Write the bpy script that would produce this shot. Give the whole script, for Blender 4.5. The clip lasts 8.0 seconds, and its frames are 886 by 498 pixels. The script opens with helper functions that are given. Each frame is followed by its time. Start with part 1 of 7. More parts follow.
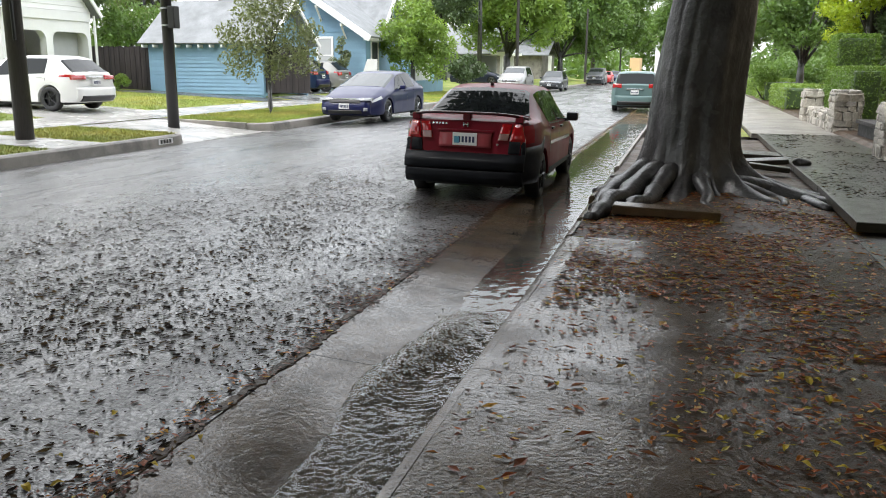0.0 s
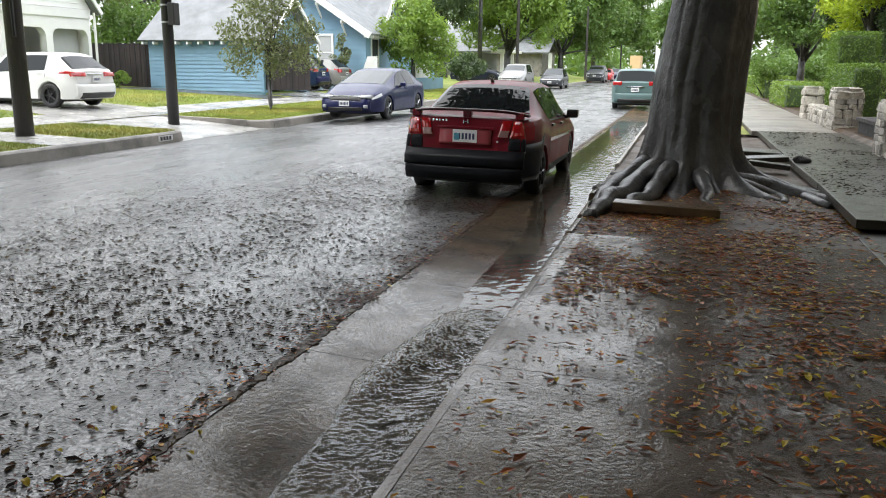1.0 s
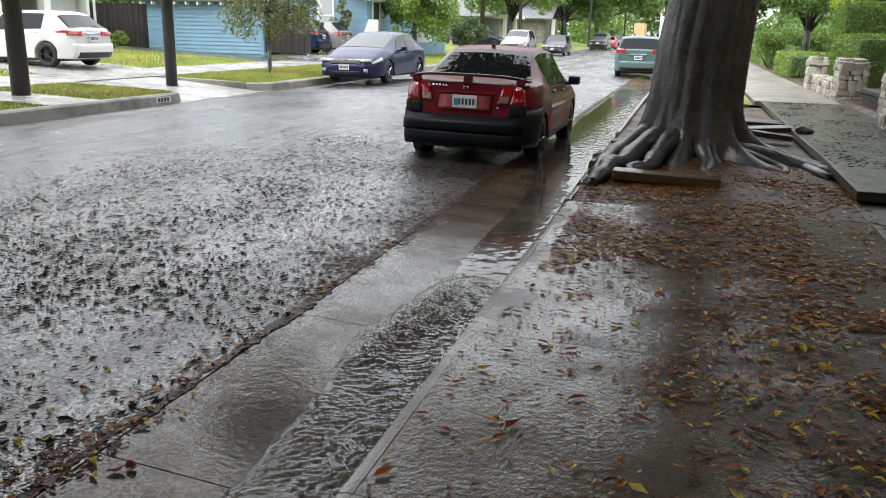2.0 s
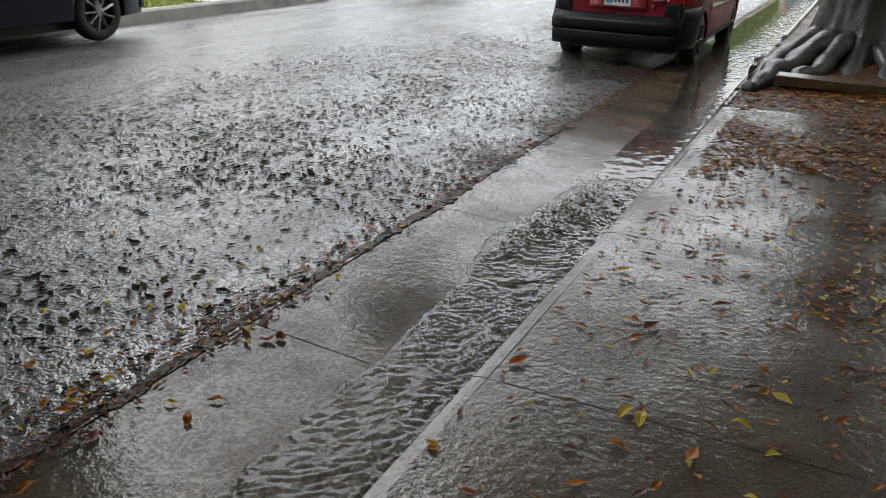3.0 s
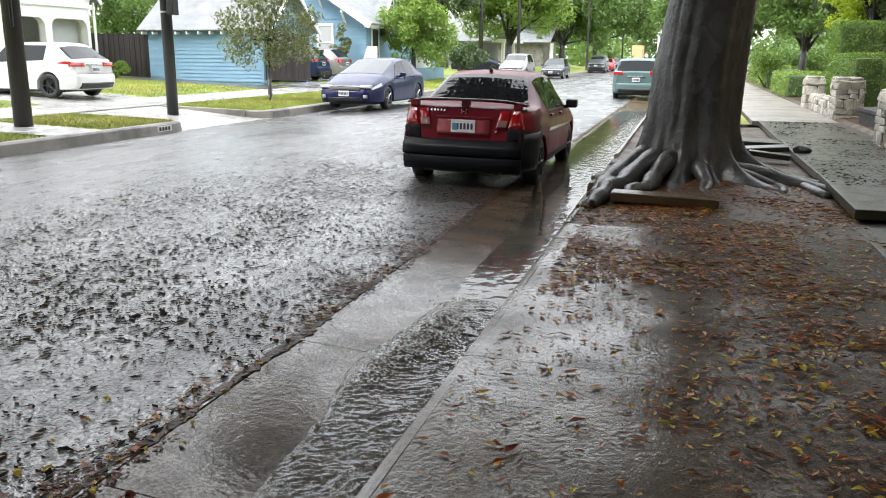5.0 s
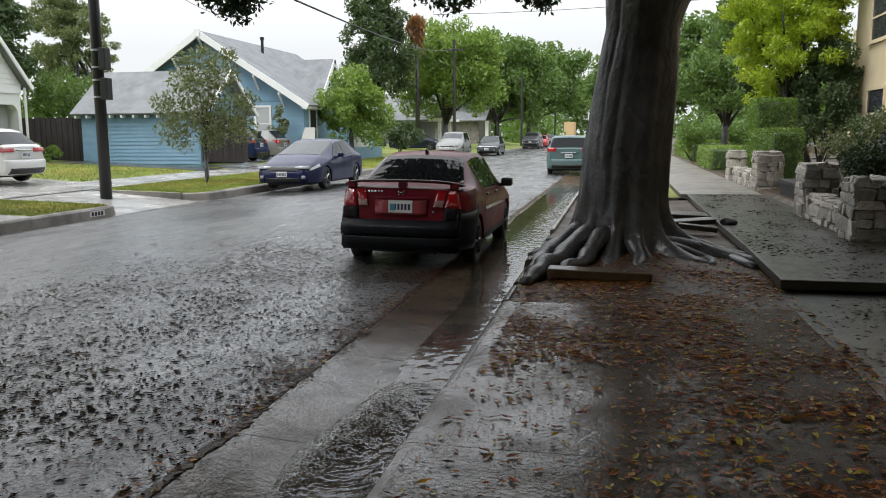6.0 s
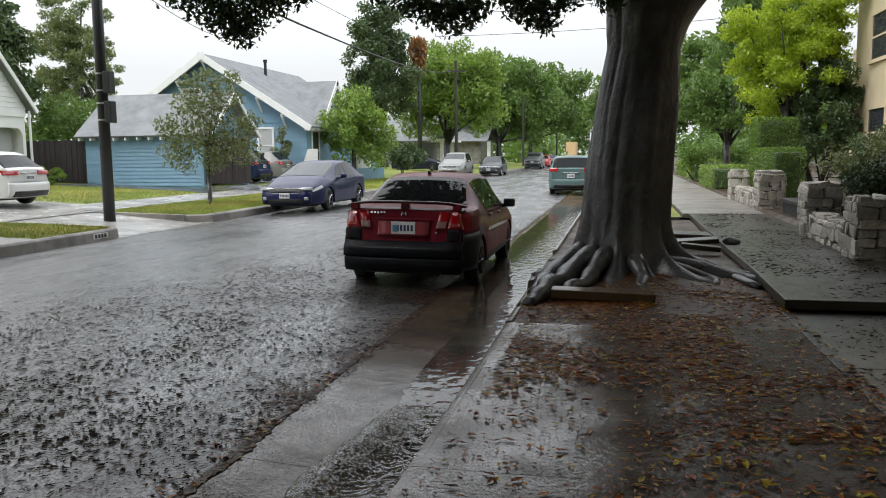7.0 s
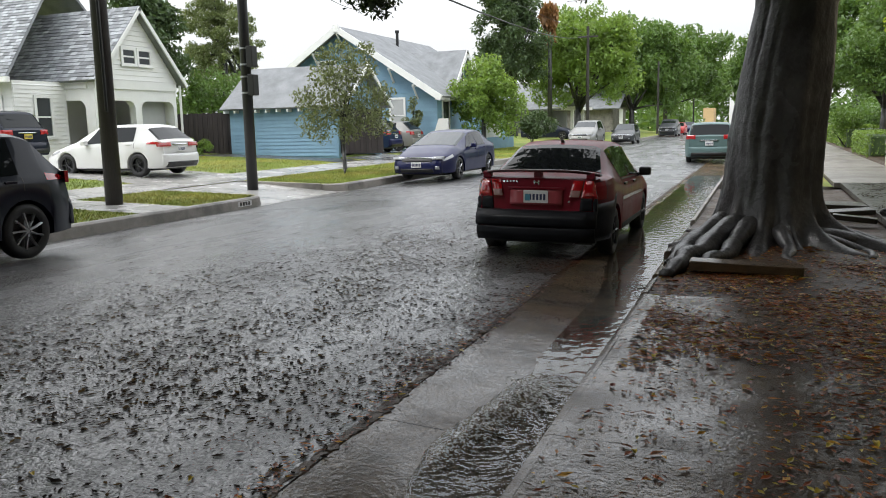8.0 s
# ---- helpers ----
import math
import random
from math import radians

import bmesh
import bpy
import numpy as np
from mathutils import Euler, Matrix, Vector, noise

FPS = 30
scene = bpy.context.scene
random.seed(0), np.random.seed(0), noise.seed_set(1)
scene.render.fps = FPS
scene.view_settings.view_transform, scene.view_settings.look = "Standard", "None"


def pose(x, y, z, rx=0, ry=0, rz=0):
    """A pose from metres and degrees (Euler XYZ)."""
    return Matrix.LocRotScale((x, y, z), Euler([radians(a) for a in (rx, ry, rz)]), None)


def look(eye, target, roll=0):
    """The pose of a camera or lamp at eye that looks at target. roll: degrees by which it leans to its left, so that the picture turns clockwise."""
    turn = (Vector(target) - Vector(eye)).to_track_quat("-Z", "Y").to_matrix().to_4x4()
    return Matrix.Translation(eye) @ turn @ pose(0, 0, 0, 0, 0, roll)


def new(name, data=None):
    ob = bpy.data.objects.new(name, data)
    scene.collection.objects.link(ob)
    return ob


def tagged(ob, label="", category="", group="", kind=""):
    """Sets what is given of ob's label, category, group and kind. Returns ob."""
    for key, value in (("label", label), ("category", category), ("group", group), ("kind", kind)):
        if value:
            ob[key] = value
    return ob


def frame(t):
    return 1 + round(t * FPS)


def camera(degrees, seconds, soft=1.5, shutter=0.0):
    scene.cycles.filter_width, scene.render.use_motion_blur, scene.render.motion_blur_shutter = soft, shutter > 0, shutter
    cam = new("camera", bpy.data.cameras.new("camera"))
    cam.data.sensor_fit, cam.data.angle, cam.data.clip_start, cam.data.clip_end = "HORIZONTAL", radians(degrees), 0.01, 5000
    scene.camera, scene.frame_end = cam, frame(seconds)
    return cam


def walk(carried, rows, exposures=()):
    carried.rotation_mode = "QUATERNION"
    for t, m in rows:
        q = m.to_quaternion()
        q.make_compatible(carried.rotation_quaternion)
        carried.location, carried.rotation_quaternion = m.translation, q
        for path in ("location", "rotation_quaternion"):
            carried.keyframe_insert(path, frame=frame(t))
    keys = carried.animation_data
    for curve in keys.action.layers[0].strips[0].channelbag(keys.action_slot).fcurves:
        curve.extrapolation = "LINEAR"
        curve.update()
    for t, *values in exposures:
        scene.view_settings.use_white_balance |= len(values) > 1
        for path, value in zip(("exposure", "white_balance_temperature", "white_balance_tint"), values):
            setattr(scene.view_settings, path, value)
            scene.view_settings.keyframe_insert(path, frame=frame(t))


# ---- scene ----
# Camera and its walk: t, x, y, z, tilt, roll, yaw
cam = camera(57.86, 8.0, soft=1.0)
PATH = [
    (0.0, -0.001, -0.002, 1.630, 77.35, -0.40, 16.58),
    (0.5, -0.002, -0.003, 1.628, 77.28, -0.46, 16.57),
    (1.0, 0.002, -0.003, 1.622, 77.18, -0.46, 16.60),
    (1.2, 0.000, 0.003, 1.614, 77.12, -0.60, 16.60),
    (2.3, 0.012, 0.035, 1.600, 72.78, -1.70, 17.61),
    (2.5, 0.008, 0.033, 1.584, 71.14, -1.77, 19.63),
    (3.0, -0.012, 0.030, 1.535, 68.09, -0.83, 26.86),
    (3.5, -0.030, 0.003, 1.515, 64.50, -1.15, 29.80),
    (4.0, -0.031, 0.004, 1.515, 63.40, -0.76, 31.97),
    (4.5, -0.006, 0.040, 1.559, 67.73, -0.93, 23.58),
    (5.0, 0.035, 0.022, 1.618, 76.50, -0.41, 16.69),
    (5.2, 0.044, 0.017, 1.630, 78.51, -0.12, 15.39),
    (6.3, 0.064, 0.030, 1.681, 82.06, 0.38, 12.04),
    (6.5, 0.062, 0.026, 1.684, 81.97, 0.46, 12.16),
    (7.0, 0.059, 0.030, 1.682, 83.32, 0.65, 12.47),
    (7.5, 0.039, 0.024, 1.680, 82.54, 1.23, 17.73),
    (8.0, 0.005, 0.024, 1.672, 81.30, 1.27, 21.57),
]
EXPOSURE = [(0.0, 0.98), (1.2, 0.98), (2.5, 1.05), (3.0, 1.18), (3.5, 1.40), (4.5, 1.52), (5.0, 1.32), (5.2, 1.03), (6.3, 0.24), (7.0, 0.28), (8.0, 0.42)]
walk(cam, [(t, pose(x, y, z, tilt, roll, yaw)) for t, x, y, z, tilt, roll, yaw in PATH], EXPOSURE)

# Overcast daylight: a whitened sky and one very wide, weak sun
SUN_EL, SUN_AZ = 55.0, 300.0
world = bpy.data.worlds.new("overcast_sky")
scene.world = world
world.use_nodes = True
wn = world.node_tree.nodes
wl = world.node_tree.links
wn.clear()
w_sky = wn.new("ShaderNodeTexSky")
w_sky.sky_type = "NISHITA"
w_sky.sun_disc = False
w_sky.sun_elevation, w_sky.sun_rotation = radians(SUN_EL), radians(SUN_AZ)
w_sky.dust_density, w_sky.air_density = 4.0, 1.0
w_grey = wn.new("ShaderNodeMix")
w_grey.data_type = "RGBA"
w_grey.inputs[0].default_value = 0.86
w_grey.inputs[7].default_value = (8.6, 8.9, 9.2, 1)
w_bg = wn.new("ShaderNodeBackground")
w_bg.inputs[1].default_value = 0.10
w_out = wn.new("ShaderNodeOutputWorld")
# an overcast sky is brighter overhead than at the horizon
w_tc = wn.new("ShaderNodeTexCoord")
w_sep = wn.new("ShaderNodeSeparateXYZ")
w_rise = wn.new("ShaderNodeMapRange")
w_rise.inputs[1].default_value, w_rise.inputs[2].default_value, w_rise.inputs[3].default_value, w_rise.inputs[4].default_value = 0.10, 0.50, 0.092, 0.20
wl.new(w_tc.outputs["Generated"], w_sep.inputs[0])
wl.new(w_sep.outputs[2], w_rise.inputs[0])
wl.new(w_rise.outputs[0], w_bg.inputs[1])
wl.new(w_sky.outputs[0], w_grey.inputs[6])
wl.new(w_grey.outputs[2], w_bg.inputs[0])
wl.new(w_bg.outputs[0], w_out.inputs[0])
sun = new("sun", bpy.data.lights.new("sun", "SUN"))
sun.data.energy, sun.data.angle, sun.data.color = 1.3, radians(25), (1.0, 0.97, 0.93)
sun.matrix_world = look((-12, -8, 25), (0, 6, 0))

# ---- materials ----
def material(name, base, rough=0.6, metal=0.0, var=0.25, scale=4.0, fine=60.0, bump=0.15, bump_scale=None, spec=0.5,
             stain=None, stain_amount=0.5, stain_scale=1.2, wet=0.0, wet_scale=0.8, coat=0.0, stretch=None, island=0.0, rnd=0.0, film=0.0, film_rough=(0.03, 0.22), film_bump=0.25, film_scale=25.0, zone=None, bump_dist=0.02, patch=None, speck=0.0, film_ior=1.75):
    """A procedural surface: two scales of colour change, fine relief, stains, and wet smooth patches."""
    m = bpy.data.materials.new(name)
    m.use_nodes = True
    n, l = m.node_tree.nodes, m.node_tree.links
    b = n["Principled BSDF"]
    b.inputs["Metallic"].default_value = metal
    b.inputs["Specular IOR Level"].default_value = spec
    b.inputs["Coat Weight"].default_value = coat
    b.inputs["Coat Roughness"].default_value = 0.04
    tc = n.new("ShaderNodeTexCoord")
    mp = n.new("ShaderNodeMapping")
    mp.inputs["Scale"].default_value = stretch or (1, 1, 1)
    l.new(tc.outputs["Object"], mp.inputs[0])

    def nz(s, detail=4.0, rgh=0.6):
        t = n.new("ShaderNodeTexNoise")
        t.inputs["Scale"].default_value, t.inputs["Detail"].default_value, t.inputs["Roughness"].default_value = s, detail, rgh
        l.new(mp.outputs[0], t.inputs["Vector"])
        return t.outputs["Fac"]

    def ramp(src, lo, hi, a=0.0, z=1.0):
        r = n.new("ShaderNodeMapRange")
        r.inputs[1].default_value, r.inputs[2].default_value, r.inputs[3].default_value, r.inputs[4].default_value = lo, hi, a, z
        l.new(src, r.inputs[0])
        return r.outputs[0]

    def mix(fac, a, c):
        x = n.new("ShaderNodeMix")
        x.data_type = "RGBA"
        for s, v in ((x.inputs[0], fac), (x.inputs[6], a), (x.inputs[7], c)):
            if isinstance(v, bpy.types.NodeSocket):
                l.new(v, s)
            else:
                s.default_value = v if isinstance(v, float) else (*v[:3], 1)
        return x.outputs[2]

    dark = tuple(c * (1 - var) for c in base)
    lite = tuple(min(1, c * (1 + var)) for c in base)
    col = mix(ramp(nz(scale), 0.3, 0.7), dark, lite)
    col = mix(ramp(nz(fine, 2.0), 0.35, 0.75, 0.0, 0.6), col, tuple(c * (1 - var * 1.2) for c in base))
    if stain:
        col = mix(ramp(nz(stain_scale, 6.0, 0.65), 0.47, 0.66, 0.0, stain_amount), col, stain)
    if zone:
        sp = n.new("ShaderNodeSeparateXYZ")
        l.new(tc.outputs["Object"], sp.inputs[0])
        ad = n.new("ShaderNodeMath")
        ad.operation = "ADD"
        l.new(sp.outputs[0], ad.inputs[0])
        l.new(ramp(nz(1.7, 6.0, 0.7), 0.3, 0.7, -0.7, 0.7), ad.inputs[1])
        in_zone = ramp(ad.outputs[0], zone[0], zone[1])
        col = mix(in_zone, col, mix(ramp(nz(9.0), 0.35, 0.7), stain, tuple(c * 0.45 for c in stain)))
    if island or rnd:
        src = n.new("ShaderNodeNewGeometry").outputs["Random Per Island"] if island else n.new("ShaderNodeObjectInfo").outputs["Random"]
        amount = island or rnd
        h = n.new("ShaderNodeHueSaturation")
        l.new(ramp(src, 0, 1, 1 - amount, 1 + amount), h.inputs["Value"])
        l.new(col, h.inputs["Color"])
        col = h.outputs[0]
    l.new(col, b.inputs["Base Color"])
    if wet:
        l.new(ramp(nz(wet_scale, 5.0, 0.6), 0.4, 0.62, rough, max(0.03, rough * (1 - wet))), b.inputs["Roughness"])
    else:
        l.new(ramp(nz(scale * 2.3), 0.3, 0.7, rough * 0.85, min(1, rough * 1.15)), b.inputs["Roughness"])
    if film:
        b.inputs["Coat Weight"].default_value = film
        b.inputs["Coat IOR"].default_value = film_ior
        weight = ramp(nz(patch, 7.0, 0.65), 0.36, 0.58, film * 0.45, film) if patch else None
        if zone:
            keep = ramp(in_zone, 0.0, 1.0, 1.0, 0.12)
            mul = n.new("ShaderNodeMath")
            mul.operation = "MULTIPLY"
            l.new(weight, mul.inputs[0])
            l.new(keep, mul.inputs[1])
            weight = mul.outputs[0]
        if speck:
            grit = n.new("ShaderNodeMath")
            grit.operation = "MULTIPLY"
            l.new(weight, grit.inputs[0])
            l.new(ramp(nz(58.0, 2.0), 0.42, 0.58, 1.0, 1 - speck), grit.inputs[1])
            weight = grit.outputs[0]
        if weight:
            l.new(weight, b.inputs["Coat Weight"])
        l.new(ramp(nz(wet_scale * 0.8, 5.0, 0.6), 0.36, 0.64, film_rough[1], film_rough[0]), b.inputs["Coat Roughness"])
        cb = n.new("ShaderNodeBump")
        cb.inputs["Strength"].default_value, cb.inputs["Distance"].default_value = film_bump, 0.01
        l.new(nz(film_scale, 3.0), cb.inputs["Height"])
        l.new(cb.outputs[0], b.inputs["Coat Normal"])
    if bump:
        bp = n.new("ShaderNodeBump")
        bp.inputs["Strength"].default_value, bp.inputs["Distance"].default_value = bump, bump_dist
        l.new(nz(bump_scale or fine, 5.0), bp.inputs["Height"])
        l.new(bp.outputs[0], b.inputs["Normal"])
    return m


def asphalt_material(name):
    """Rain-wet old asphalt: coarse chips, a broken water film, and wheel tracks worn along the street."""
    m = bpy.data.materials.new(name)
    m.use_nodes = True
    n, l = m.node_tree.nodes, m.node_tree.links
    b = n["Principled BSDF"]
    tc = n.new("ShaderNodeTexCoord")

    def nz(scale, detail, rgh, stretch=(1, 1, 1)):
        mp = n.new("ShaderNodeMapping")
        mp.inputs["Scale"].default_value = stretch
        l.new(tc.outputs["Object"], mp.inputs[0])
        t = n.new("ShaderNodeTexNoise")
        t.inputs["Scale"].default_value, t.inputs["Detail"].default_value, t.inputs["Roughness"].default_value = scale, detail, rgh
        l.new(mp.outputs[0], t.inputs["Vector"])
        return t.outputs["Fac"]

    def span(src, lo, hi, a, z):
        r = n.new("ShaderNodeMapRange")
        r.inputs[1].default_value, r.inputs[2].default_value, r.inputs[3].default_value, r.inputs[4].default_value = lo, hi, a, z
        l.new(src, r.inputs[0])
        return r.outputs[0]

    def math_node(op, x, y):
        q = n.new("ShaderNodeMath")
        q.operation = op
        for i, v in enumerate((x, y)):
            if isinstance(v, float):
                q.inputs[i].default_value = v
            else:
                l.new(v, q.inputs[i])
        return q.outputs[0]

    chips = nz(46.0, 2.0, 0.6)
    lumps = nz(16.0, 3.0, 0.6)
    tracks = nz(1.0, 5.0, 0.6, (1.1, 0.16, 1))
    puddle = nz(0.55, 6.0, 0.62)
    ramp = n.new("ShaderNodeValToRGB")
    ramp.color_ramp.elements[0].position, ramp.color_ramp.elements[0].color = 0.36, (0.022, 0.022, 0.023, 1)
    ramp.color_ramp.elements[1].position, ramp.color_ramp.elements[1].color = 0.72, (0.088, 0.087, 0.086, 1)
    l.new(math_node("ADD", math_node("MULTIPLY", chips, 0.65), math_node("MULTIPLY", tracks, 0.35)), ramp.inputs[0])
    l.new(ramp.outputs[0], b.inputs["Base Color"])
    b.inputs["Roughness"].default_value = 0.42
    b.inputs["Specular IOR Level"].default_value = 0.5
    wet = math_node("ADD", math_node("MULTIPLY", tracks, 0.6), math_node("MULTIPLY", puddle, 0.4))
    l.new(math_node("MULTIPLY", span(wet, 0.42, 0.58, 0.55, 1.0), span(chips, 0.44, 0.58, 1.0, 0.30)), b.inputs["Coat Weight"])
    b.inputs["Coat IOR"].default_value = 1.85
    l.new(span(wet, 0.40, 0.60, 0.40, 0.10), b.inputs["Coat Roughness"])
    height = math_node("ADD", math_node("MULTIPLY", chips, 0.5), lumps)
    bp = n.new("ShaderNodeBump")
    bp.inputs["Strength"].default_value, bp.inputs["Distance"].default_value = 0.9, 0.02
    l.new(height, bp.inputs["Height"])
    l.new(bp.outputs[0], b.inputs["Normal"])
    cb = n.new("ShaderNodeBump")
    cb.inputs["Distance"].default_value = 0.017
    l.new(span(wet, 0.42, 0.64, 0.75, 0.4), cb.inputs["Strength"])
    l.new(height, cb.inputs["Height"])
    l.new(cb.outputs[0], b.inputs["Coat Normal"])
    return m


def glass_material(name, tint, rough=0.02, trans=0.0):
    m = bpy.data.materials.new(name)
    m.use_nodes = True
    b = m.node_tree.nodes["Principled BSDF"]
    b.inputs["Base Color"].default_value = (*tint, 1)
    b.inputs["Roughness"].default_value = rough
    b.inputs["Transmission Weight"].default_value = trans
    b.inputs["IOR"].default_value = 1.5
    b.inputs["Specular IOR Level"].default_value = 0.5 if trans else 0.2
    return m


def leaf_material(name, base, var=0.35, rough=0.45, through_light=0.25):
    """Leaves: each one its own shade, shiny on top and slightly translucent."""
    m = material(name, base, rough, var=0.2, scale=3.0, fine=30, bump=0.0, island=var)
    n, l = m.node_tree.nodes, m.node_tree.links
    b, out = n["Principled BSDF"], n["Material Output"]
    tr = n.new("ShaderNodeBsdfTranslucent")
    tr.inputs[0].default_value = (base[0] * 1.5, base[1] * 1.4, base[2] * 0.8, 1)
    mx = n.new("ShaderNodeMixShader")
    mx.inputs[0].default_value = through_light
    l.new(b.outputs[0], mx.inputs[1])
    l.new(tr.outputs[0], mx.inputs[2])
    l.new(mx.outputs[0], out.inputs[0])
    return m


M = {
    "asphalt": asphalt_material("wet_asphalt"),
    "gutter": material("wet_gutter_concrete", (0.135, 0.093, 0.054), 0.6, var=0.4, scale=1.6, fine=110, bump=1.0, bump_scale=80, bump_dist=0.03, wet_scale=1.2, stain=(0.05, 0.04, 0.028), stain_amount=0.8, film=1.0, film_rough=(0.04, 0.14), film_bump=0.22, film_scale=26, spec=0.05, patch=1.3, speck=0.45, film_ior=1.5),
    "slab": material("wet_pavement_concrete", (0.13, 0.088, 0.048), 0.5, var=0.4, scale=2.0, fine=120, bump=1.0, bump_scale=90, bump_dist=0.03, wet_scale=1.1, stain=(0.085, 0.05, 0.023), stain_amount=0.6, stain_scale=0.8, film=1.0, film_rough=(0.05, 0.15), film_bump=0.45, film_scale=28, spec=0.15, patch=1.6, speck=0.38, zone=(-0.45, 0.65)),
    # wet slabs; the tree's dark reflection is also put into this base colour
    "footslab": material("wet_footway_tree_dark", (0.045, 0.041, 0.03), 0.4, var=0.25, scale=2.0, fine=110, bump=0.3, bump_scale=80, wet_scale=0.7, stain=(0.035, 0.03, 0.02), stain_amount=0.7, stain_scale=0.8, spec=0.15, film=0.28, film_rough=(0.03, 0.3), film_bump=0.2, film_scale=30),
    # paler copy for the same footway beyond y 20.4
    "footpale": material("pale_footway_concrete", (0.21, 0.19, 0.165), 0.5, var=0.3, scale=1.5, fine=60, bump=0.2, stain=(0.09, 0.075, 0.06), stain_amount=0.7, wet=0.4),
    "mud": material("wet_soil_and_litter", (0.055, 0.032, 0.016), 0.6, var=0.45, scale=3.0, fine=45, bump=0.7, bump_scale=22, wet_scale=1.1, film=0.12, film_rough=(0.1, 0.4), film_bump=0.6, film_scale=30, spec=0.2),
    "kerb": material("kerb_concrete", (0.26, 0.24, 0.215), 0.5, var=0.25, scale=2.0, fine=70, bump=0.3, stain=(0.06, 0.055, 0.05), stain_amount=0.7),
    "walkway": material("pale_wet_concrete", (0.42, 0.41, 0.39), 0.3, var=0.15, scale=1.0, fine=60, bump=0.15, wet=0.5, stain=(0.2, 0.2, 0.2), stain_amount=0.5),
    "lawn": material("lawn_turf", (0.145, 0.20, 0.025), 0.8, var=0.3, scale=0.8, fine=25, bump=0.8, bump_scale=40, stain=(0.30, 0.25, 0.06), stain_amount=0.8, stain_scale=0.35),
    "bark": material("wet_grey_bark", (0.021, 0.020, 0.020), 0.6, var=0.5, scale=3.5, fine=55, bump=1.0, bump_scale=16, bump_dist=0.03, stretch=(1, 1, 0.8), wet_scale=1.3, stain=(0.066, 0.064, 0.064), stain_amount=0.65, stain_scale=2.2, film=0.35, film_rough=(0.12, 0.3), film_bump=0.7, film_scale=22),
    "wood_dark": material("dark_creosoted_wood", (0.035, 0.03, 0.027), 0.55, var=0.4, scale=3, fine=60, bump=0.4, stretch=(1, 1, 0.1)),
    "fence": material("dark_fence_board", (0.024, 0.018, 0.018), 0.7, var=0.5, scale=2, fine=30, bump=0.4, stretch=(3, 3, 0.4), rnd=0.4),
    "blue": material("blue_house_paint", (0.19, 0.33, 0.44), 0.55, var=0.10, scale=1.2, fine=20, bump=0.1, rnd=0.06),
    "blue_deep": material("blue_gable_paint", (0.16, 0.29, 0.40), 0.55, var=0.12, scale=1.2, fine=20, bump=0.1),
    "white": material("white_house_paint", (0.78, 0.78, 0.76), 0.5, var=0.06, scale=1.0, fine=25, bump=0.08),
    "roof": material("grey_asphalt_shingle", (0.22, 0.23, 0.24), 0.85, var=0.25, scale=1.5, fine=50, bump=0.6, bump_scale=30),
    "shingle": material("loose_grey_shingle", (0.27, 0.285, 0.30), 0.85, var=0.2, scale=3, fine=50, bump=0.5, island=0.45),
    "blind": material("grey_roller_blind", (0.42, 0.43, 0.43), 0.7, var=0.05, bump=0.05),
    "stucco": material("cream_stucco", (0.70, 0.58, 0.39), 0.8, var=0.08, scale=1.0, fine=60, bump=0.3),
    "stone": material("pale_field_stone", (0.40, 0.37, 0.32), 0.6, var=0.35, scale=6, fine=40, bump=0.5, rnd=0.4, stain=(0.12, 0.11, 0.09)),
    "mortar": material("dark_mortar", (0.12, 0.11, 0.10), 0.8, var=0.3, bump=0.4),
    "tyre": material("tyre_rubber", (0.018, 0.018, 0.019), 0.6, var=0.2, bump=0.1),
    "rim": material("alloy_rim", (0.45, 0.46, 0.48), 0.3, metal=0.8, var=0.1, bump=0.0),
    "rim_dark": material("dark_alloy_rim", (0.06, 0.06, 0.065), 0.35, metal=0.6, var=0.1, bump=0.0),
    "black": material("black_trim", (0.012, 0.012, 0.013), 0.4, var=0.2, bump=0.0),
    # near-black stand-in for shade inside openings and under the step
    "void": material("interior_shade", (0.01, 0.01, 0.01), 0.8, var=0.3, bump=0.0),
    "chrome": material("chrome", (0.7, 0.7, 0.72), 0.12, metal=1.0, var=0.05, bump=0.0),
    "carglass": glass_material("tinted_car_glass", (0.012, 0.014, 0.015)),
    "windscreen": glass_material("pale_windscreen_glass", (0.045, 0.052, 0.056), 0.03),
    "pane": glass_material("window_pane", (0.05, 0.055, 0.06), 0.03),
    "lamp_red": material("red_lamp_lens", (0.38, 0.010, 0.014), 0.12, var=0.1, bump=0.0, coat=1.0),
    "lamp_clear": material("clear_lamp_lens", (0.30, 0.31, 0.33), 0.1, var=0.1, bump=0.0, coat=1.0),
    "lamp_pink": material("reversing_lamp_lens", (0.30, 0.17, 0.16), 0.15, var=0.1, bump=0.0, coat=1.0),
    "plate": material("number_plate_white", (0.72, 0.72, 0.72), 0.35, var=0.05, bump=0.0),
    "plate_ink": material("number_plate_ink", (0.03, 0.04, 0.10), 0.5, var=0.05, bump=0.0),
    "plate_yellow": material("number_plate_yellow", (0.55, 0.42, 0.05), 0.4, var=0.05, bump=0.0),
    "cable": material("black_cable", (0.02, 0.02, 0.02), 0.6, var=0.1, bump=0.0),
}


def paint(name, base, rough=0.4, metal=0.0, coat=0.45):
    return material(name, base, rough, metal=metal, var=0.06, scale=0.7, fine=200, bump=0.02, bump_scale=160, coat=coat, spec=0.12)


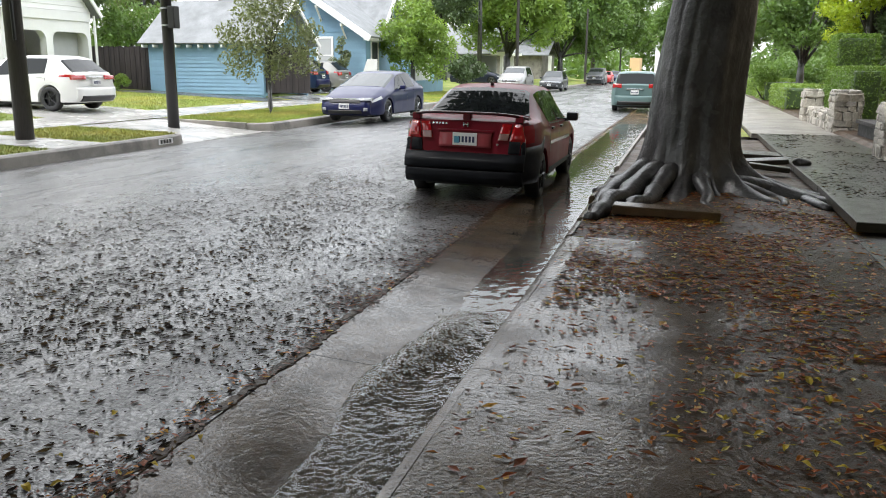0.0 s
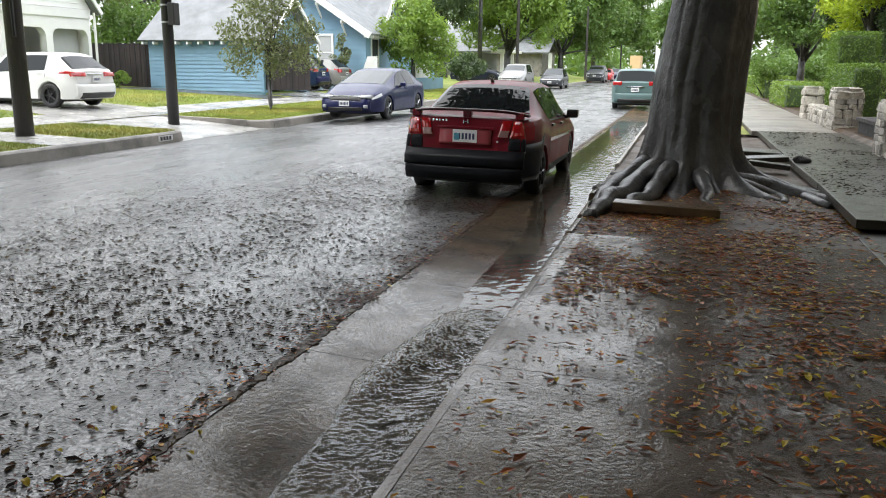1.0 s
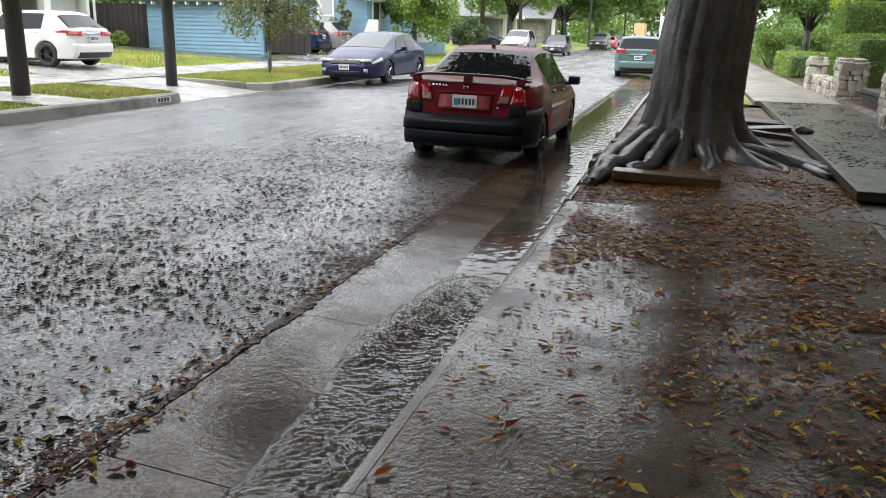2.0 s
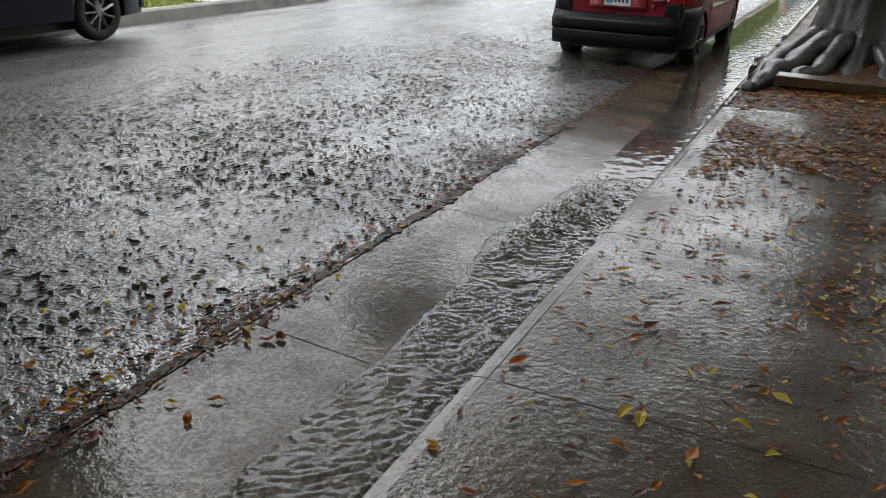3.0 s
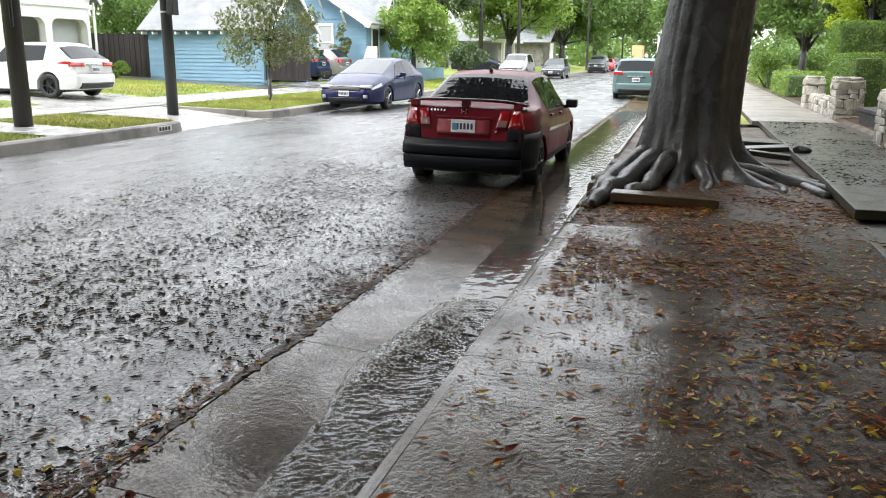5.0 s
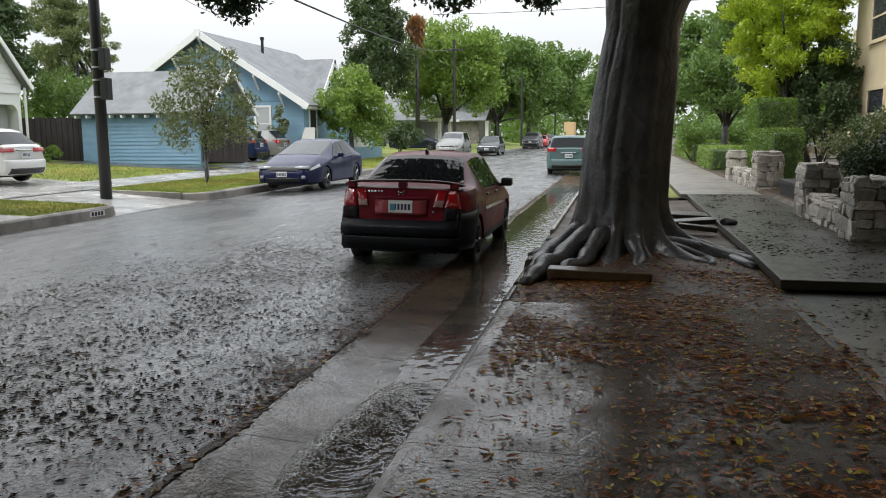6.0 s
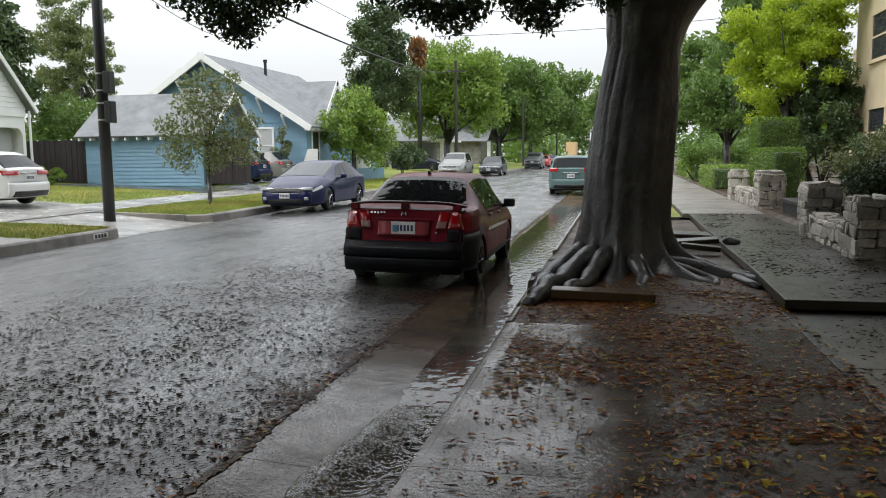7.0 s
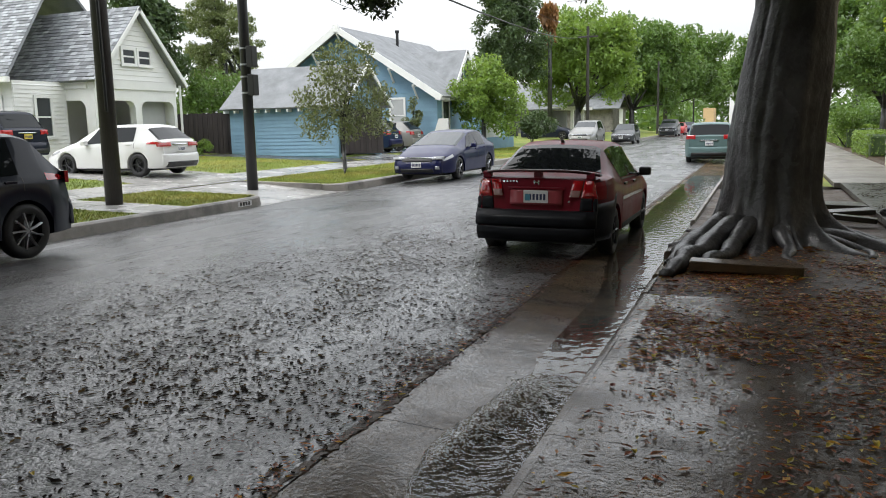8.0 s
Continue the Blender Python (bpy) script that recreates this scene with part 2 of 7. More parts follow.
def part(name, bm, mat, parent=None, label="", smooth=False):
    """Links a bmesh (or a ready mesh) as one mesh object under a thing or a part."""
    if isinstance(bm, bmesh.types.BMesh):
        me = bpy.data.meshes.new(name)
        bm.normal_update()
        bm.to_mesh(me)
        bm.free()
    else:
        me = bm
    if mat and not me.materials:
        me.materials.append(mat)
    if smooth:
        me.polygons.foreach_set("use_smooth", [True] * len(me.polygons))
    ob = new(name, me)
    if parent:
        ob.parent = parent
    if label:
        ob["label"] = label
    return ob


def thing(name, label, category, at=(0, 0, 0), turn=0.0, group="", kind=""):
    ob = new(name)
    ob.empty_display_size = 0.2
    ob.matrix_world = pose(*at, 0, 0, turn)
    return tagged(ob, label, category, group, kind)


def add_box(bm, x0, x1, y0, y1, z0, z1, bevel=0.0, m=None):
    geo = bmesh.ops.create_cube(bm, size=1.0, matrix=Matrix.Translation(((x0 + x1) / 2, (y0 + y1) / 2, (z0 + z1) / 2)) @ Matrix.Diagonal((abs(x1 - x0), abs(y1 - y0), abs(z1 - z0), 1)))
    vs = geo["verts"]
    if bevel:
        es = list({e for v in vs for e in v.link_edges})
        r = bmesh.ops.bevel(bm, geom=es, offset=bevel, segments=2, affect="EDGES", profile=0.6)
        vs = [v for v in r["verts"]] if m else vs
    if m:
        bmesh.ops.transform(bm, matrix=m, verts=vs)
    return bm


def box(x0, x1, y0, y1, z0, z1, bevel=0.0):
    return add_box(bmesh.new(), x0, x1, y0, y1, z0, z1, bevel)


def mesh_of(name, verts, faces, mat=None):
    me = bpy.data.meshes.new(name)
    me.from_pydata([tuple(v) for v in verts], [], [tuple(f) for f in faces])
    if mat:
        me.materials.append(mat)
    return me


def prism(poly, axis, a, b):
    """A solid with the outline poly (two coordinates) pushed along an axis from a to b."""
    bm = bmesh.new()

    def at(p, v):
        return {"x": (v, p[0], p[1]), "y": (p[0], v, p[1]), "z": (p[0], p[1], v)}[axis]
    lo = [bm.verts.new(at(p, a)) for p in poly]
    hi = [bm.verts.new(at(p, b)) for p in poly]
    bm.faces.new(lo)
    bm.faces.new(hi[::-1])
    k = len(poly)
    for i in range(k):
        bm.faces.new((lo[i], hi[i], hi[(i + 1) % k], lo[(i + 1) % k]))
    bmesh.ops.recalc_face_normals(bm, faces=bm.faces)
    return bm


def add_tube(bm, pts, radii, sides=8, flat=1.0):
    """A tapered tube along points."""
    rings = []
    up = Vector((0, 0, 1))
    for i, p in enumerate(pts):
        p = Vector(p)
        d = (Vector(pts[min(i + 1, len(pts) - 1)]) - Vector(pts[max(i - 1, 0)])).normalized()
        a = d.cross(up)
        if a.length < 0.05:
            a = d.cross(Vector((1, 0, 0)))
        a.normalize()
        c = a.cross(d)
        r = radii[i] if hasattr(radii, "__len__") else radii
        rings.append([bm.verts.new(p + (a * math.cos(t) + c * math.sin(t) * flat) * r) for t in [2 * math.pi * k / sides for k in range(sides)]])
    for i in range(len(rings) - 1):
        for k in range(sides):
            bm.faces.new((rings[i][k], rings[i][(k + 1) % sides], rings[i + 1][(k + 1) % sides], rings[i + 1][k]))
    bm.faces.new(rings[0][::-1])
    bm.faces.new(rings[-1])
    return bm


def tube(pts, radii, sides=8, flat=1.0):
    bm = add_tube(bmesh.new(), pts, radii, sides, flat)
    bmesh.ops.recalc_face_normals(bm, faces=bm.faces)
    return bm

# ---- ground, road, kerbs and pavements ----
KERB_X, GUTTER_X, FAR_X = -1.0, -2.05, -10.4
PROFILE = [(-900, 0.78), (-24, 0.74), (-20, 0.62), (-16, 0.44), (-14, 0.30), (-13.5, 0.287), (-12, 0.25), (-10.98, 0.214), (-10.96, 0.213), (-10.56, 0.20), (-10.55, -0.25), (-1.06, -0.25), (-1.05, -0.06), (1.6, -0.06), (3.3, 0.12), (3.6, 0.26), (14, 0.32), (900, 0.5)]


def yard_z(x):
    for (xa, za), (xb, zb) in zip(PROFILE, PROFILE[1:]):
        if xa <= x <= xb:
            return za + (zb - za) * (x - xa) / (xb - xa)
    return 0.0


def sheet(x0, x1, y0, y1, dx, dy, height):
    nx, ny = max(1, round((x1 - x0) / dx)), max(1, round((y1 - y0) / dy))
    vs = [(x0 + (x1 - x0) * i / nx, y0 + (y1 - y0) * j / ny) for j in range(ny + 1) for i in range(nx + 1)]
    fs = [(j * (nx + 1) + i, j * (nx + 1) + i + 1, (j + 1) * (nx + 1) + i + 1, (j + 1) * (nx + 1) + i) for j in range(ny) for i in range(nx)]
    return mesh_of("sheet", [(x, y, height(x, y)) for x, y in vs], fs)


def road_z(x, y=0.0):
    """Crown of the carriageway, with shallow dips."""
    u = (x - FAR_X) / (GUTTER_X - FAR_X)
    z = 0.10 * math.sin(math.pi * min(1, max(0, u)))
    return z + 0.012 * noise.noise((x * 0.5, y * 0.35, 0.0)) * min(1, 4 * (1 - abs(2 * u - 1)))


def ground_z(x, y, z):
    """The yards, cut down where the drive's apron crosses the verge."""
    if 15.57 < y < 18.73 and -13.6 < x < -10.5:
        return -0.06 + 0.2 * ((FAR_X - x) / 3.15)
    if 15.03 < y < 19.27 and -10.97 < x < -10.5:
        return -0.08
    return z


ys = [-900, -40, 0, 15.02, 15.04, 15.56, 15.58, 17, 18.72, 18.74, 19.26, 19.28, 20, 60, 140, 900]
g_v = [(x, y, ground_z(x, y, z)) for y in ys for x, z in PROFILE]
k = len(PROFILE)
g_f = [(j * k + i, j * k + i + 1, (j + 1) * k + i + 1, (j + 1) * k + i) for j in range(len(ys) - 1) for i in range(k - 1)]
ground = part("ground", mesh_of("ground", g_v, g_f), M["lawn"])
ground.data.materials.append(M["mud"])
for p_i, p in enumerate(ground.data.polygons):
    p.material_index = 1 if p_i % (k - 1) >= 10 else 0
tagged(ground, "green and yellowed wet lawns rising gently from the street", "ground", kind="structure")

road = part("road", sheet(FAR_X, GUTTER_X, -40, 30, 0.25, 0.25, road_z), M["asphalt"], smooth=True)
tagged(road, "wet dark asphalt carriageway scattered with debris", "road", kind="structure")
road_far = part("road", sheet(FAR_X, GUTTER_X, 30, 900, 0.6, 6.0, road_z), M["asphalt"], smooth=True)
tagged(road_far, "wet asphalt carriageway running on between parked cars", "road", kind="structure")


def gutter_z(x, y=0.0):
    u = (x - GUTTER_X) / (KERB_X - 0.04 - GUTTER_X)
    return -0.065 * u


gutter = thing("gutter", "wet concrete gutter pan with water running along it", "gutter", kind="structure")
g_joints = [-3.0, -1.0, 0.62, 2.33, 4.04, 5.75, 7.46, 9.2, 12, 18, 30, 60, 140]
for ya, yb in zip(g_joints, g_joints[1:]):
    part("pan_slab", sheet(GUTTER_X + 0.012, KERB_X, ya + 0.0035, yb - 0.0035, 0.1, max(0.3, (yb - ya) / 12), lambda x, y: gutter_z(x) + 0.004 * noise.noise((x, y * 0.7, 3.0))), M["gutter"], gutter, smooth=True)
part("joint_fill", sheet(GUTTER_X - 0.01, KERB_X, -3, 140, 0.53, 20, lambda x, y: gutter_z(x) - 0.012), M["mud"], gutter)

edge_v, edge_f = [], []
for i in range(1200):
    y = -2.0 + 0.025 * i
    out = 0.02 + 0.05 * noise.noise((y * 1.1, 5.0, 0.0)) + 0.035 * noise.noise((y * 5, 7.0, 0.0)) + 0.035 * noise.noise((y * 17, 9.0, 0.0))
    edge_v += [(GUTTER_X - 0.09, y, road_z(GUTTER_X - 0.09, y) - 0.004), (GUTTER_X - 0.03, y, 0.004 + 0.006 * noise.noise((y * 17, 4.0, 0.0))), (GUTTER_X + out - 0.015, y, 0.004 + 0.007 * noise.noise((y * 23, 1.0, 0.0))), (GUTTER_X + out, y, -0.02)]
    if i:
        edge_f += [(4 * i - 4 + j, 4 * i - 3 + j, 4 * i + 1 + j, 4 * i + j) for j in range(3)]
part("ragged_edge", mesh_of("ragged_edge", edge_v, edge_f), M["mud"], road, "crumbled asphalt lip over the gutter")

kerb = thing("kerb", "worn concrete kerb edge beside the flowing gutter", "kerb", kind="structure")
kp = [(KERB_X - 0.03, -0.10), (KERB_X - 0.022, 0.045), (KERB_X - 0.008, 0.064), (KERB_X + 0.02, 0.07), (KERB_X + 0.045, 0.072), (KERB_X + 0.045, -0.10)]
k_joints = [-3.0, -0.99, 0.64, 2.28, 3.92, 5.56, 7.6]
for ya, yb in zip(k_joints, k_joints[1:]):
    part("kerb_stone", prism(kp, "y", ya + 0.003, yb - 0.003), M["slab"], kerb)
for ya, yb in ((13.2, 20), (20, 40), (40, 140)):
    part("kerb_stone", prism([(a, z + 0.05 * (z > 0)) for a, z in kp], "y", ya, yb - 0.01), M["kerb"], kerb)
for ya, yb, dx, tilt in ((7.65, 8.4, -0.01, 1), (8.9, 9.9, -0.05, -2), (10.1, 11.2, -0.06, 2), (11.3, 13.1, -0.03, -1)):
    o = part("kerb_stone", prism(kp, "y", ya, yb), M["slab"], kerb)
    o.matrix_basis = pose(dx, 0, -0.012, 0, tilt, 0)

# paved strip between kerb and footway, its slabs tilted a little
strip = thing("paved_strip", "wet stained concrete slabs under fallen leaves beside the kerb", "pavement", kind="structure")
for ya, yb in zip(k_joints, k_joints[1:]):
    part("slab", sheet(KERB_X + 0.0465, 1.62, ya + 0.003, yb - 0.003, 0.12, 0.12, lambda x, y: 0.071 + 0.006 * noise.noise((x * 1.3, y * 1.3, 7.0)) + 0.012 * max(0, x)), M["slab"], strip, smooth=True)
part("joint_fill", sheet(KERB_X + 0.02, 1.66, -3, 7.6, 0.5, 0.5, lambda x, y: 0.058 + 0.012 * max(0, x)), M["mud"], strip)


def mound_z(x, y):
    d = math.hypot((x - 0.2) / 1.7, (y - 10.9) / 2.6)
    return 0.055 + 0.16 * max(0, 1 - d) + 0.02 * noise.noise((x * 1.6, y * 1.6, 1.0)) + 0.012 * max(0, x)


soil = part("soil", sheet(KERB_X + 0.02, 1.75, 7.5, 20, 0.1, 0.1, mound_z), M["mud"], smooth=True)
tagged(soil, "wet brown soil and leaf litter heaped round the tree roots", "soil", kind="structure")
verge = part("ground", sheet(KERB_X + 0.15, 1.5, 20, 140, 0.6, 5, lambda x, y: 0.14), M["lawn"])
tagged(verge, "narrow green verge along the kerb", "grass", kind="structure")

footway = thing("footway", "wet concrete footway with slabs lifted by roots", "pavement", kind="structure")
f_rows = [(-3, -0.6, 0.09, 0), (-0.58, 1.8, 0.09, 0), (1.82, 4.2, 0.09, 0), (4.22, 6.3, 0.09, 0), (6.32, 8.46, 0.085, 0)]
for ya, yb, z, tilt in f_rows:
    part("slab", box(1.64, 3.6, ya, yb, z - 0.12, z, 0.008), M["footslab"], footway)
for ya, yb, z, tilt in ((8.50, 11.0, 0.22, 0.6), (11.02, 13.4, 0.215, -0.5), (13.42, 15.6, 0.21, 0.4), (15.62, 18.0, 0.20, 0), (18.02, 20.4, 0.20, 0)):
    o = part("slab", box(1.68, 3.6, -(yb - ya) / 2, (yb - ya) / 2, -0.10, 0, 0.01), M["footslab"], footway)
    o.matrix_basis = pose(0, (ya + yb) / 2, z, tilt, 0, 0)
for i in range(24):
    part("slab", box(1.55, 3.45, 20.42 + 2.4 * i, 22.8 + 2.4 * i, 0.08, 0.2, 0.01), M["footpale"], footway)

# far side: kerb, walkway, drives
far_kerb = thing("kerb", "grey concrete kerb stained dark by rain", "kerb", kind="structure")
fk = [(FAR_X + 0.02, -0.05), (FAR_X - 0.02, 0.18), (FAR_X - 0.06, 0.215), (FAR_X - 0.16, 0.22), (FAR_X - 0.16, -0.05)]
for ya, yb in ((-20, 3), (3.01, 9), (9.01, 15.0), (19.3, 26), (26.01, 40), (40.01, 70), (70.01, 140)):
    part("kerb_stone", prism(fk, "y", ya, yb), M["kerb"], far_kerb)


def turn_in(y0, side):
    """A kerb return that curves into a drive and drops to its level."""
    bm = bmesh.new()
    rings = []
    for i in range(9):
        a = i / 8 * math.pi / 2
        cx, cy = FAR_X - 0.55 + 0.55 * math.cos(a), y0 + side * 0.55 * math.sin(a)
        ox, oy = math.cos(a), side * math.sin(a)
        h = 0.22
        rings.append([bm.verts.new((cx + ox * q, cy + oy * q, z)) for q, z in ((0, 0), (-0.03, h - 0.03), (-0.06, h), (-0.16, h), (-0.16, 0))])
    for ra, rb in zip(rings, rings[1:]):
        for j in range(4):
            bm.faces.new((ra[j], ra[j + 1], rb[j + 1], rb[j]))
    bm.faces.new(rings[0])
    bm.faces.new(rings[-1])
    bmesh.ops.recalc_face_normals(bm, faces=bm.faces)
    return bm


part("kerb_return", turn_in(15.0, 1), M["kerb"], far_kerb)
part("kerb_return", turn_in(19.3, -1), M["kerb"], far_kerb)
for ya, yb in ((15.45, 15.58), (18.72, 18.85)):
    part("edge_kerb", prism([(-13.5, -0.1), (-10.94, -0.1), (-10.94, 0.225), (-13.5, 0.295)], "y", ya, yb), M["kerb"], far_kerb)
num = thing("kerb_number", "painted white house number panel on the kerb face", "sign", (FAR_X + 0.0, 14.55, 0.11))
part("panel", box(-0.004, 0.012, -0.24, 0.24, -0.055, 0.055), M["plate"], num)
for i in range(4):
    part("digit_bar", box(0.012, 0.016, -0.19 + i * 0.1, -0.12 + i * 0.1, -0.04, 0.04), M["black"], num)


def slope_sheet(x0, x1, y0, y1, lift=0.006, dx=0.5):
    return sheet(x0, x1, y0, y1, dx, 1.0, lambda x, y: yard_z(x) + lift)


walk_far = thing("walkway", "pale wet concrete walkway crossing the lawns", "pavement", kind="structure")
for i in range(30):
    ya = -12 + 1.83 * i
    part("slab", slope_sheet(-15.1, -13.55, ya, ya + 1.815, 0.012), M["walkway"], walk_far)
part("slab", slope_sheet(-13.55, -10.56, 11.6, 12.9, 0.012), M["walkway"], walk_far, "short path from kerb to walkway")
drive = thing("driveway", "pale wet concrete driveway leading in from the street", "driveway", kind="structure")
part("apron", sheet(-13.55, FAR_X + 0.02, 15.55, 18.75, 0.3, 0.8, lambda x, y: 0.012 + 0.27 * ((FAR_X - x) / 3.15)), M["walkway"], drive)
part("apron_flare", sheet(-10.97, FAR_X + 0.03, 15.04, 19.26, 0.15, 0.6, lambda x, y: 0.004 + 0.27 * max(0, (FAR_X - x) / 3.15)), M["walkway"], drive)
part("drive_slab", slope_sheet(-27, -15.1, 16.4, 20.4, 0.012), M["walkway"], drive)
drive2 = thing("driveway", "wet grey driveway in front of the blue garage", "driveway", kind="structure")
part("drive_slab", slope_sheet(-16.4, -10.7, 29.8, 33.8, 0.012), M["walkway"], drive2)
part("drive_slab", slope_sheet(-22, -16.4, 33.9, 39.4, 0.014), M["walkway"], drive2)
part("dark_strip", slope_sheet(-22, -15.2, 27.4, 29.3, 0.012), M["asphalt"], drive2)

# ---- trees and shrubs ----
def grass_blades(areas, per_m2, tall, seed):
    """Single bent blades over rectangles x0, x1, y0, y1 of the lawns."""
    rng = np.random.default_rng(seed)
    rows = []
    for x0, x1, y0, y1 in areas:
        c = int((x1 - x0) * (y1 - y0) * per_m2)
        rows.append(np.column_stack([rng.uniform(x0, x1, c), rng.uniform(y0, y1, c)]))
    p = np.concatenate(rows)
    k = len(p)
    z = np.array([yard_z(x) for x in p[:, 0]])
    a = rng.uniform(0, 2 * math.pi, k)
    h = tall * rng.uniform(0.4, 1.2, k)
    w = rng.uniform(0.006, 0.014, k)
    lean = rng.normal(size=(k, 2)) * 0.45 * h[:, None]
    side = np.column_stack([np.cos(a) * w, np.sin(a) * w])
    v = np.zeros((k, 3, 3))
    v[:, 0, :2], v[:, 1, :2], v[:, 2, :2] = p - side, p + side, p + lean
    v[:, :2, 2], v[:, 2, 2] = (z - 0.005)[:, None], z + h
    me = bpy.data.meshes.new("grass")
    me.vertices.add(k * 3)
    me.vertices.foreach_set("co", v.ravel())
    me.loops.add(k * 3)
    me.loops.foreach_set("vertex_index", np.arange(k * 3))
    me.polygons.add(k)
    me.polygons.foreach_set("loop_start", np.arange(k) * 3)
    me.update(calc_edges=True)
    return me


def lerp_table(tab, x):
    if x <= tab[0][0]:
        return tab[0][1]
    for (xa, a), (xb, b) in zip(tab, tab[1:]):
        if x <= xb:
            return a + (b - a) * (x - xa) / (xb - xa)
    return tab[-1][1]



def leaf_mesh(name, blobs, count, size, seed, hollow=0.15, squash=0.85, droop=0.0):
    """Single leaves spread through overlapping clumps; blobs: x, y, z, radius."""
    rng = np.random.default_rng(seed)
    b = np.array(blobs, float)
    wgt = b[:, 3] ** 2
    pick = rng.choice(len(b), count, p=wgt / wgt.sum())
    d = rng.normal(size=(count, 3))
    d /= np.linalg.norm(d, axis=1)[:, None]
    r = b[pick, 3] * (hollow + (1 - hollow) * rng.random(count) ** 0.5) * (0.85 + 0.3 * rng.random(count))
    # bunch the leaves along twigs: pull each one to a nearby twig end
    twig = rng.normal(size=(max(8, count // 14), 3))
    twig /= np.linalg.norm(twig, axis=1)[:, None]
    d = d * 0.8 + twig[rng.integers(0, len(twig), count)] * 0.5
    d /= np.linalg.norm(d, axis=1)[:, None]
    c = b[pick, :3] + d * r[:, None] * np.array([1, 1, squash])
    a = rng.normal(size=(count, 3))
    a[:, 2] -= droop
    a /= np.linalg.norm(a, axis=1)[:, None]
    n = rng.normal(size=(count, 3)) + np.array([0, 0, 0.9])
    s = np.cross(a, n)
    s /= np.linalg.norm(s, axis=1)[:, None] + 1e-6
    L = size * (0.6 + 0.8 * rng.random(count))[:, None]
    v = np.stack([c - a * L, c + s * L * 0.42, c + a * L, c - s * L * 0.42], 1).reshape(-1, 3)
    me = bpy.data.meshes.new(name)
    me.vertices.add(len(v))
    me.vertices.foreach_set("co", v.ravel())
    me.loops.add(count * 4)
    me.loops.foreach_set("vertex_index", np.arange(count * 4))
    me.polygons.add(count)
    me.polygons.foreach_set("loop_start", np.arange(count) * 4)
    me.update(calc_edges=True)
    me.validate()
    return me


LEAF = {
    "ficus": leaf_material("dark_glossy_leaf", (0.035, 0.06, 0.022), rough=0.35),
    "olive": leaf_material("grey_green_leaf", (0.15, 0.18, 0.085)),
    "bright": leaf_material("bright_green_leaf", (0.18, 0.28, 0.06), through_light=0.35),
    "lime": leaf_material("yellow_green_leaf", (0.30, 0.40, 0.035), through_light=0.45),
    "mid": leaf_material("mid_green_leaf", (0.11, 0.19, 0.05), through_light=0.35),
    "dark": leaf_material("deep_green_leaf", (0.075, 0.12, 0.05)),
    "pine": leaf_material("conifer_needle", (0.16, 0.20, 0.08)),
    "hedge": leaf_material("clipped_hedge_leaf", (0.12, 0.21, 0.035)),
    "dry": leaf_material("dry_palm_skirt", (0.30, 0.16, 0.07)),
    "palm": leaf_material("palm_frond", (0.10, 0.16, 0.05)),
}


GRASS = material("grass_blade", (0.25, 0.31, 0.045), 0.6, var=0.3, scale=0.8, fine=25, bump=0.0, stain=(0.46, 0.37, 0.09), stain_amount=0.85, stain_scale=0.45, island=0.35)
verge_grass = part("grass", grass_blades([(-13.5, -10.62, -4, 11.55), (-13.5, -10.62, 12.95, 15.4), (-13.5, -10.62, 18.9, 29.7)], 800, 0.05, 61), GRASS)
tagged(verge_grass, "short wet grass, green and straw-yellow, on the verge", "grass", kind="stuff")
yard_grass = part("grass", grass_blades([(-22, -15.15, 20.5, 27.3), (-20, -15.15, 5, 16.3), (-15.1, -10.7, 34.2, 48)], 300, 0.06, 62), GRASS)
tagged(yard_grass, "rain-wet lawn grass in the front yards", "grass", kind="stuff")


def tree(name, label, at, trunk_h, r0, blobs, leaf, count, size, seed, lean=(0, 0), bark="bark", limbs=4, squash=0.9, droop=0.0, hollow=0.1):
    """Tapered trunk with limbs that reach into the clumps, and a crown of single leaves."""
    rng = random.Random(seed)
    t = thing(name, label, "tree", at)
    top = Vector((lean[0], lean[1], trunk_h))
    part("trunk", tube([(0, 0, -0.1), (0.02, 0, trunk_h * 0.1), (top.x * 0.4, top.y * 0.4, trunk_h * 0.5), tuple(top)], [r0 * 1.35, r0, r0 * 0.85, r0 * 0.6], 10), M[bark], t, smooth=True)
    for i in range(limbs):
        bx, by, bz, br = blobs[i % len(blobs)]
        a = top * (0.7 + 0.3 * rng.random())
        e = Vector((bx, by, bz)) + Vector((rng.uniform(-1, 1), rng.uniform(-1, 1), rng.uniform(-.3, .6))) * br * 0.5
        mid = a.lerp(e, 0.5) + Vector((rng.uniform(-.2, .2), rng.uniform(-.2, .2), 0.1)) * br
        part("limb", tube([tuple(a), tuple(mid), tuple(e)], [r0 * 0.45, r0 * 0.28, r0 * 0.08], 6), M[bark], t, smooth=True)
    part("crown", leaf_mesh("crown", blobs, count, size, seed, hollow, squash, droop), LEAF[leaf], t)
    return t


def clumps(cx, cy, cz, rx, ry, rz, k, seed, r=0.4):
    """Clump centres spread over an uneven ellipsoid."""
    rng = random.Random(seed)
    out = []
    for i in range(k):
        th, ph = rng.uniform(0, 2 * math.pi), math.acos(rng.uniform(-0.8, 1))
        q = rng.uniform(0.35, 1.0)
        out.append((cx + rx * q * math.sin(ph) * math.cos(th), cy + ry * q * math.sin(ph) * math.sin(th), cz + rz * q * math.cos(ph), r * min(rx, rz) * rng.uniform(0.6, 1.25)))
    return out


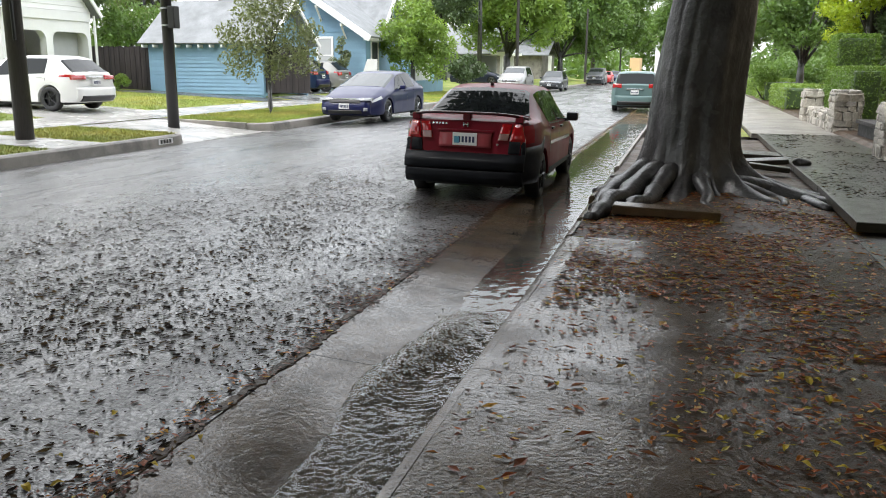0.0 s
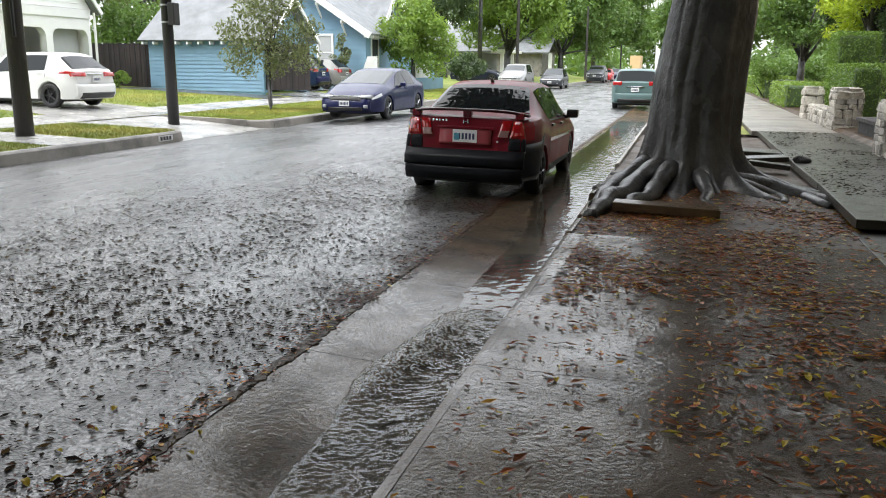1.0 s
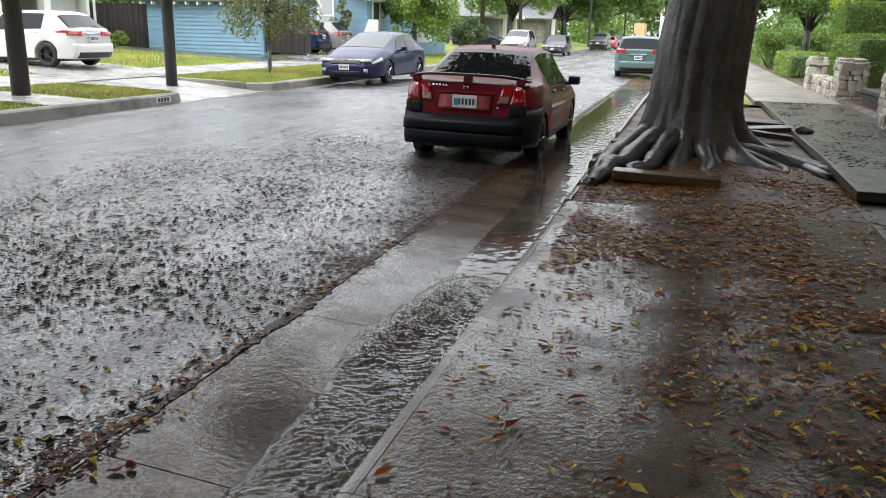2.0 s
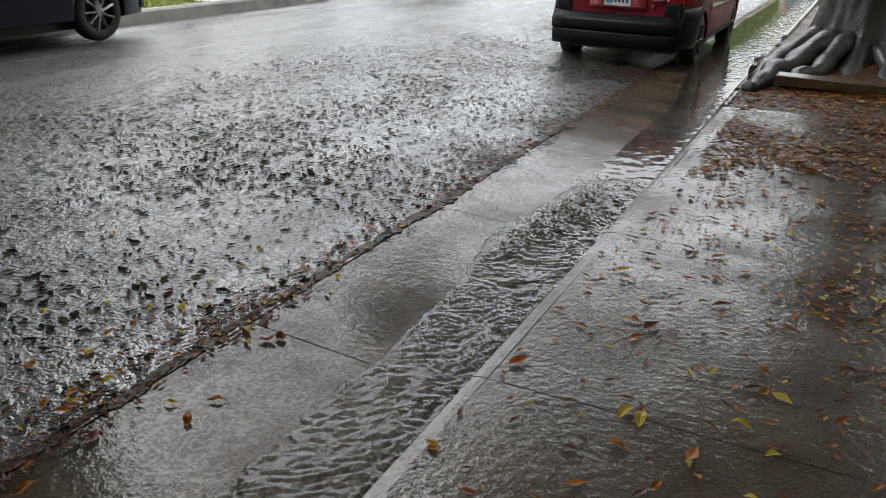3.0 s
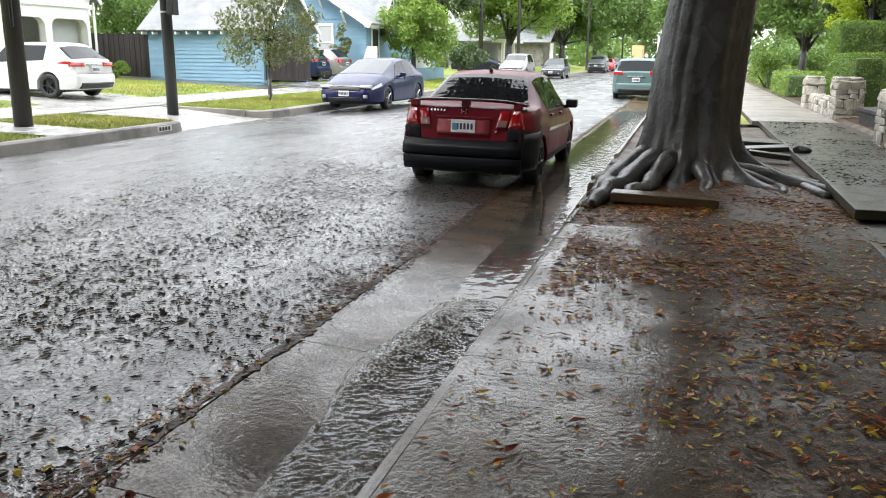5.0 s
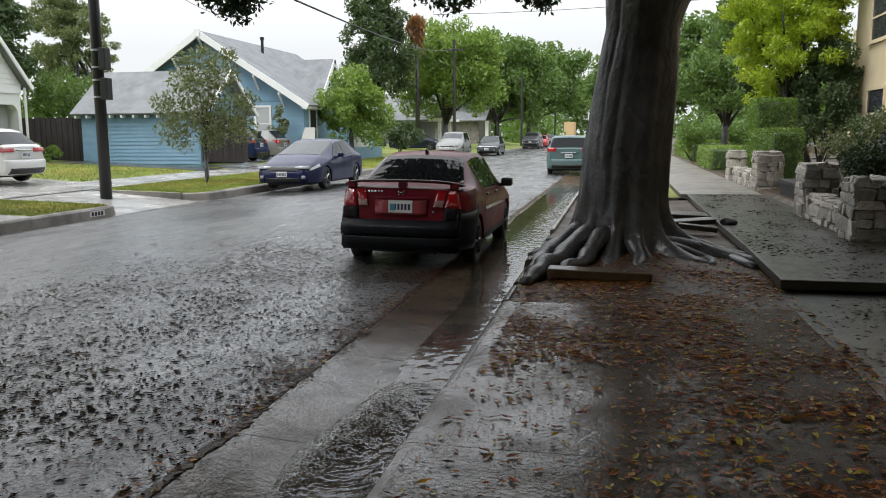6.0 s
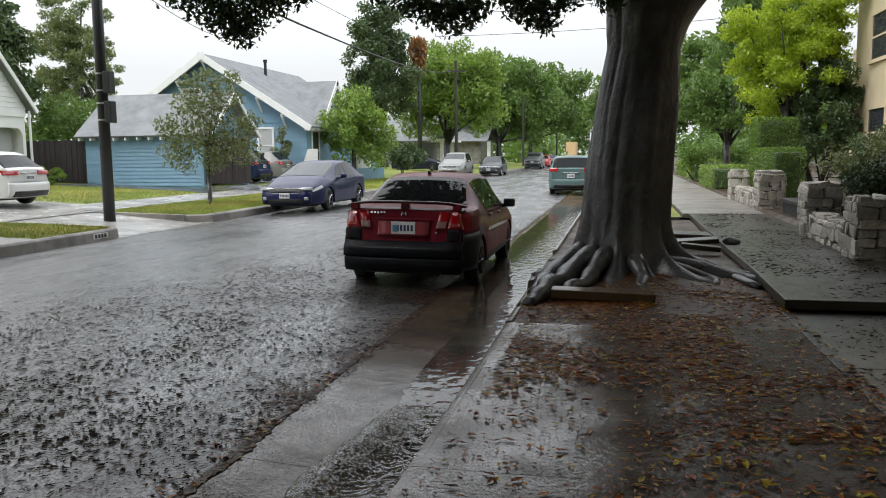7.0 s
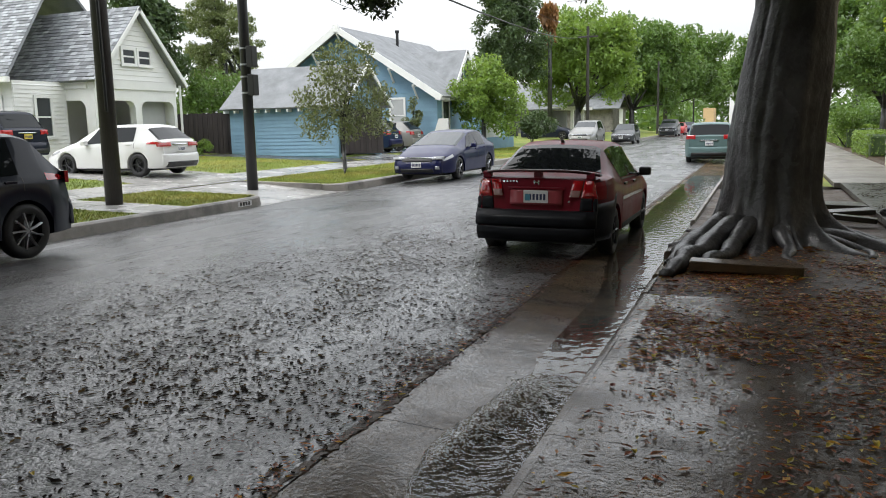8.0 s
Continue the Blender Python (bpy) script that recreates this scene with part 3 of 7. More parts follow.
# the great fig by the kerb: buttressed trunk and spreading roots in one skin
FIG_R = [(0, 0.57), (0.6, 0.53), (1.36, 0.53), (2.14, 0.515), (2.9, 0.455), (3.3, 0.53), (3.7, 0.66), (4.5, 0.90)]
FIG_LEAN = [(0, -0.05), (0.6, -0.01), (1.36, 0.03), (2.14, 0.12), (2.9, 0.21), (3.3, 0.28), (3.7, 0.38), (4.5, 0.60)]


def fig_trunk():
    bm = bmesh.new()
    sides, rings = 150, []
    roots = [(-2.75, 0.5, 0.30), (-2.2, 0.85, 0.28), (-1.65, 0.75, 0.30), (-1.2, 0.5, 0.25), (-0.75, 0.9, 0.28), (-0.3, 1.35, 0.26), (0.2, 1.0, 0.3), (0.9, 0.8, 0.3), (1.6, 0.9, 0.3), (2.3, 0.9, 0.3), (2.9, 0.3, 0.25)]
    hs = [-0.25, 0.0, 0.04, 0.08, 0.12, 0.17, 0.23, 0.3, 0.38, 0.48, 0.6, 0.74] + [0.9 + 0.09 * i for i in range(41)]
    for z in hs:
        ring = []
        zc = max(0, z)
        for s in range(sides):
            a = 2 * math.pi * s / sides
            r = lerp_table(FIG_R, zc) + 0.17 * math.exp(-zc / 0.30)
            for ra, rl, rw in roots:
                dd = (a - ra + math.pi) % (2 * math.pi) - math.pi
                r += 0.85 * rl * math.exp(-zc / (0.105 + 0.04 * rl)) * math.exp(-(dd / (rw * 0.5)) ** 2) + 0.06 * math.exp(-zc / 0.8) * math.exp(-(dd / 0.17) ** 2)
            twist = a + 0.10 * zc
            r += 0.045 * noise.noise((math.cos(twist) * 2.2, math.sin(twist) * 2.2, zc * 0.45)) + 0.008 * noise.noise((math.cos(a) * 7, math.sin(a) * 7, zc * 4))
            flute = noise.noise((math.cos(twist) * 2.4, math.sin(twist) * 2.4, zc * 0.3 + 4))
            r += 0.02 - 0.028 * math.exp(-(flute / 0.2) ** 2) * (0.5 + 0.5 * noise.noise((math.cos(a) * 2, math.sin(a) * 2, zc * 0.6 + 9)))
            r += 0.007 * noise.noise((math.cos(a) * 26, math.sin(a) * 26, zc * 16))
            r += 0.22 * max(0, zc - 3.15) * max(0, math.cos(a - 0.2)) - 0.16 * max(0, zc - 3.3) * math.exp(-((a - 4.6) / 0.35) ** 2)
            lx = lerp_table(FIG_LEAN, zc)
            ring.append(bm.verts.new((lx + r * math.cos(a), r * 0.92 * math.sin(a), z)))
        rings.append(ring)
    for ra, rb in zip(rings, rings[1:]):
        for s in range(sides):
            bm.faces.new((ra[s], ra[(s + 1) % sides], rb[(s + 1) % sides], rb[s]))
    bm.faces.new(rings[-1])
    return bm


fig = thing("fig_tree", "huge wet grey fig tree with buttress roots lifting the pavement", "tree", (0.12, 10.95, 0.12))
part("trunk", fig_trunk(), M["bark"], fig, smooth=True)
fr = random.Random(5)
for ang, ln, wd in ((-2.55, 1.10, 0.10), (-1.70, 1.1, 0.06), (-0.62, 1.5, 0.08), (-0.42, 1.9, 0.10), (-0.2, 2.0, 0.09), (0.05, 2.1, 0.07), (2.75, 1.0, 0.08), (3.05, 0.95, 0.08), (-2.85, 0.98, 0.075)):
    pts, rad = [], []
    for i in range(12):
        q = i / 11
        a = ang + 0.20 * math.sin(q * 6 + ang * 3)
        rr = 0.55 + (ln - 0.55) * q
        pts.append((rr * math.cos(a), rr * math.sin(a), 0.20 * (1 - q) ** 1.3 - 0.045 + 0.03 * math.sin(q * 9 + ang)))
        rad.append(wd * (1.25 - 0.7 * q))
    part("root", tube(pts, rad, 10, 0.9), M["bark"], fig, smooth=True)
for pts, r in (([(-0.38, -0.42, 0.30), (-0.62, -0.85, 0.14), (-0.72, -1.30, 0.06), (-0.90, -1.70, 0.05), (-0.93, -2.10, 0.0), (-1.02, -2.40, -0.05)], 0.13),
               ([(-0.52, -0.22, 0.30), (-0.80, -0.55, 0.12), (-0.95, -0.95, 0.04), (-0.98, -1.35, 0.02), (-1.04, -1.65, -0.06)], 0.12),
               ([(-0.22, -0.55, 0.30), (-0.40, -0.95, 0.10), (-0.44, -1.35, 0.05), (-0.62, -1.70, 0.02), (-0.70, -2.05, -0.06)], 0.11),
               ([(0.10, -0.58, 0.22), (0.22, -0.95, 0.06), (0.18, -1.30, 0.0), (0.30, -1.60, -0.06)], 0.085)):
    fine_pts = [tuple(Vector(a).lerp(Vector(b), q / 3)) for a, b in zip(pts, pts[1:]) for q in range(3)] + [pts[-1]]
    fine_pts = [(x + 0.02 * noise.noise((x * 4, y * 4, 1)), y, z + 0.025 * noise.noise((x * 5, y * 5, 2))) for x, y, z in fine_pts]
    part("root", tube(fine_pts, [r * (1.15 - 0.6 * i / len(fine_pts) + 0.12 * math.sin(i * 1.7)) for i in range(len(fine_pts))], 10, 0.95), M["bark"], fig, smooth=True)
for p0, p1, p2, r in (((0.25, 0, 3.6), (-1.4, -1.6, 5.2), (-4.5, -3.5, 6.2), 0.34), ((0.4, 0, 3.7), (2.2, -0.6, 5.2), (4.6, -2.0, 7.0), 0.42), ((0.3, 0.2, 3.8), (-0.4, 1.8, 5.8), (-1.5, 4.5, 7.2), 0.36), ((0.3, -0.2, 3.9), (0.6, -2.4, 5.6), (0.8, -7.0, 7.0), 0.36)):
    part("limb", tube([p0, p1, p2], [r * 1.3, r * 0.8, r * 0.3], 12), M["bark"], fig, smooth=True)
fig_blobs = []
while len(fig_blobs) < 125:
    wx, wy = fr.uniform(-9.0, 8.0), fr.uniform(-8, 16)
    if wy > 5.5 and wx < -7:
        continue
    high = 3.6 if wy > 5.5 and wx < -1.2 else 0.0
    fig_blobs.append((wx - 0.12, wy - 10.95, fr.uniform(5.6, 8.6) + high + 0.19 * max(0, wy - 6), fr.uniform(1.2, 1.9)))
fig_blobs += [(fr.uniform(-5.5, -0.5), fr.uniform(-2.5, 5.5), fr.uniform(8.6, 10.4), fr.uniform(1.0, 1.5)) for i in range(26)]
part("crown", leaf_mesh("crown", fig_blobs, 100000, 0.24, 3, 0.2), LEAF["ficus"], fig)
hang = [(-5.1, -2.3, 3.80, 0.34), (-4.75, -2.3, 3.55, 0.30), (-4.5, -2.2, 3.32, 0.27), (-4.35, -2.15, 3.18, 0.20), (-4.1, -2.2, 3.45, 0.27), (-3.8, -2.2, 3.66, 0.30), (-2.6, -1.5, 3.75, 0.36), (-2.3, -1.4, 3.52, 0.30), (-2.05, -1.3, 3.38, 0.26), (-1.85, -1.2, 3.5, 0.25), (-1.3, -1.0, 3.62, 0.28), (-1.1, -1.0, 3.45, 0.24), (-0.98, -0.95, 3.33, 0.18), (-0.75, -0.95, 3.6, 0.2), (-0.3, -0.9, 3.7, 0.22), (-0.2, -0.85, 3.5, 0.14), (-3.2, -1.8, 4.2, 0.5), (-1.6, -1.2, 4.1, 0.5), (-4.6, -2.4, 4.1, 0.5)]
hang = [(a, b, c - 0.16, r * 1.2) for a, b, c, r in hang]
part("hanging_leaves", leaf_mesh("hanging_leaves", hang, 15000, 0.042, 9, 0.0, 0.9), LEAF["ficus"], fig)
for bx, by, bz, br in hang[::2]:
    part("twig", tube([(bx * 0.8, by * 0.8, bz + 1.2), (bx, by, bz + 0.2), (bx + 0.05, by, bz - br * 0.5)], [0.035, 0.02, 0.006], 6), M["bark"], fig)

tree("street_tree", "young grey-green olive tree in the grass verge", (-12.2, 22.4, 0.24), 1.9, 0.07,
     [(0.1, 0, 2.1, 0.75), (-0.65, 0, 2.0, 0.65), (0.85, 0.2, 2.2, 0.65), (-1.2, 0.1, 1.6, 0.5), (1.2, 0, 1.6, 0.55), (0.0, 0, 2.9, 0.75), (0.65, 0, 3.2, 0.6), (-0.65, 0.1, 3.0, 0.6), (0.1, 0, 3.75, 0.45), (0.2, 0, 1.4, 0.5), (-0.75, 0, 1.3, 0.4), (1.4, 0, 2.5, 0.4), (-1.3, 0, 2.4, 0.45), (0.9, 0, 3.8, 0.3), (-0.5, 0, 3.7, 0.35)],
     "olive", 6200, 0.062, 21, limbs=9, hollow=0.1)
tree("bushy_tree", "bright green bushy tree in front of the blue house", (-14.2, 42.0, 0.5), 1.8, 0.14,
     clumps(0, 0, 2.6, 1.9, 1.6, 2.3, 44, 4, 0.33), "bright", 10000, 0.11, 22, limbs=6)
tree("tall_tree", "tall dark evergreen tree with a bare pale trunk", (-21.6, 72, 0.4), 6.0, 0.5,
     clumps(0, 0, 9.4, 3.2, 3.0, 6.8, 110, 5, 0.28), "dark", 26000, 0.17, 23, limbs=8)
tree("street_tree", "broad green street tree with several dark stems", (-17.2, 80, 0.3), 3.0, 0.4,
     clumps(0, 0, 7.4, 5.4, 4.2, 5.6, 80, 6, 0.27), "bright", 22000, 0.22, 24, limbs=8)
tree("street_tree", "broad green street tree shading the far pavement", (-15.5, 104, 0.3), 3.5, 0.4,
     clumps(0, 0, 7.8, 7.6, 5.0, 6.8, 90, 7, 0.24), "mid", 24000, 0.28, 25, limbs=8)
tree("street_tree", "large green tree closing the view down the street", (-17, 140, 0.3), 3.5, 0.5,
     clumps(2, 0, 9.0, 11.0, 6, 8.0, 80, 8, 0.26), "mid", 18000, 0.4, 26, limbs=6)
tree("street_tree", "green street tree arching over the far road", (1.5, 118, 0.2), 3.5, 0.4,
     clumps(-1.5, 0, 8.6, 5.5, 5, 6.0, 44, 9, 0.36), "mid", 13000, 0.32, 27, limbs=6)
tree("street_tree", "distant green tree beyond the crossing", (-6, 235, 0.2), 4, 0.5,
     clumps(0, 0, 12, 12, 6, 7.0, 40, 19, 0.36), "mid", 9000, 0.6, 47, limbs=6)
tree("conifer_tree", "loose green conifer behind the blue garage", (-35.4, 48, 0.7), 9.0, 0.3,
     clumps(0, 0, 6.6, 3.2, 2.8, 6.4, 170, 10, 0.17), "pine", 48000, 0.085, 28, limbs=10, squash=0.7)
tree("conifer_tree", "tall dark conifer behind the gabled porch", (-33.5, 38, 0.7), 9.0, 0.3,
     clumps(0, 0, 6.0, 2.0, 2.0, 6.0, 44, 11, 0.4), "dark", 12000, 0.16, 29, limbs=6)
tree("garden_tree", "green garden tree behind the wooden fence", (-31.5, 41, 0.7), 1.6, 0.2,
     clumps(0, 0, 2.6, 3.6, 1.5, 2.2, 50, 16, 0.4), "mid", 7000, 0.12, 48, limbs=5)
tree("leaning_tree", "yellow-green tree hanging over the stone wall gardens", (6.6, 31.0, 0.3), 3.0, 0.16,
     clumps(-0.5, 0, 4.9, 2.5, 2.0, 3.8, 130, 12, 0.20), "lime", 34000, 0.075, 30, lean=(-0.9, 0), limbs=12, droop=0.5, squash=0.6)
tree("garden_tree", "dark-limbed spreading garden tree beside the footway", (5.0, 41.0, 0.3), 2.0, 0.2,
     clumps(0, 0, 3.6, 2.9, 2.4, 2.2, 50, 13, 0.3), "mid", 13000, 0.11, 31, limbs=9)
tree("tall_tree", "tall dark tree with drooping foliage behind the gardens", (8.4, 46, 0.3), 8.0, 0.3,
     clumps(-1.0, 0, 8.0, 2.6, 3.0, 5.5, 40, 14, 0.36), "mid", 12000, 0.16, 32, limbs=8, droop=0.8)
tree("tall_tree", "distant green tree over the apartment gardens", (7.5, 80, 0.3), 5.0, 0.35,
     clumps(0, 0, 7.0, 4.0, 4, 6.0, 36, 15, 0.36), "mid", 11000, 0.26, 33, limbs=6)


def hedge(name, label, x0, x1, y0, y1, z0, z1, seed, leaf="hedge", count=3500, size=0.035, rough=0.06):
    """A clipped shrub: a solid dark heart covered with single leaves."""
    rng = np.random.default_rng(seed)
    t = thing(name, label, "hedge", ((x0 + x1) / 2, (y0 + y1) / 2, z0))
    hx, hy, hz = (x1 - x0) / 2, (y1 - y0) / 2, z1 - z0
    part("twig_core", box(-hx + 0.09, hx - 0.09, -hy + 0.09, hy - 0.09, 0, hz - 0.09, 0.08), LEAF["dark"], t)
    areas = np.array([hy * hz, hy * hz, hx * hz, hx * hz, hx * hy * 2], float)
    f = rng.choice(5, count, p=areas / areas.sum())
    u, w = rng.uniform(-1, 1, count), rng.uniform(0, 1, count)
    p = np.zeros((count, 3))
    p[:, 0] = np.where(f == 0, -hx, np.where(f == 1, hx, u * hx))
    p[:, 1] = np.where(f < 2, u * hy, np.where(f == 2, -hy, np.where(f == 3, hy, (w * 2 - 1) * hy)))
    p[:, 2] = np.where(f == 4, hz, w * hz)
    blobs = np.column_stack([p, np.full(count, rough)])
    part("leaves", leaf_mesh("leaves", blobs, count, size, seed, 0.2), LEAF[leaf], t)
    return t


hedge("clipped_hedge", "dark green square-cut hedge behind the stone pillar", 3.95, 4.75, 22.6, 26.4, 0.3, 1.75, 41, count=14000, size=0.03)
hedge("topiary_bush", "green topiary bush clipped into a block", 4.4, 5.6, 28.0, 29.4, 0.3, 2.75, 42, count=14000, size=0.035)
hedge("clipped_hedge", "low bright green hedge along the footway", 3.5, 5.2, 32.5, 38.0, 0.25, 1.1, 43, "bright", count=4500, size=0.05)
hedge("clipped_hedge", "long low hedge further down the footway", 3.6, 5.5, 42.5, 55.0, 0.25, 1.2, 44, "bright", count=4500, size=0.07)

# Unseen: its low crown keeps sky light off the foreground and car tail.
tree("fig_tree", "unseen fig tree added behind to block light", (0.3, -9.0, 0.1), 3.2, 0.6,
     [(fr.uniform(-7, 7), fr.uniform(-8, 5.0), fr.uniform(3.2, 7.5), fr.uniform(1.3, 2.2)) for i in range(46)], "ficus", 30000, 0.26, 81, limbs=8)
# Unseen trees, added to close off the sky and darken road reflections.
for tx, ty, sd in ((-16, -12, 82), (-14.2, 5.9, 83), (12, -18, 84), (-4, -34, 85)):
    tree("street_tree", "unseen street tree added for its shade and reflection", (tx, ty, 0.3), 3.0, 0.35, clumps(0, 0, 5.5, 2.6, 2.6, 3.6, 34, sd, 0.4), "mid", 11000, 0.24, sd, limbs=6)

# Out of view; stands for the dark green reflection on the road.
tree("street_tree", "unseen street tree added for its shade and reflection", (-15.4, 8.4, 0.3), 4.5, 0.35, clumps(0, 0, 7.4, 3.4, 3.0, 4.4, 50, 83, 0.4), "mid", 20000, 0.26, 83, limbs=5)
woods = [(x, 255 + 18 * math.sin(x * 0.7), 4.5 + 3 * math.sin(x * 1.7), 6.5) for x in range(-130, 110, 7)]
woods += [(-45 - 3 * i, 75 + 9 * i, 4.0 + (i % 3), 4.5) for i in range(14)] + [(17 + 0.6 * i, 62 + 9 * i, 3.6 + (i % 3), 4.0) for i in range(16)]
# Unseen row behind, added to darken what the car's tail reflects.
woods += [(-70 + 5 * i, -38 - 4 * math.sin(i), 3.0 + 1.5 * (i % 3), 4.2) for i in range(26)]
woods += [(-44 - 2 * i, 40 + 4 * i, 3.2 + 1.2 * (i % 2), 3.2) for i in range(7)]
woods += [(-14.6 - 1.7 * (i % 4), 122 + 6 * i, 1.6 + 0.5 * (i % 3), 2.4) for i in range(13)]
tagged(part("distant_woods", leaf_mesh("distant_woods", woods, 37000, 0.75, 91, 0.1), LEAF["mid"]), "green trees beyond the houses, plus an unseen row added behind", "trees", kind="stuff")

def shrub(name, label, at, blobs, leaf, count, size, seed, squash=0.9):
    """A loose bush: a few stems and many leaves."""
    t = thing(name, label, "bush", at)
    for i, b in enumerate(blobs[:4]):
        part("stem", tube([(0, 0, -0.05), (b[0] * 0.5, b[1] * 0.5, b[2] * 0.5), b[:3]], [0.04, 0.03, 0.01], 5), M["bark"], t)
    part("leaves", leaf_mesh("leaves", blobs, count, size, seed, 0.25, squash), LEAF[leaf], t)
    return t


shrub("round_bush", "rounded dark green bush beside the footway", (3.7, 43.0, 0.25), clumps(0, 0, 0.9, 0.7, 0.7, 0.7, 10, 51, 0.6), "hedge", 2600, 0.06, 51)
shrub("garden_bush", "loose olive-green bush behind the stone wall", (5.3, 18.6, 0.3), clumps(0, 0, 1.0, 0.9, 1.0, 0.8, 14, 52, 0.5), "olive", 3500, 0.05, 52)
shrub("garden_bush", "dark spiky green bush over the stone wall", (4.35, 13.6, 0.3), clumps(0, 0, 0.85, 0.75, 1.8, 0.62, 40, 53, 0.5), "ficus", 34000, 0.035, 53)
shrub("garden_bush", "tall green bush in front of the apartment wall", (7.0, 24.0, 0.3), clumps(0, 0, 0.95, 1.1, 2.0, 0.8, 40, 54, 0.42), "dark", 16000, 0.05, 54)
shrub("garden_bush", "tall shrub behind the topiary", (6.0, 33.0, 0.3), clumps(0, 0, 1.8, 1.1, 2.0, 1.8, 16, 55, 0.5), "mid", 5000, 0.08, 55)
shrub("garden_bush", "dark green shrub under the yellow-green tree", (6.9, 30.2, 0.3), clumps(0, 0, 2.5, 1.1, 1.2, 2.2, 50, 64, 0.36), "dark", 16000, 0.07, 64)
shrub("porch_bush", "green bush under the porch of the white house", (-21.9, 22.6, 0.7), clumps(0, 0, 0.5, 0.8, 0.6, 0.5, 8, 56, 0.5), "bright", 1600, 0.07, 56)
shrub("weed_clump", "tall weeds beside the wooden fence", (-22.6, 28.4, 0.7), clumps(0, 0, 0.4, 0.7, 0.5, 0.4, 8, 57, 0.5), "bright", 1500, 0.06, 57)
shrub("house_bush", "thin flowering bush against the blue wall", (-17.2, 39.2, 0.6), clumps(0, 0, 1.6, 0.6, 0.4, 1.0, 8, 58, 0.5), "olive", 900, 0.08, 58)
shrub("garden_bush", "dark green bushes at the corner of the yard", (-12.6, 46.0, 0.4), clumps(0, 0, 1.0, 1.2, 1.4, 1.0, 12, 59, 0.5), "dark", 3000, 0.1, 59)

shrub("garden_bush", "line of green bushes beside the footway", (6.5, 56.0, 0.25), clumps(0, 0, 1.3, 2.0, 5.0, 1.2, 22, 61, 0.6), "mid", 5000, 0.12, 61)
shrub("garden_bush", "tall bushes in front of far gardens", (7.5, 70.0, 0.25), clumps(0, 0, 1.6, 2.4, 8.0, 1.6, 26, 62, 0.6), "mid", 6000, 0.16, 62)

# ---- houses, poles, fence, walls ----
def slab_between(pts, thick):
    """A roof plane of given thickness from its outline."""
    bm = bmesh.new()
    top = [bm.verts.new(p) for p in pts]
    f = bm.faces.new(top)
    bm.normal_update()
    n = f.normal.copy() if f.normal.z > 0 else -f.normal
    low = [bm.verts.new(Vector(p) - n * thick) for p in pts]
    bm.faces.new(low[::-1])
    k = len(pts)
    for i in range(k):
        bm.faces.new((top[i], low[i], low[(i + 1) % k], top[(i + 1) % k]))
    bmesh.ops.recalc_face_normals(bm, faces=bm.faces)
    return bm


def boards(parent, wall, z0, z1, pitch, mat, gap=None, top=None):
    """Lapped boards on a wall. wall: axis, position, from, to, outward sign."""
    axis, pos, a, b, out = wall
    i = 0
    z = z0
    while z < z1 - 0.02:
        h = min(pitch, z1 - z)
        ra, rb = (a, b) if not top else top(z + h * 0.5)
        if rb - ra > 0.08:
            prof = [(pos, z), (pos + out * 0.032, z), (pos + out * 0.012, z + h - 0.004), (pos, z + h - 0.004)]
            bm = prism(prof, "y", ra, rb) if axis == "x" else prism([(p[0], p[1]) for p in prof], "x", ra, rb)
            part("board", bm, mat, parent)
        z += pitch


def sash_window(parent, axis, pos, c, z0, z1, w, out, frame_mat, pane_mat, bars=1):
    win = part("window", frame_bm(axis, pos, c, z0, z1, w, out, 0.11, 0.05), frame_mat, parent)
    def bx(a0, a1, d0, d1, b0, b1):
        return box(pos + min(out * d0, out * d1), pos + max(out * d0, out * d1), a0, a1, b0, b1) if axis == "x" else box(a0, a1, pos + min(out * d0, out * d1), pos + max(out * d0, out * d1), b0, b1)
    part("pane", bx(c - w / 2, c + w / 2, 0.0, 0.012, z0, z1), pane_mat, win)
    part("rail", bx(c - w / 2, c + w / 2, 0.012, 0.035, (z0 + z1) / 2 - 0.03, (z0 + z1) / 2 + 0.03), frame_mat, win)
    part("sill", bx(c - w / 2 - 0.16, c + w / 2 + 0.16, 0.0, 0.09, z0 - 0.13, z0 - 0.06), frame_mat, win)
    return win


def frame_bm(axis, pos, c, z0, z1, w, out, t, d):
    bm = bmesh.new()
    lo, hi = min(0, out * d) + pos, max(0, out * d) + pos
    for a0, a1, b0, b1 in ((c - w / 2 - t, c - w / 2, z0 - t * 0.5, z1 + t), (c + w / 2, c + w / 2 + t, z0 - t * 0.5, z1 + t), (c - w / 2, c + w / 2, z1, z1 + t), (c - w / 2, c + w / 2, z0 - t * 0.5, z0)):
        if axis == "x":
            add_box(bm, lo, hi, a0, a1, b0, b1)
        else:
            add_box(bm, a0, a1, lo, hi, b0, b1)
    return bm


# blue garage with lapped boards
GX0, GX1, GY0, GY1, GZ = -21.6, -16.3, 29.5, 33.5, 0.62
garage = thing("garage", "blue clapboard garage with a grey shingle roof, door open", "garage")
part("wall", box(GX0, GX1, GY0, GY0 + 0.12, GZ - 0.3, 2.75), M["blue"], garage)
part("wall", box(GX0, GX0 + 0.12, GY0 + 0.12, GY1, GZ - 0.3, 2.75), M["blue"], garage)
part("wall", box(GX0, GX1, GY1 - 0.12, GY1, GZ - 0.3, 2.75), M["blue"], garage)
boards(garage, ("y", GY0, GX0, GX1, -1), GZ - 0.05, 2.62, 0.152, M["blue"])
part("corner_board", box(GX1 - 0.1, GX1 + 0.03, GY0 - 0.045, GY0 + 0.12, GZ - 0.1, 2.7), M["blue"], garage)
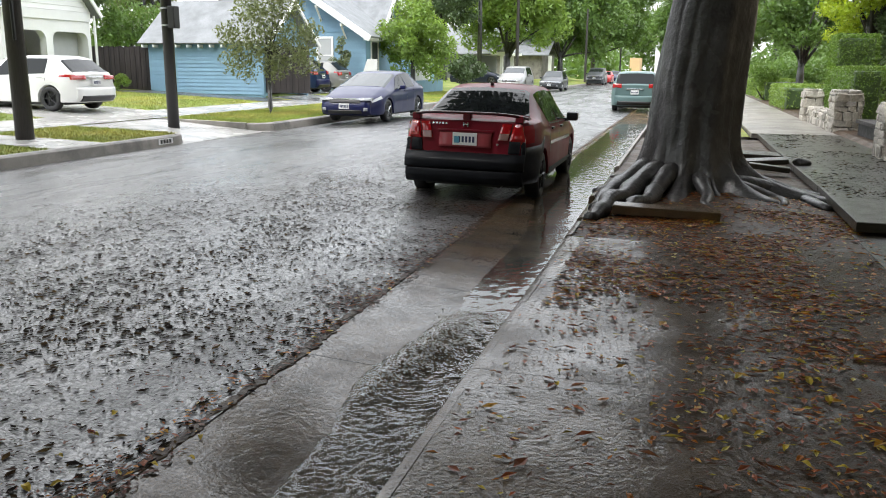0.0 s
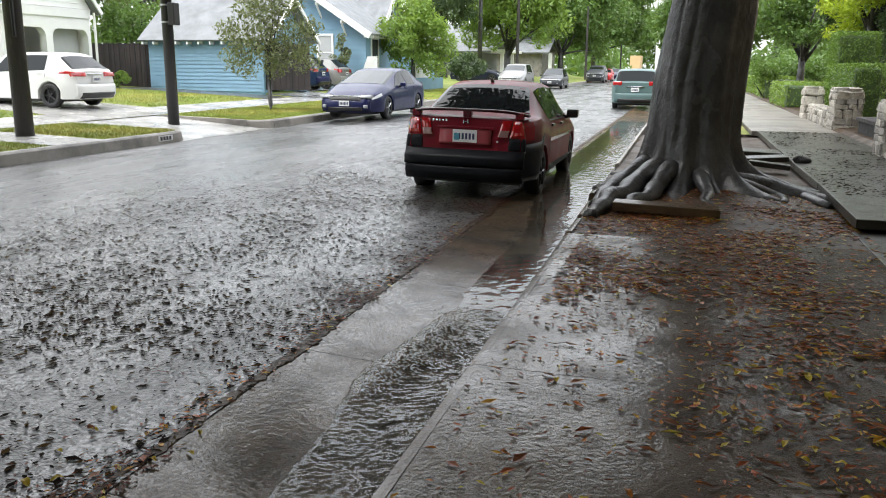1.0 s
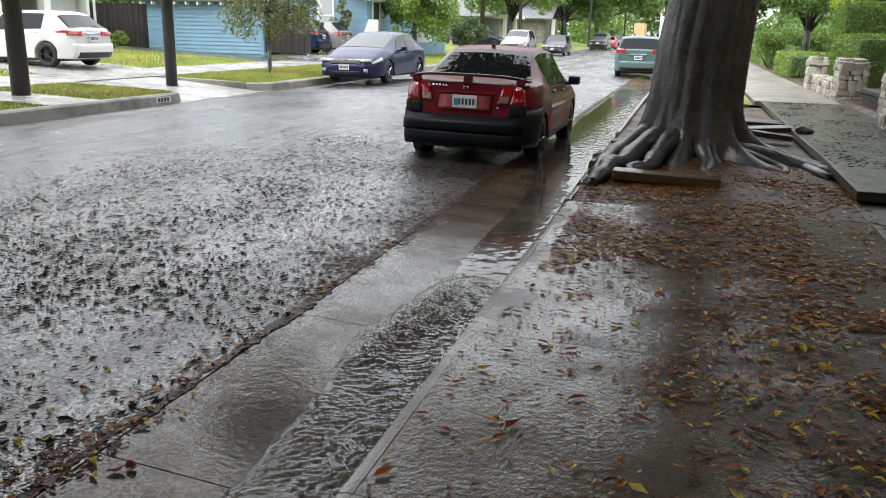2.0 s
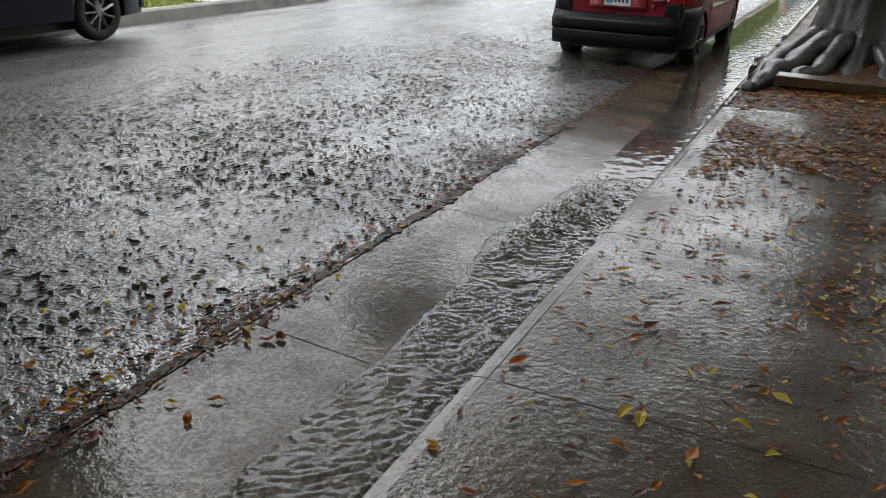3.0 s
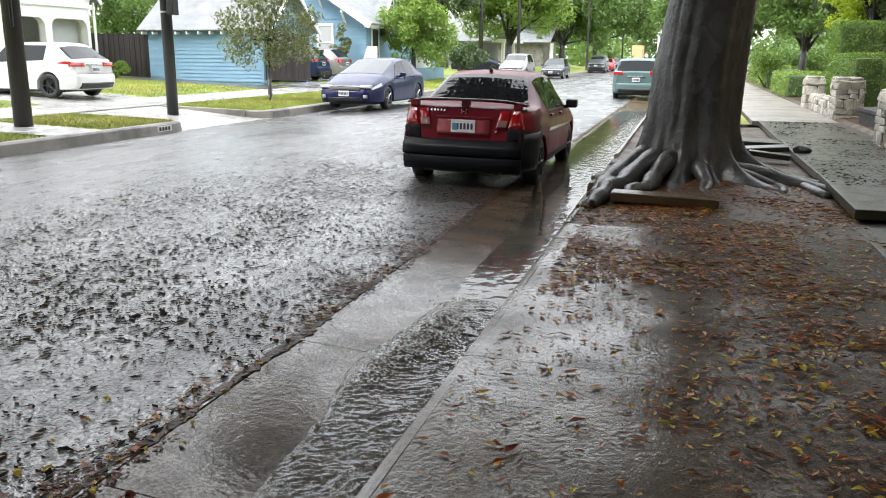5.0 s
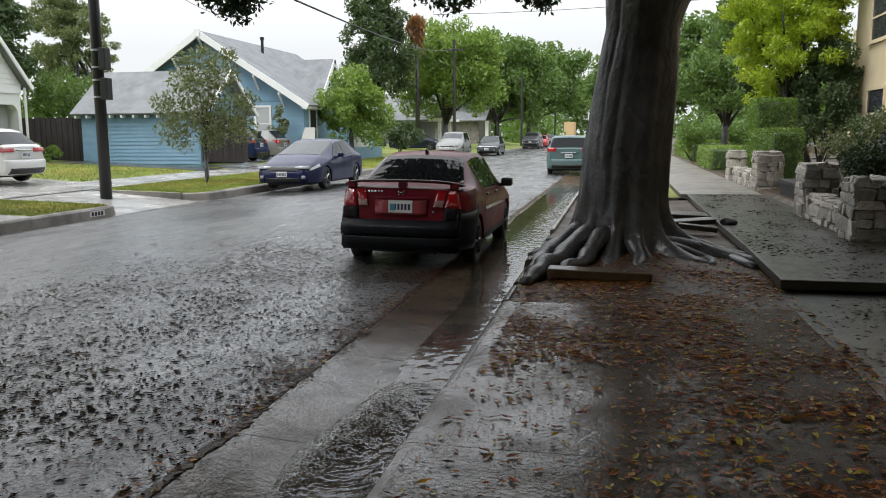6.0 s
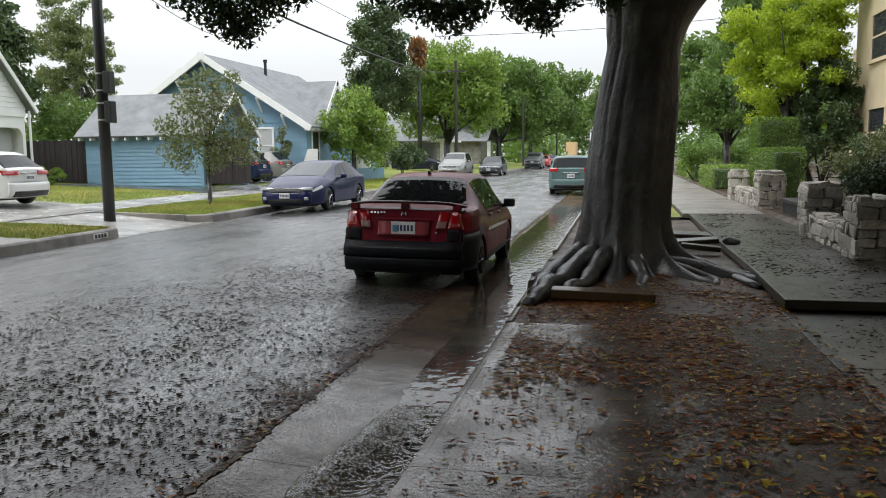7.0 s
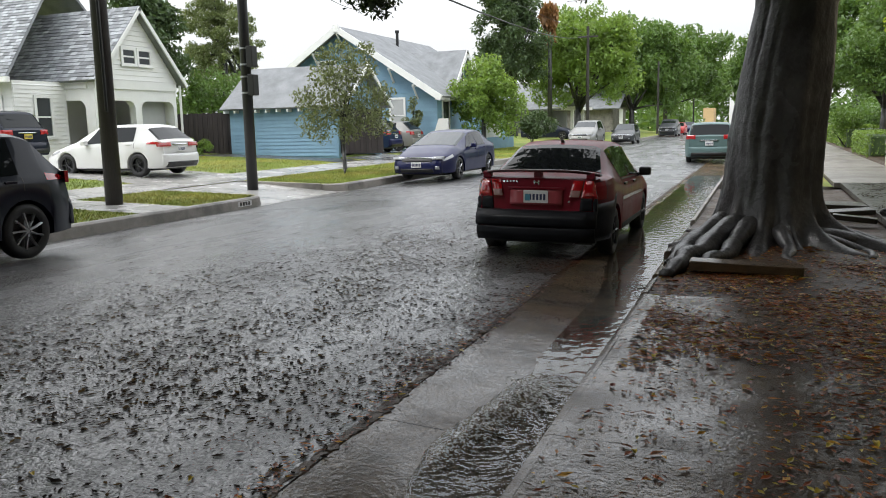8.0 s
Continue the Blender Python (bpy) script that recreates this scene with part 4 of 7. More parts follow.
part("front_post", box(GX1 - 0.12, GX1, GY0 + 0.12, GY0 + 0.5, GZ - 0.1, 2.7), M["blue"], garage)
part("front_post", box(GX1 - 0.12, GX1, GY1 - 0.5, GY1 - 0.12, GZ - 0.1, 2.7), M["blue"], garage)
part("front_gable", prism([(GY0, 2.5), (GY1, 2.5), (GY1, 2.7), ((GY0 + GY1) / 2, 4.3), (GY0, 2.7)], "x", GX1 - 0.12, GX1 - 0.004), M["blue_deep"], garage)
part("rear_gable", prism([(GY0, 2.6), (GY1, 2.6), ((GY0 + GY1) / 2, 4.3)], "x", GX0, GX0 + 0.12), M["blue_deep"], garage)
gm, ge = (GY0 + GY1) / 2, 0.35
zr, ze = 4.42, 2.60
part("roof", slab_between([(GX0 - 0.3, GY0 - ge, ze), (GX1 + 0.45, GY0 - ge, ze), (GX1 + 0.45, gm, zr), (GX0 - 0.3, gm, zr)], 0.07), M["roof"], garage)
part("roof", slab_between([(GX0 - 0.3, gm, zr), (GX1 + 0.45, gm, zr), (GX1 + 0.45, GY1 + ge, ze), (GX0 - 0.3, GY1 + ge, ze)], 0.07), M["roof"], garage)
for s in (-1, 1):
    part("bargeboard", slab_between([(GX1 + 0.46, gm, zr + 0.02), (GX1 + 0.52, gm, zr + 0.02), (GX1 + 0.52, gm + s * 2.38, ze + 0.0), (GX1 + 0.46, gm + s * 2.38, ze + 0.0)], 0.16), M["white"], garage)
for i in range(11):
    part("rafter_tail", box(GX0 - 0.1 + i * 0.53, GX0 - 0.04 + i * 0.53, GY0 - ge + 0.02, GY0, 2.42, 2.53), M["white"], garage)
# Near-black sheet standing in for the shade inside the open garage.
part("back_panel", box(GX1 - 1.2, GX1 - 1.15, GY0 + 0.5, GY1 - 0.5, GZ - 0.1, 2.6), M["void"], garage)
part("stored_board", box(GX1 - 0.8, GX1 - 0.72, GY0 + 0.55, GY1 - 1.0, GZ, 1.7), M["fence"], garage, "sheets of board leaning inside")
boards(garage, ("x", GX1 - 0.003, GY0 + 0.12, GY0 + 0.5, 1), GZ, 2.5, 0.152, M["blue"])

# blue gabled house
HX, HY, HZ = -16.1, 40.0, 0.6
PKX, PKZ, EVZ = -21.6, 7.15, 3.25
house = thing("house", "blue craftsman house with white trim and a grey shingle roof", "house")
HL = PKX - (HX - PKX)
part("wall", prism([(HX, 0.2), (HX, 3.5), (PKX, 6.95), (HL, 3.5), (HL, 0.2)], "y", HY, HY + 0.2), M["blue"], house)
part("wall", box(HX - 0.2, HX, HY + 0.2, HY + 12, 0.2, 3.45), M["blue"], house)
part("wall", box(HL, HL + 0.2, HY + 0.2, HY + 12, 0.2, 3.45), M["blue"], house)
boards(house, ("y", HY, HL, HX, -1), 0.4, 3.5, 0.14, M["blue"])
boards(house, ("y", HY, HL, HX, -1), 3.55, 6.8, 0.2, M["blue_deep"], top=lambda z: (PKX - (6.95 - z) * 1.59, PKX + (6.95 - z) * 1.59))
part("belt_board", box(HL, HX + 0.02, HY - 0.05, HY, 3.46, 3.56), M["blue_deep"], house)
sl = (PKZ - EVZ) / (PKX - (HX + 0.55))
part("roof", slab_between([(HX + 0.55, HY - 0.7, EVZ), (HX + 0.55, HY + 12.5, EVZ), (PKX, HY + 12.5, PKZ), (PKX, HY - 0.7, PKZ)], 0.1), M["roof"], house)
part("roof", slab_between([(HL - 0.55, HY - 0.7, EVZ), (HL - 0.55, HY + 12.5, EVZ), (PKX, HY + 12.5, PKZ), (PKX, HY - 0.7, PKZ)], 0.1), M["roof"], house)
for s in (-1, 1):
    xe = HX + 0.6 if s > 0 else HL - 0.6
    part("bargeboard", slab_between([(PKX, HY - 0.76, PKZ + 0.03), (PKX, HY - 0.70, PKZ + 0.03), (xe, HY - 0.70, EVZ + 0.0), (xe, HY - 0.76, EVZ + 0.0)], 0.32), M["white"], house)
for q in (0.0, 0.28, 0.55, 0.8):
    for s in ((1,) if q == 0 else (1, -1)):
        bx = PKX + s * (HX - PKX) * q
        bz = PKZ - 0.45 - (PKZ - EVZ) * q * 0.93
        part("bracket", tube([(bx, HY - 0.62, bz), (bx, HY - 0.02, bz - 0.65)], 0.06, 4), M["white"], house)
        part("bracket", box(bx - 0.06, bx + 0.06, HY - 0.66, HY, bz - 0.02, bz + 0.1), M["white"], house)
for i in range(8):
    part("rafter_tail", box(HX, HX + 0.5, HY - 0.3 + i * 0.75, HY - 0.2 + i * 0.75, EVZ - 0.2, EVZ - 0.05), M["white"], house)
sash_window(house, "y", HY - 0.03, -18.4, 1.45, 3.15, 0.75, -1, M["white"], M["blind"])
sash_window(house, "x", HX, HY + 1.2, 1.0, 3.0, 0.9, 1, M["white"], M["pane"])
sash_window(house, "y", HY - 0.03, -22.6, 4.2, 5.3, 1.0, -1, M["white"], M["pane"])
part("finial", box(PKX - 0.16, PKX + 0.16, HY - 0.79, HY - 0.68, PKZ - 0.34, PKZ + 0.04), M["white"], house)
# dormer
DX, DY, DZ = -16.9, 45.6, 6.1
part("dormer_wall", prism([(DY - 1.5, 3.7), (DY + 1.5, 3.7), (DY + 1.5, 4.4), (DY, 5.95), (DY - 1.5, 4.4)], "x", DX - 0.15, DX), M["blue_deep"], house)
for s in (-1, 1):
    part("dormer_roof", slab_between([(DX + 0.5, DY, DZ), (DX - 3.8, DY, DZ), (DX - 1.0, DY + s * 2.0, 4.05), (DX + 0.5, DY + s * 2.0, 4.05)], 0.08), M["roof"], house)
    part("bargeboard", slab_between([(DX + 0.51, DY, DZ + 0.02), (DX + 0.57, DY, DZ + 0.02), (DX + 0.57, DY + s * 2.05, 4.03), (DX + 0.51, DY + s * 2.05, 4.03)], 0.26), M["white"], house)
sash_window(house, "x", DX, DY, 4.1, 4.9, 1.1, 1, M["white"], M["pane"])
part("vent_pipe", tube([(-20.6, 45, 6.2), (-20.6, 45, 7.25)], 0.09, 8), M["black"], house)
part("vent_cap", tube([(-20.6, 45, 7.25), (-20.6, 45, 7.4)], 0.13, 8), M["black"], house)
part("porch_floor", box(HX, HX + 1.8, HY + 2.6, HY + 8, 0.3, 1.0), M["blue_deep"], house)
for i in range(16):
    part("baluster", box(HX + 1.72, HX + 1.77, HY + 2.7 + i * 0.14, HY + 2.75 + i * 0.14, 1.0, 1.75), M["white"], house)
part("handrail", box(HX + 1.69, HX + 1.8, HY + 2.6, HY + 5.0, 1.75, 1.83), M["white"], house)
part("porch_post", box(HX + 1.6, HX + 1.85, HY + 5.0, HY + 5.25, 1.0, 3.2), M["white"], house)
sign = thing("board_panel", "tall white slanted board standing at the kerb", "panel", (-10.75, 26.6, 0.2))
part("board", prism([(-0.55, 0), (0.45, 0), (0.45, 1.75), (0.1, 1.75)], "y", -0.03, 0.03), M["white"], sign)

# white shingled house with an arched porch
WX, WYA, WYB, WZ = -22.9, 23.2, 27.65, 0.7
white = thing("house", "white clapboard house with an arched porch and grey roof", "house")


def arch_wall(bays, lo, hi, zspring, ztop):
    """Outline pieces of a wall of flattened arches: posts, spandrels and beam."""
    bm = bmesh.new()
    return bm


def porch_side(axis, pos, a, b, n, t):
    """Square posts with a rounded-corner beam over each bay."""
    w = (b - a) / n
    pw = 0.34
    for i in range(n + 1):
        c = a + i * w
        lo, hi = max(a, c - pw / 2), min(b, c + pw / 2)
        part("porch_post", box(pos - t, pos, lo, hi, WZ - 0.3, 3.35) if axis == "x" else box(lo, hi, pos - t, pos, WZ - 0.3, 3.35), M["white"], white)
    for i in range(n):
        lo, hi = a + i * w + pw / 2, a + (i + 1) * w - pw / 2
        pts = [(lo, 3.35), (hi, 3.35)]
        r = 0.32
        arc = [(hi - r + r * math.cos(q), 2.92 - r + r * math.sin(q)) for q in [k * math.pi / 12 for k in range(7)]]
        arc += [(lo + r - r * math.sin(q), 2.92 - r + r * math.cos(q)) for q in [k * math.pi / 12 for k in range(7)]]
        part("arch", prism([(lo, 3.35), (lo, 2.6)][:1] + [(hi, 3.35)] + arc, axis, pos - t, pos), M["white"], white)


porch_side("x", WX, WYA, WYB, 2, 0.3)
porch_side("y", WYA + 0.3, -26.2, WX - 0.3, 1, 0.3)
part("beam", box(WX - 0.3, WX + 0.06, WYA, WYB, 3.352, 3.66), M["white"], white)
part("beam", box(-30, WX - 0.3, WYA - 0.06, WYA + 0.3, 3.352, 3.66), M["white"], white)
part("porch_floor", box(-28, WX, WYA, WYB, 0.2, 1.0), M["walkway"], white)
part("porch_back", box(-26.4, -26.2, WYA, WYB + 0.4, 0.8, 3.6), M["white"], white)
part("front_door", box(-26.2, -26.15, 23.9, 24.85, 1.0, 3.05), M["black"], white)
part("wall", box(-26.2, WX - 0.3, WYB - 0.12, WYB, 0.8, 3.6), M["white"], white)
part("roller_blind", box(WX - 0.5, WX - 0.47, 25.6, WYB - 0.2, 2.0, 2.95), M["blind"], white, "grey roller blind half lowered")
# Dark sheet below the blind paints the porch's shaded opening.
part("porch_screen", box(WX - 0.52, WX - 0.49, 25.6, WYB - 0.2, 0.9, 2.0), M["void"], white)
part("wall", prism([(WYB + 0.15, 3.66), ((WYA + WYB) / 2 + 0.05, 6.4), (WYA - 0.05, 3.66)], "x", WX - 0.3, WX - 0.02), M["white"], white)
wm = (WYA + WYB) / 2 + 0.05
boards(white, ("x", WX - 0.02, WYA, WYB, 1), 3.7, 6.3, 0.19, M["white"], top=lambda z: (wm - (6.4 - z) * 0.83, wm + (6.4 - z) * 0.83))
for c in (wm - 0.42, wm + 0.42):
    sash_window(white, "x", WX + 0.01, c, 4.35, 4.85, 0.6, 1, M["white"], M["pane"])
for s in (-1, 1):
    ye = wm + s * 2.55
    part("bargeboard", slab_between([(WX + 0.32, wm, 6.5), (WX + 0.38, wm, 6.5), (WX + 0.38, ye, 3.6), (WX + 0.32, ye, 3.6)], 0.14), M["white"], white)
# main block running toward the camera side
part("wall", box(-32, -24.3, 20.9, 21.1, 0.4, 3.6), M["white"], white)
part("wall", box(-24.5, -24.3, 21.1, 23.2, 0.4, 3.6), M["white"], white)
boards(white, ("y", 20.9, -32, -24.3, -1), 0.6, 3.5, 0.15, M["white"])
boards(white, ("x", -24.3, 20.9, 23.2, 1), 0.6, 3.5, 0.15, M["white"])
sash_window(white, "y", 20.86, -25.3, 1.75, 3.0, 0.85, -1, M["white"], M["stucco"])
sash_window(white, "x", -24.26, 22.1, 1.65, 3.0, 0.6, 1, M["white"], M["pane"])
part("fascia", box(-32, -23.9, 20.35, 20.5, 3.5, 3.68), M["white"], white)


def shingled(parent, a, b, c, d, pitch, mat, seed):
    """A roof plane a-b (eave), d-c (ridge) laid with rows of single shingles, joined in one skin over a deck."""
    rng = random.Random(seed)
    a, b, c, d = map(Vector, (a, b, c, d))
    part("roof", slab_between([a, b, c, d], 0.08), M["roof"], parent)
    nrm = (b - a).cross(d - a).normalized()
    nrm = nrm if nrm.z > 0 else -nrm
    rows = int((d - a).length / pitch)
    vs, fs = [], []
    for r in range(rows):
        p0, p1 = a.lerp(d, r / rows), b.lerp(c, r / rows)
        q0, q1 = a.lerp(d, (r + 1.15) / rows), b.lerp(c, (r + 1.15) / rows)
        cols = int((p1 - p0).length / 0.30)
        for s in range(cols):
            u0, u1 = (s + 0.5 * (r % 2) * 0.9) / cols, min(1, (s + 0.94 + 0.5 * (r % 2) * 0.9) / cols)
            if u0 >= 1:
                continue
            h = 0.012 + 0.012 * rng.random()
            i = len(vs)
            vs += [p0.lerp(p1, u0) + nrm * (h + 0.01), p0.lerp(p1, u1) + nrm * (h + 0.01), q0.lerp(q1, u1) + nrm * 0.006, q0.lerp(q1, u0) + nrm * 0.006, p0.lerp(p1, u0), p0.lerp(p1, u1)]
            fs += [(i, i + 1, i + 2, i + 3), (i + 4, i + 5, i + 1, i)]
    tagged(part("shingles", mesh_of("shingles", vs, fs), mat, parent), kind="stuff")


shingled(white, (-32, 20.35, 3.68), (-23.9, 20.35, 3.68), (-26.5, 25.4, 8.2), (-32, 25.4, 8.2), 0.19, M["shingle"], 1)
shingled(white, (-28.0, wm - 2.55, 3.62), (WX + 0.35, wm - 2.55, 3.62), (WX + 0.35, wm, 6.5), (-28.0, wm, 6.5), 0.19, M["shingle"], 2)
part("roof", slab_between([(-28, wm, 6.5), (WX + 0.35, wm, 6.5), (WX + 0.35, wm + 2.6, 3.58), (-28, wm + 2.6, 3.58)], 0.1), M["roof"], white)
part("roof", slab_between([(-32, 25.4, 8.2), (-26.5, 25.4, 8.2), (-26.5, 30, 3.6), (-32, 30, 3.6)], 0.1), M["roof"], white)
part("downpipe", tube([(WX + 0.1, WYB + 0.15, 3.6), (WX + 0.1, WYB + 0.15, 0.7)], 0.05, 6), M["white"], white)

fence = thing("fence", "tall weathered dark wooden board fence", "fence", (-26.0, 29.6, 0.65))
for i in range(90):
    part("board", box(i * 0.13, i * 0.13 + 0.122, -0.012 * (i % 2), 0.02, 0, 1.8 + 0.05 * ((i * 7) % 5) / 5), M["fence"], fence)
for z in (0.4, 1.4):
    part("rail", box(0, 4.42, 0.021, 0.07, z, z + 0.09), M["fence"], fence)

# the grey house and small distant buildings
grey = thing("house", "grey bungalow with a white-railed porch behind trees", "house")
part("wall", box(-30, -21, 84, 92, 0.2, 3.4), material("grey_siding", (0.22, 0.23, 0.23), 0.7, var=0.1), grey)
part("roof", slab_between([(-31, 82.4, 3.2), (-19.5, 82.4, 3.2), (-19.5, 88, 6.2), (-31, 88, 6.2)], 0.15), M["roof"], grey)
part("roof", slab_between([(-31, 88, 6.2), (-19.5, 88, 6.2), (-19.5, 93, 3.2), (-31, 93, 3.2)], 0.15), M["roof"], grey)
part("gable_wall", prism([(83, 3.2), (92.5, 3.2), (88, 5.9)], "x", -21.2, -20.9), M["white"], grey)
part("porch_floor", box(-21, -18.4, 83, 91, 0.2, 0.9), M["walkway"], grey)
part("porch_roof", box(-21, -18.0, 82.6, 91.5, 3.1, 3.4), M["white"], grey)
for i in range(4):
    part("porch_post", box(-18.6, -18.3, 83 + 2.6 * i, 83.3 + 2.6 * i, 0.9, 3.1), M["white"], grey)
for i in range(30):
    part("baluster", box(-18.5, -18.42, 83.4 + 0.25 * i, 83.5 + 0.25 * i, 0.9, 1.75), M["white"], grey)
part("handrail", box(-18.55, -18.38, 83, 91, 1.75, 1.86), M["white"], grey)
sash_window(grey, "y", 84, -23, 1.4, 2.9, 1.0, -1, M["white"], M["pane"])
bung = thing("house", "small white-trimmed bungalow further down the street", "house")
part("wall", box(-26, -17.2, 100, 110, 0.2, 3.6), M["kerb"], bung)
part("roof", slab_between([(-27, 99, 3.4), (-16.2, 99, 3.4), (-16.2, 105, 6.0), (-27, 105, 6.0)], 0.15), M["roof"], bung)
part("roof", slab_between([(-27, 105, 6.0), (-16.2, 105, 6.0), (-16.2, 111, 3.4), (-27, 111, 3.4)], 0.15), M["roof"], bung)
part("porch_post", box(-16.4, -16.0, 100, 100.4, 0.2, 3.3), M["white"], bung)
part("porch_post", box(-16.4, -16.0, 108, 108.4, 0.2, 3.3), M["white"], bung)
far_b = thing("building", "distant orange and cream building at the street's end", "building")
part("wall", box(-13.6, -11.2, 205, 215, 0, 4.6), material("orange_wall", (0.58, 0.40, 0.22), 0.8, var=0.1), far_b)
part("wall", box(-7.9, 6, 210, 220, 0, 13), M["white"], far_b)
for i in range(5):
    part("window", box(-6 + 2.3 * i, -4.8 + 2.3 * i, 209.9, 210, 6, 8), M["pane"], far_b)
    part("window", box(-6 + 2.3 * i, -4.8 + 2.3 * i, 209.9, 210, 10, 12), M["pane"], far_b)

# cream apartment house on the near side
apt = thing("apartment_building", "cream stucco two-storey apartment house above the gardens", "building")
# The run from y 8 back to -30 is unseen, added to cut sky light.
part("wall", box(8, 8.25, -30, 31, 0.2, 7.2), M["stucco"], apt)
part("wall", box(8.25, 18, 30.75, 31, 0.2, 7.2), M["stucco"], apt)
part("wall", box(8.25, 18, -30, -29.75, 0.2, 7.2), M["stucco"], apt)
part("roof", box(7.6, 18.5, -30.4, 31.4, 7.2, 7.45), M["roof"], apt)
part("wall_set_back", box(11.2, 18, 31, 44, 0.2, 6.6), M["stucco"], apt)
for y in (12, 17, 22.5, 28.3):
    sash_window(apt, "x", 8.0, y, 4.6, 6.0, 1.7, -1, M["stucco"], M["pane"])
    sash_window(apt, "x", 8.0, y, 1.5, 3.0, 1.7, -1, M["stucco"], M["pane"])
stairs = part("stair", tube([(8.6, 38, 0.4), (8.6, 33, 3.6)], 0.12, 4), M["black"], apt, "dark outside staircase")
for i in range(12):
    part("tread", box(8.3, 9.4, 37.8 - i * 0.4, 38.1 - i * 0.4, 0.5 + i * 0.26, 0.55 + i * 0.26), M["black"], apt)
part("stair_rail", tube([(8.35, 38, 1.4), (8.35, 33, 4.6)], 0.03, 6), M["black"], apt)


# stone garden walls: one stone after another over a mortar core
def stone_wall(parent, x0, x1, y0, y1, z0, z1, seed, size=0.26):
    rng = random.Random(seed)
    part("mortar_core", box(x0 + 0.04, x1 - 0.04, y0 + 0.04, y1 - 0.04, z0, z1 - 0.04), M["mortar"], parent)
    z = z0
    faces = [("x", x0, y0, y1), ("x", x1, y0, y1), ("y", y0, x0, x1), ("y", y1, x0, x1), ("z", z1, x0, x1)]
    for f, pos, a, b in faces:
        if f == "z":
            v = y0
            while v < y1 - 0.05:
                h = min(size * rng.uniform(0.8, 1.5), y1 - v)
                u = x0
                while u < x1 - 0.05:
                    w = min(size * rng.uniform(0.8, 1.6), x1 - u)
                    stone(parent, (u + w / 2, v + h / 2, z1 - 0.03), (w * 0.94, h * 0.94, 0.1), rng)
                    u += w
                v += h
            continue
        z = z0
        while z < z1 - 0.08:
            h = min(size * rng.uniform(0.55, 1.0), z1 - 0.04 - z)
            u = a
            while u < b - 0.04:
                w = min(size * rng.uniform(0.7, 1.7), b - u)
                if b - u - w < 0.08:
                    w = b - u
                c = (pos + (0.03 if pos == x0 else -0.03), u + w / 2, z + h / 2) if f == "x" else (u + w / 2, pos + (0.03 if pos == y0 else -0.03), z + h / 2)
                dims = (0.12, w * 0.93, h * 0.92) if f == "x" else (w * 0.93, 0.12, h * 0.92)
                stone(parent, c, dims, rng)
                u += w
            z += h


STONES = []
s_rng = random.Random(8)
for i in range(10):
    bm = bmesh.new()
    bmesh.ops.create_cube(bm, size=1.0)
    for v in bm.verts:
        v.co += Vector((s_rng.uniform(-.17, .10), s_rng.uniform(-.17, .10), s_rng.uniform(-.17, .10))) * (1 if s_rng.random() < 0.6 else 0.2)
    bmesh.ops.bevel(bm, geom=bm.edges[:], offset=0.11, segments=1, affect="EDGES")
    for v in bm.verts:
        v.co += Vector((s_rng.uniform(-.05, .05), s_rng.uniform(-.05, .05), s_rng.uniform(-.05, .05)))
    me = bpy.data.meshes.new("stone")
    bm.to_mesh(me)
    bm.free()
    me.materials.append(M["stone"])
    STONES.append(me)


def stone(parent, c, dims, rng):
    o = new("stone", rng.choice(STONES))
    o.parent = parent
    o.matrix_basis = Matrix.Translation(c) @ Euler((rng.uniform(-.16, .16), rng.uniform(-.16, .16), rng.uniform(-.16, .16))).to_matrix().to_4x4() @ Matrix.Diagonal((*[d * rng.uniform(0.95, 1.12) for d in dims], 1))


wall_a = thing("stone_wall", "pale rubble stone wall with a square pillar at its end", "wall")
stone_wall(wall_a, 3.45, 4.05, 21.4, 22.2, 0.15, 1.18, 1, 0.21)
stone_wall(wall_a, 3.5, 3.85, 22.25, 26.2, 0.15, 0.62, 2, 0.25)
stone_wall(wall_a, 3.4, 3.9, 26.25, 26.85, 0.15, 1.1, 3, 0.3)
wall_b = thing("stone_wall", "low rubble stone wall stepping down between two pillars", "wall")
stone_wall(wall_b, 3.2, 3.75, 14.9, 15.5, 0.1, 1.12, 4, 0.21)
stone_wall(wall_b, 3.25, 3.6, 12.3, 14.85, 0.1, 0.62, 5, 0.23)
stone_wall(wall_b, 3.15, 4.6, 11.6, 12.25, 0.1, 1.04, 6, 0.22)
bench = thing("garden_steps", "low wooden step between the stone pillars", "steps", (4.6, 18.5, 0.2))
part("tread", box(-0.9, 0.9, -1.4, 1.6, 0.32, 0.4, 0.01), M["fence"], bench)
# Near-black filling: the shade under the tread is in its colour.
part("riser", box(-0.85, 0.85, -1.3, 1.5, 0.0, 0.32), M["void"], bench)

# poles and wires
pole = thing("utility_pole", "tall dark creosoted wooden utility pole in the grass", "pole", (-12.1, 12.55, 0.2))
part("shaft", tube([(0, 0, -0.3), (0.02, 0, 4.5), (0.05, 0, 10)], [0.17, 0.155, 0.12], 14), M["wood_dark"], pole, smooth=True)
part("conduit", tube([(0.14, -0.14, 1.9), (0.13, -0.14, 5.5)], 0.035, 6), M["black"], pole)
for z in (2.6, 3.4):
    part("step_bolt", tube([(-0.15, -0.1, z), (-0.32, -0.14, z)], 0.012, 5), M["black"], pole)
lamp = thing("street_pole", "dark metal street pole with two strapped sign boxes", "pole", (-12.2, 17.45, 0.2))
part("shaft", tube([(0, 0, -0.2), (0, 0, 4.5), (0, 0, 9)], [0.14, 0.125, 0.10], 14), M["black"], lamp, smooth=True)
